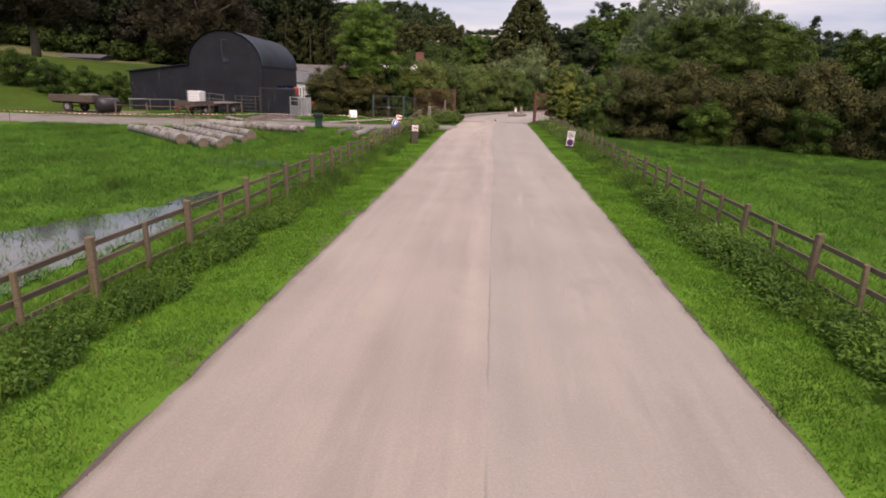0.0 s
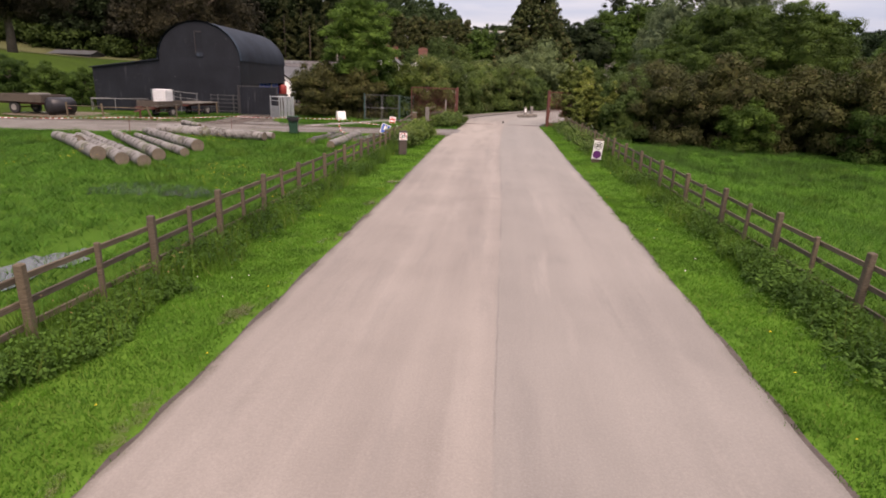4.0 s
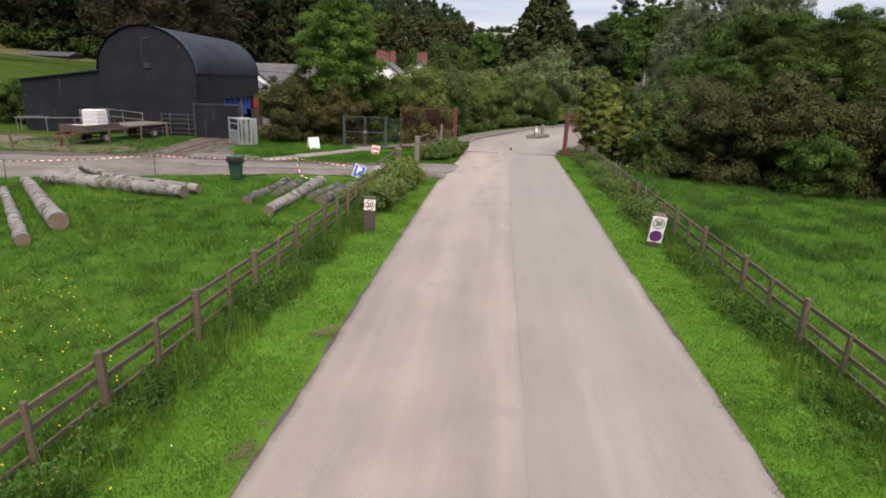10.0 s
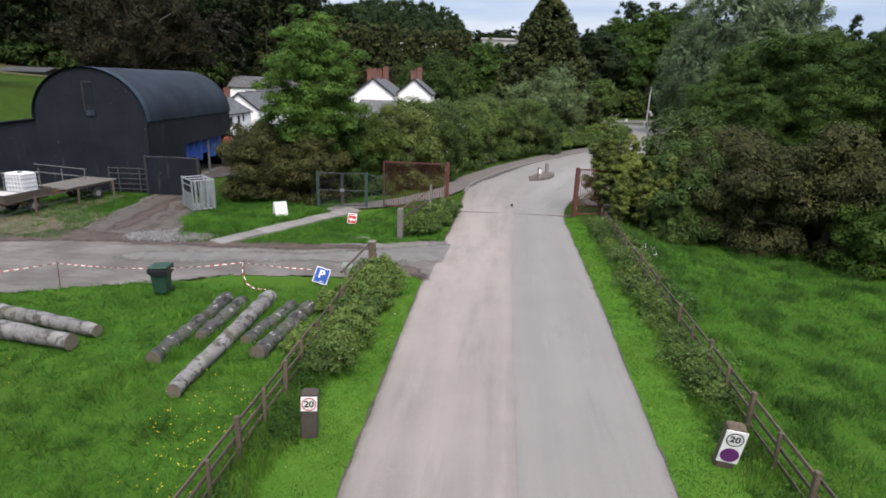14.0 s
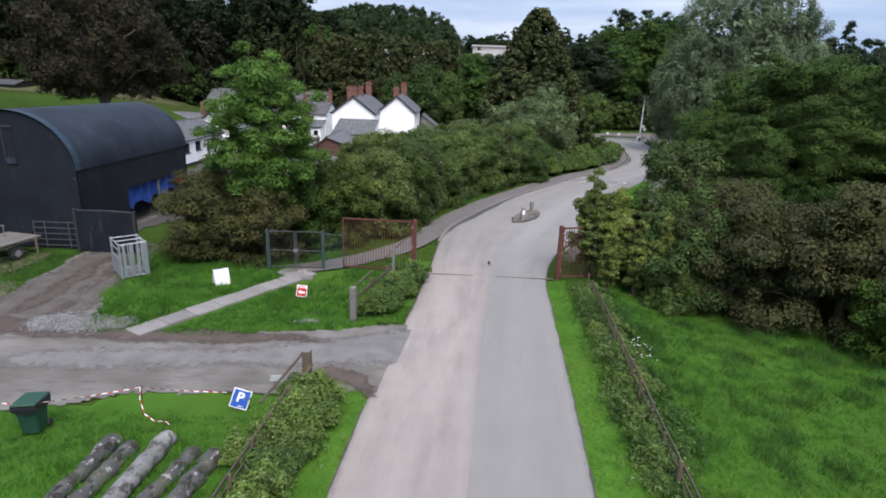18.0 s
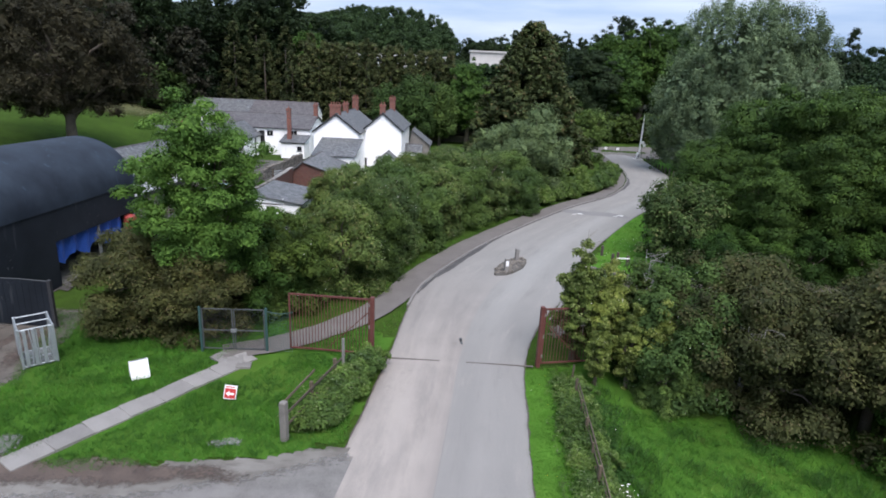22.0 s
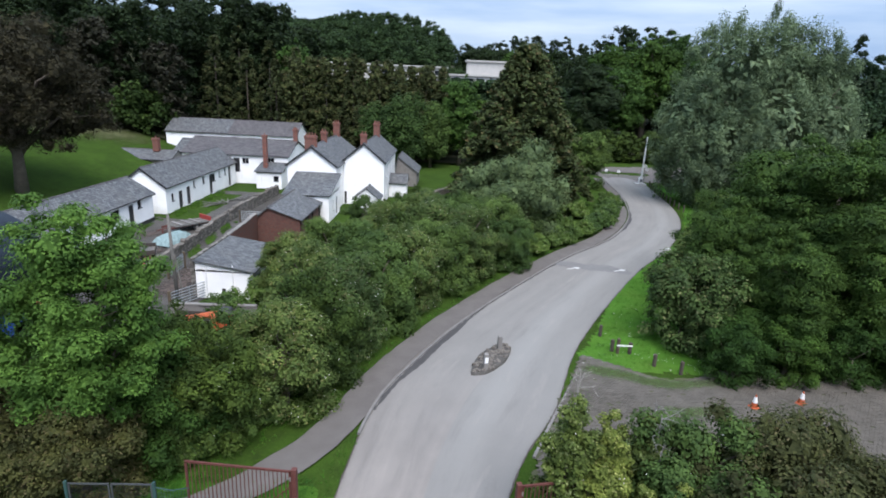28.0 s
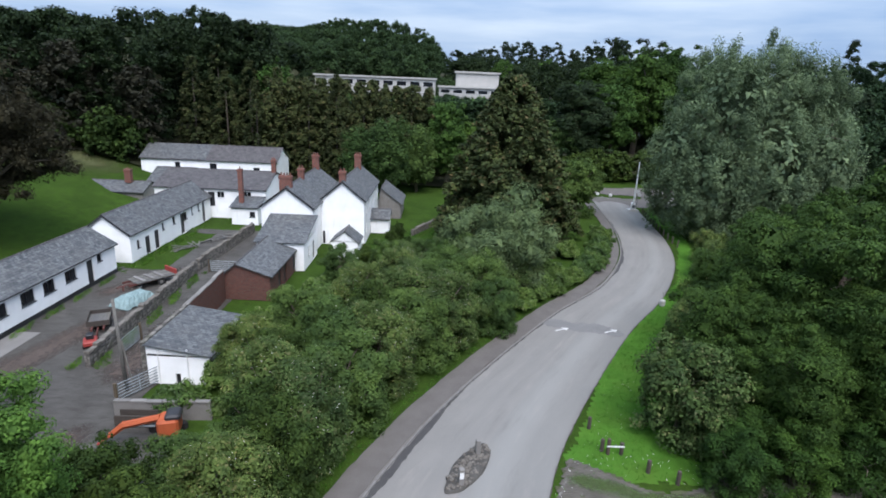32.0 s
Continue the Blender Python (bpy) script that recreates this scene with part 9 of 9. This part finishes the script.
def timber_post(x, y, h, r, group, label="short dark round timber post"):
    o = thing("timber_bollard", label, "bollard", x, y, float(terrain(x, y)), 0, group)
    part("shaft", Geo().tube([(0, 0, -0.2), (0, 0, h - 0.06), (0.01, 0, h)], [r, r, r * 0.8], 10), M_DARKWOOD, o)
    return o


for x, y in ((15.5, 62.4), (15.7, 60.3), (17.7, 58.6), (18.95, 57.8), (12.4, 50.0), (14.6, 49.5)):
    timber_post(x, y, 0.75, 0.11, "verge posts")
pair = thing("stile_posts", "pair of pale posts joined by a white bar", "posts", 16.05, 60.05)
part("post", Geo().box(-0.16, 0.0, -0.1, 0.1, -0.2, 0.95, ch=0.02), M_FENCE, pair)
part("post", Geo().tube([(0.65, 0, -0.2), (0.65, 0, 0.7)], 0.11, 10), M_DARKWOOD, pair)
part("bar", Geo().box(-0.2, 0.75, -0.13, -0.1, 0.5, 0.58), M_SIGNWHITE, pair)
for k in range(12):
    t = k / 11
    timber_post(36.9 + 2.0 * t * t + 0.1 * t, 103.4 + 20.0 * t, 0.95, 0.1, "far verge posts", "dark timber post in a row beside a bend")
stone = thing("marker_stone", "white painted marker stone beside a road", "stone", 27.3, 82.7, 0, 20)
part("stone_body", Geo().box(-0.25, 0.25, -0.2, 0.2, -0.1, 0.55, ch=0.1), M_CONC, stone)


def barrier():
    o = thing("road_barrier", "white raised barrier arm on a pedestal", "barrier", 38.0, 125.3)
    part("plinth", Geo().box(-0.9, 0.9, -0.6, 0.6, -0.1, 0.2, ch=0.05), M_CONC, o)
    part("cabinet", Geo().box(-0.3, 0.3, -0.3, 0.3, 0.2, 1.3, ch=0.05), M_SIGNWHITE, o)
    part("arm", Geo().tube([(0, -0.3, 1.0), (0.03, -0.3, 4.5), (0.06, -0.3, 8.0)], [0.16, 0.13, 0.09], 8), M_SIGNWHITE, o)
    part("counterweight", Geo().box(-0.2, 0.2, -0.45, -0.2, 0.5, 1.0, ch=0.03), M_GREYSTEEL, o)
    s = thing("round_signs", "white round signs on a thin post", "sign", 39.0, 126.5)
    part("post", Geo().tube([(0, 0, 0), (0, 0, 3.1)], 0.05, 8), M_GREYSTEEL, s)
    for z, x in ((3.0, -0.1), (2.5, 0.25)):
        part("sign_face", disc(0.3, 0.03), M_SIGNWHITE, s).location = (x, -0.06, z)
    for x, y in ((34.5, 134.5), (36.6, 133.6)):
        w = thing("marker_sign", "small white marker sign on grass", "sign", x, y, 0, 0, "marker signs")
        part("post", Geo().tube([(0, 0, 0), (0, 0, 0.9)], 0.03, 6), M_GREYSTEEL, w)
        part("sign_face", Geo().box(-0.25, 0.25, -0.03, 0.0, 0.7, 1.15), M_SIGNWHITE, w)


barrier()


def cone(x, y, rz):
    o = thing("traffic_cone", "orange and white traffic cone", "traffic cone", x, y, 0.03, rz, "traffic cones")
    part("base", Geo().box(-0.22, 0.22, -0.22, 0.22, 0, 0.05, ch=0.02), M_ORANGE, o)
    part("body", Geo().tube([(0, 0, 0.05), (0, 0, 0.3)], [0.17, 0.12], 14), M_ORANGE, o)
    part("sleeve", Geo().tube([(0, 0, 0.3), (0, 0, 0.62)], [0.122, 0.062], 14), M_SIGNWHITE, o, "white reflective sleeve")
    part("tip", Geo().tube([(0, 0, 0.62), (0, 0, 0.72)], [0.06, 0.035], 14), M_ORANGE, o)


cone(21.4, 54.5, 10), cone(24.15, 55.1, 40)


def twigs(label, x, y, h, n, seed, spread=1.0):
    """Bare pale dead stems."""
    rng = np.random.RandomState(seed)
    o = thing("dead_tree", label, "dead tree", x, y, float(terrain(x, y)))
    for k in range(n):
        a = rng.uniform(0, 6.283)
        tip = Vector((spread * math.cos(a) * rng.uniform(0.2, 1), spread * math.sin(a) * rng.uniform(0.2, 1), h * rng.uniform(0.75, 1.0)))
        g = Geo().tube([(0, 0, -0.1), tip * 0.5 + Vector((0.05, 0.05, 0.2)), tip], [0.05, 0.035, 0.01], 6)
        for j in range(9 if h < 6 else 3):
            s = tip * rng.uniform(0.55, 0.98)
            e = s + Vector((rng.normal() * 0.42, rng.normal() * 0.42, rng.uniform(-0.1, 0.5)))
            g.tube([s, s.lerp(e, 0.5) + Vector(rng.normal(size=3)) * 0.05, e], [0.016, 0.011, 0.005], 5, False)
            for _ in range(3):
                u = s.lerp(e, rng.uniform(0.3, 0.9))
                g.tube([u, u + Vector(rng.normal(size=3)) * 0.2], [0.007, 0.004], 4, False)
        part("stem", g, M_DEADTWIG if h < 6 else M_PALEBARK, o)


twigs("bare pale dead stems rising from scrub", 10.2, 46.6, 6.0, 2, 90, 0.2)
twigs("bare pale dead stems rising from scrub", 12.8, 45.6, 5.9, 4, 91, 0.6)
twigs("tangle of bare grey dead branches in scrub", 17.3, 45.2, 5.0, 11, 92, 1.5)
twigs("tangle of bare grey dead branches in scrub", 16.4, 43.2, 4.9, 9, 94, 1.6)
twigs("bare grey dead branches in a dark tree", 27.0, 63.0, 6.5, 8, 93, 2.5)

# ---- block-paved parking ----


def paved(X, Y):
    return (X > 9.9 + 0.4 * (Y - 50)) & (Y > 47.5) & (Y < 59.6 - 0.11 * (X - 12) - 2.6 * np.exp(-((X - 18.0) / 3.4) ** 2) + 0.6) & (X < 46)


pav = patch("block_paving", paved, (9, 46, 47, 60), M_JOINT, 0.012, "mossy concrete block paved parking area", "paving", 0.3)
patch("mossy_paving", lambda X, Y: seg(X, Y, 13.6, 57.9, 15.0, 57.2, 0.5, 0.6) | seg(X, Y, 15.0, 57.2, 18.2, 56.2, 0.6, 0.5) | seg(X, Y, 18.2, 56.2, 23.0, 57.6, 0.5, 0.5) | seg(X, Y, 10.9, 50.6, 14.8, 50.4, 0.9, 1.1) | seg(X, Y, 11.0, 51.0, 12.5, 54.2, 0.7, 0.5) | seg(X, Y, 16.6, 53.6, 19.0, 53.8, 0.5, 0.4), (9, 25, 47.6, 59.4), M_MOSS, 0.062, "moss and short grass spreading over block paving", "moss", 0.12)
STONES = Geo().box(-0.104, 0.104, -0.064, 0.064, -0.02, 0.03, ch=0.012).mesh("paving_block", M_BLOCK)
rb = random.Random(9)
bulk = Geo()
count = 0
for j in range(90):
    for i in range(110):
        x, y = 9.6 + i * 0.22 + (0.11 if j % 2 else 0), 47.6 + j * 0.14
        if paved(np.array(x), np.array(y)) and rb.random() > 0.015:
            m = pose(x, y, 0.02 + rb.uniform(-0.006, 0.006), rb.uniform(-1.5, 1.5), rb.uniform(-1.5, 1.5), rb.uniform(-2, 2))
            if x < 15.5 and y > 53 and count < 290:
                o = part("paving_block", STONES, None, pav)
                o.matrix_basis = m
                count += 1
            else:
                bulk.box(-0.104, 0.104, -0.064, 0.064, 0.0, 0.03, m)
rest = part("paving_blocks", bulk, M_BLOCK, pav)
rest["kind"] = "stuff"
kb = thing("paving_edge", "pale concrete edging between road and paving", "kerb")
kb["kind"] = "structure"
c = spline([(9.5, 49.6, 0), (10.6, 52.1, 0), (12.35, 55.9, 0), (13.6, 58.6, 0)], 0.9)
for a, b in zip(c, c[1:]):
    o = part("kerb_stone", KERBMESH, None, kb)
    o.matrix_basis = pose(a[0], a[1], -0.06, 0, 0, math.degrees(math.atan2(b[1] - a[1], b[0] - a[0]))) @ Matrix.Diagonal((float(np.linalg.norm(b[:2] - a[:2])) / 0.9, 1, 1, 1))

# ---- distant white buildings on the hill ----


def flat_block(label, x0, x1, y0, y1, z0, z1, rows, cols, band=True, mat=None):
    o = thing("hill_building", label, "building", x0, y0, z0)
    W, L, H = x1 - x0, y1 - y0, z1 - z0
    part("wall", Geo().box(0, W, 0, L, 0, H), mat or M_CONC, o)
    part("roof", Geo().box(-0.5, W + 0.5, -0.5, L + 0.5, H, H + 0.5), M_CONC, o, "white flat roof edge")
    for r_ in range(rows):
        for c_ in range(cols):
            a = W * (c_ + 0.12) / cols
            z = H * (r_ + 0.35) / rows
            w = part("window", Geo().box(a, a + W / cols * 0.72, -0.05, -0.01, z, z + H / rows * 0.42), M_GLASS, o)
            part("frame", Geo().box(a - 0.08, a + W / cols * 0.72 + 0.08, -0.04, -0.005, z - 0.1, z + H / rows * 0.42 + 0.1), M_FRAME, w)
    return o


flat_block("long white flat-roofed building on a wooded hill", -36, 2.6, 222, 234, 13.0, 19.7, 2, 9, mat=M_CONC)
flat_block("tall pale windowless block on a wooded hill", 9.3, 23.0, 222, 232, 15.0, 22.2, 1, 0)
flat_block("low white flat-roofed building on a wooded hill", 4.0, 24.0, 219, 221.5, 12.5, 17.6, 2, 5, mat=M_CONC)
flat_block("small white flat-roofed building among trees", 30.0, 40.0, 221, 229, 13.0, 18.6, 2, 3, mat=M_CONC)
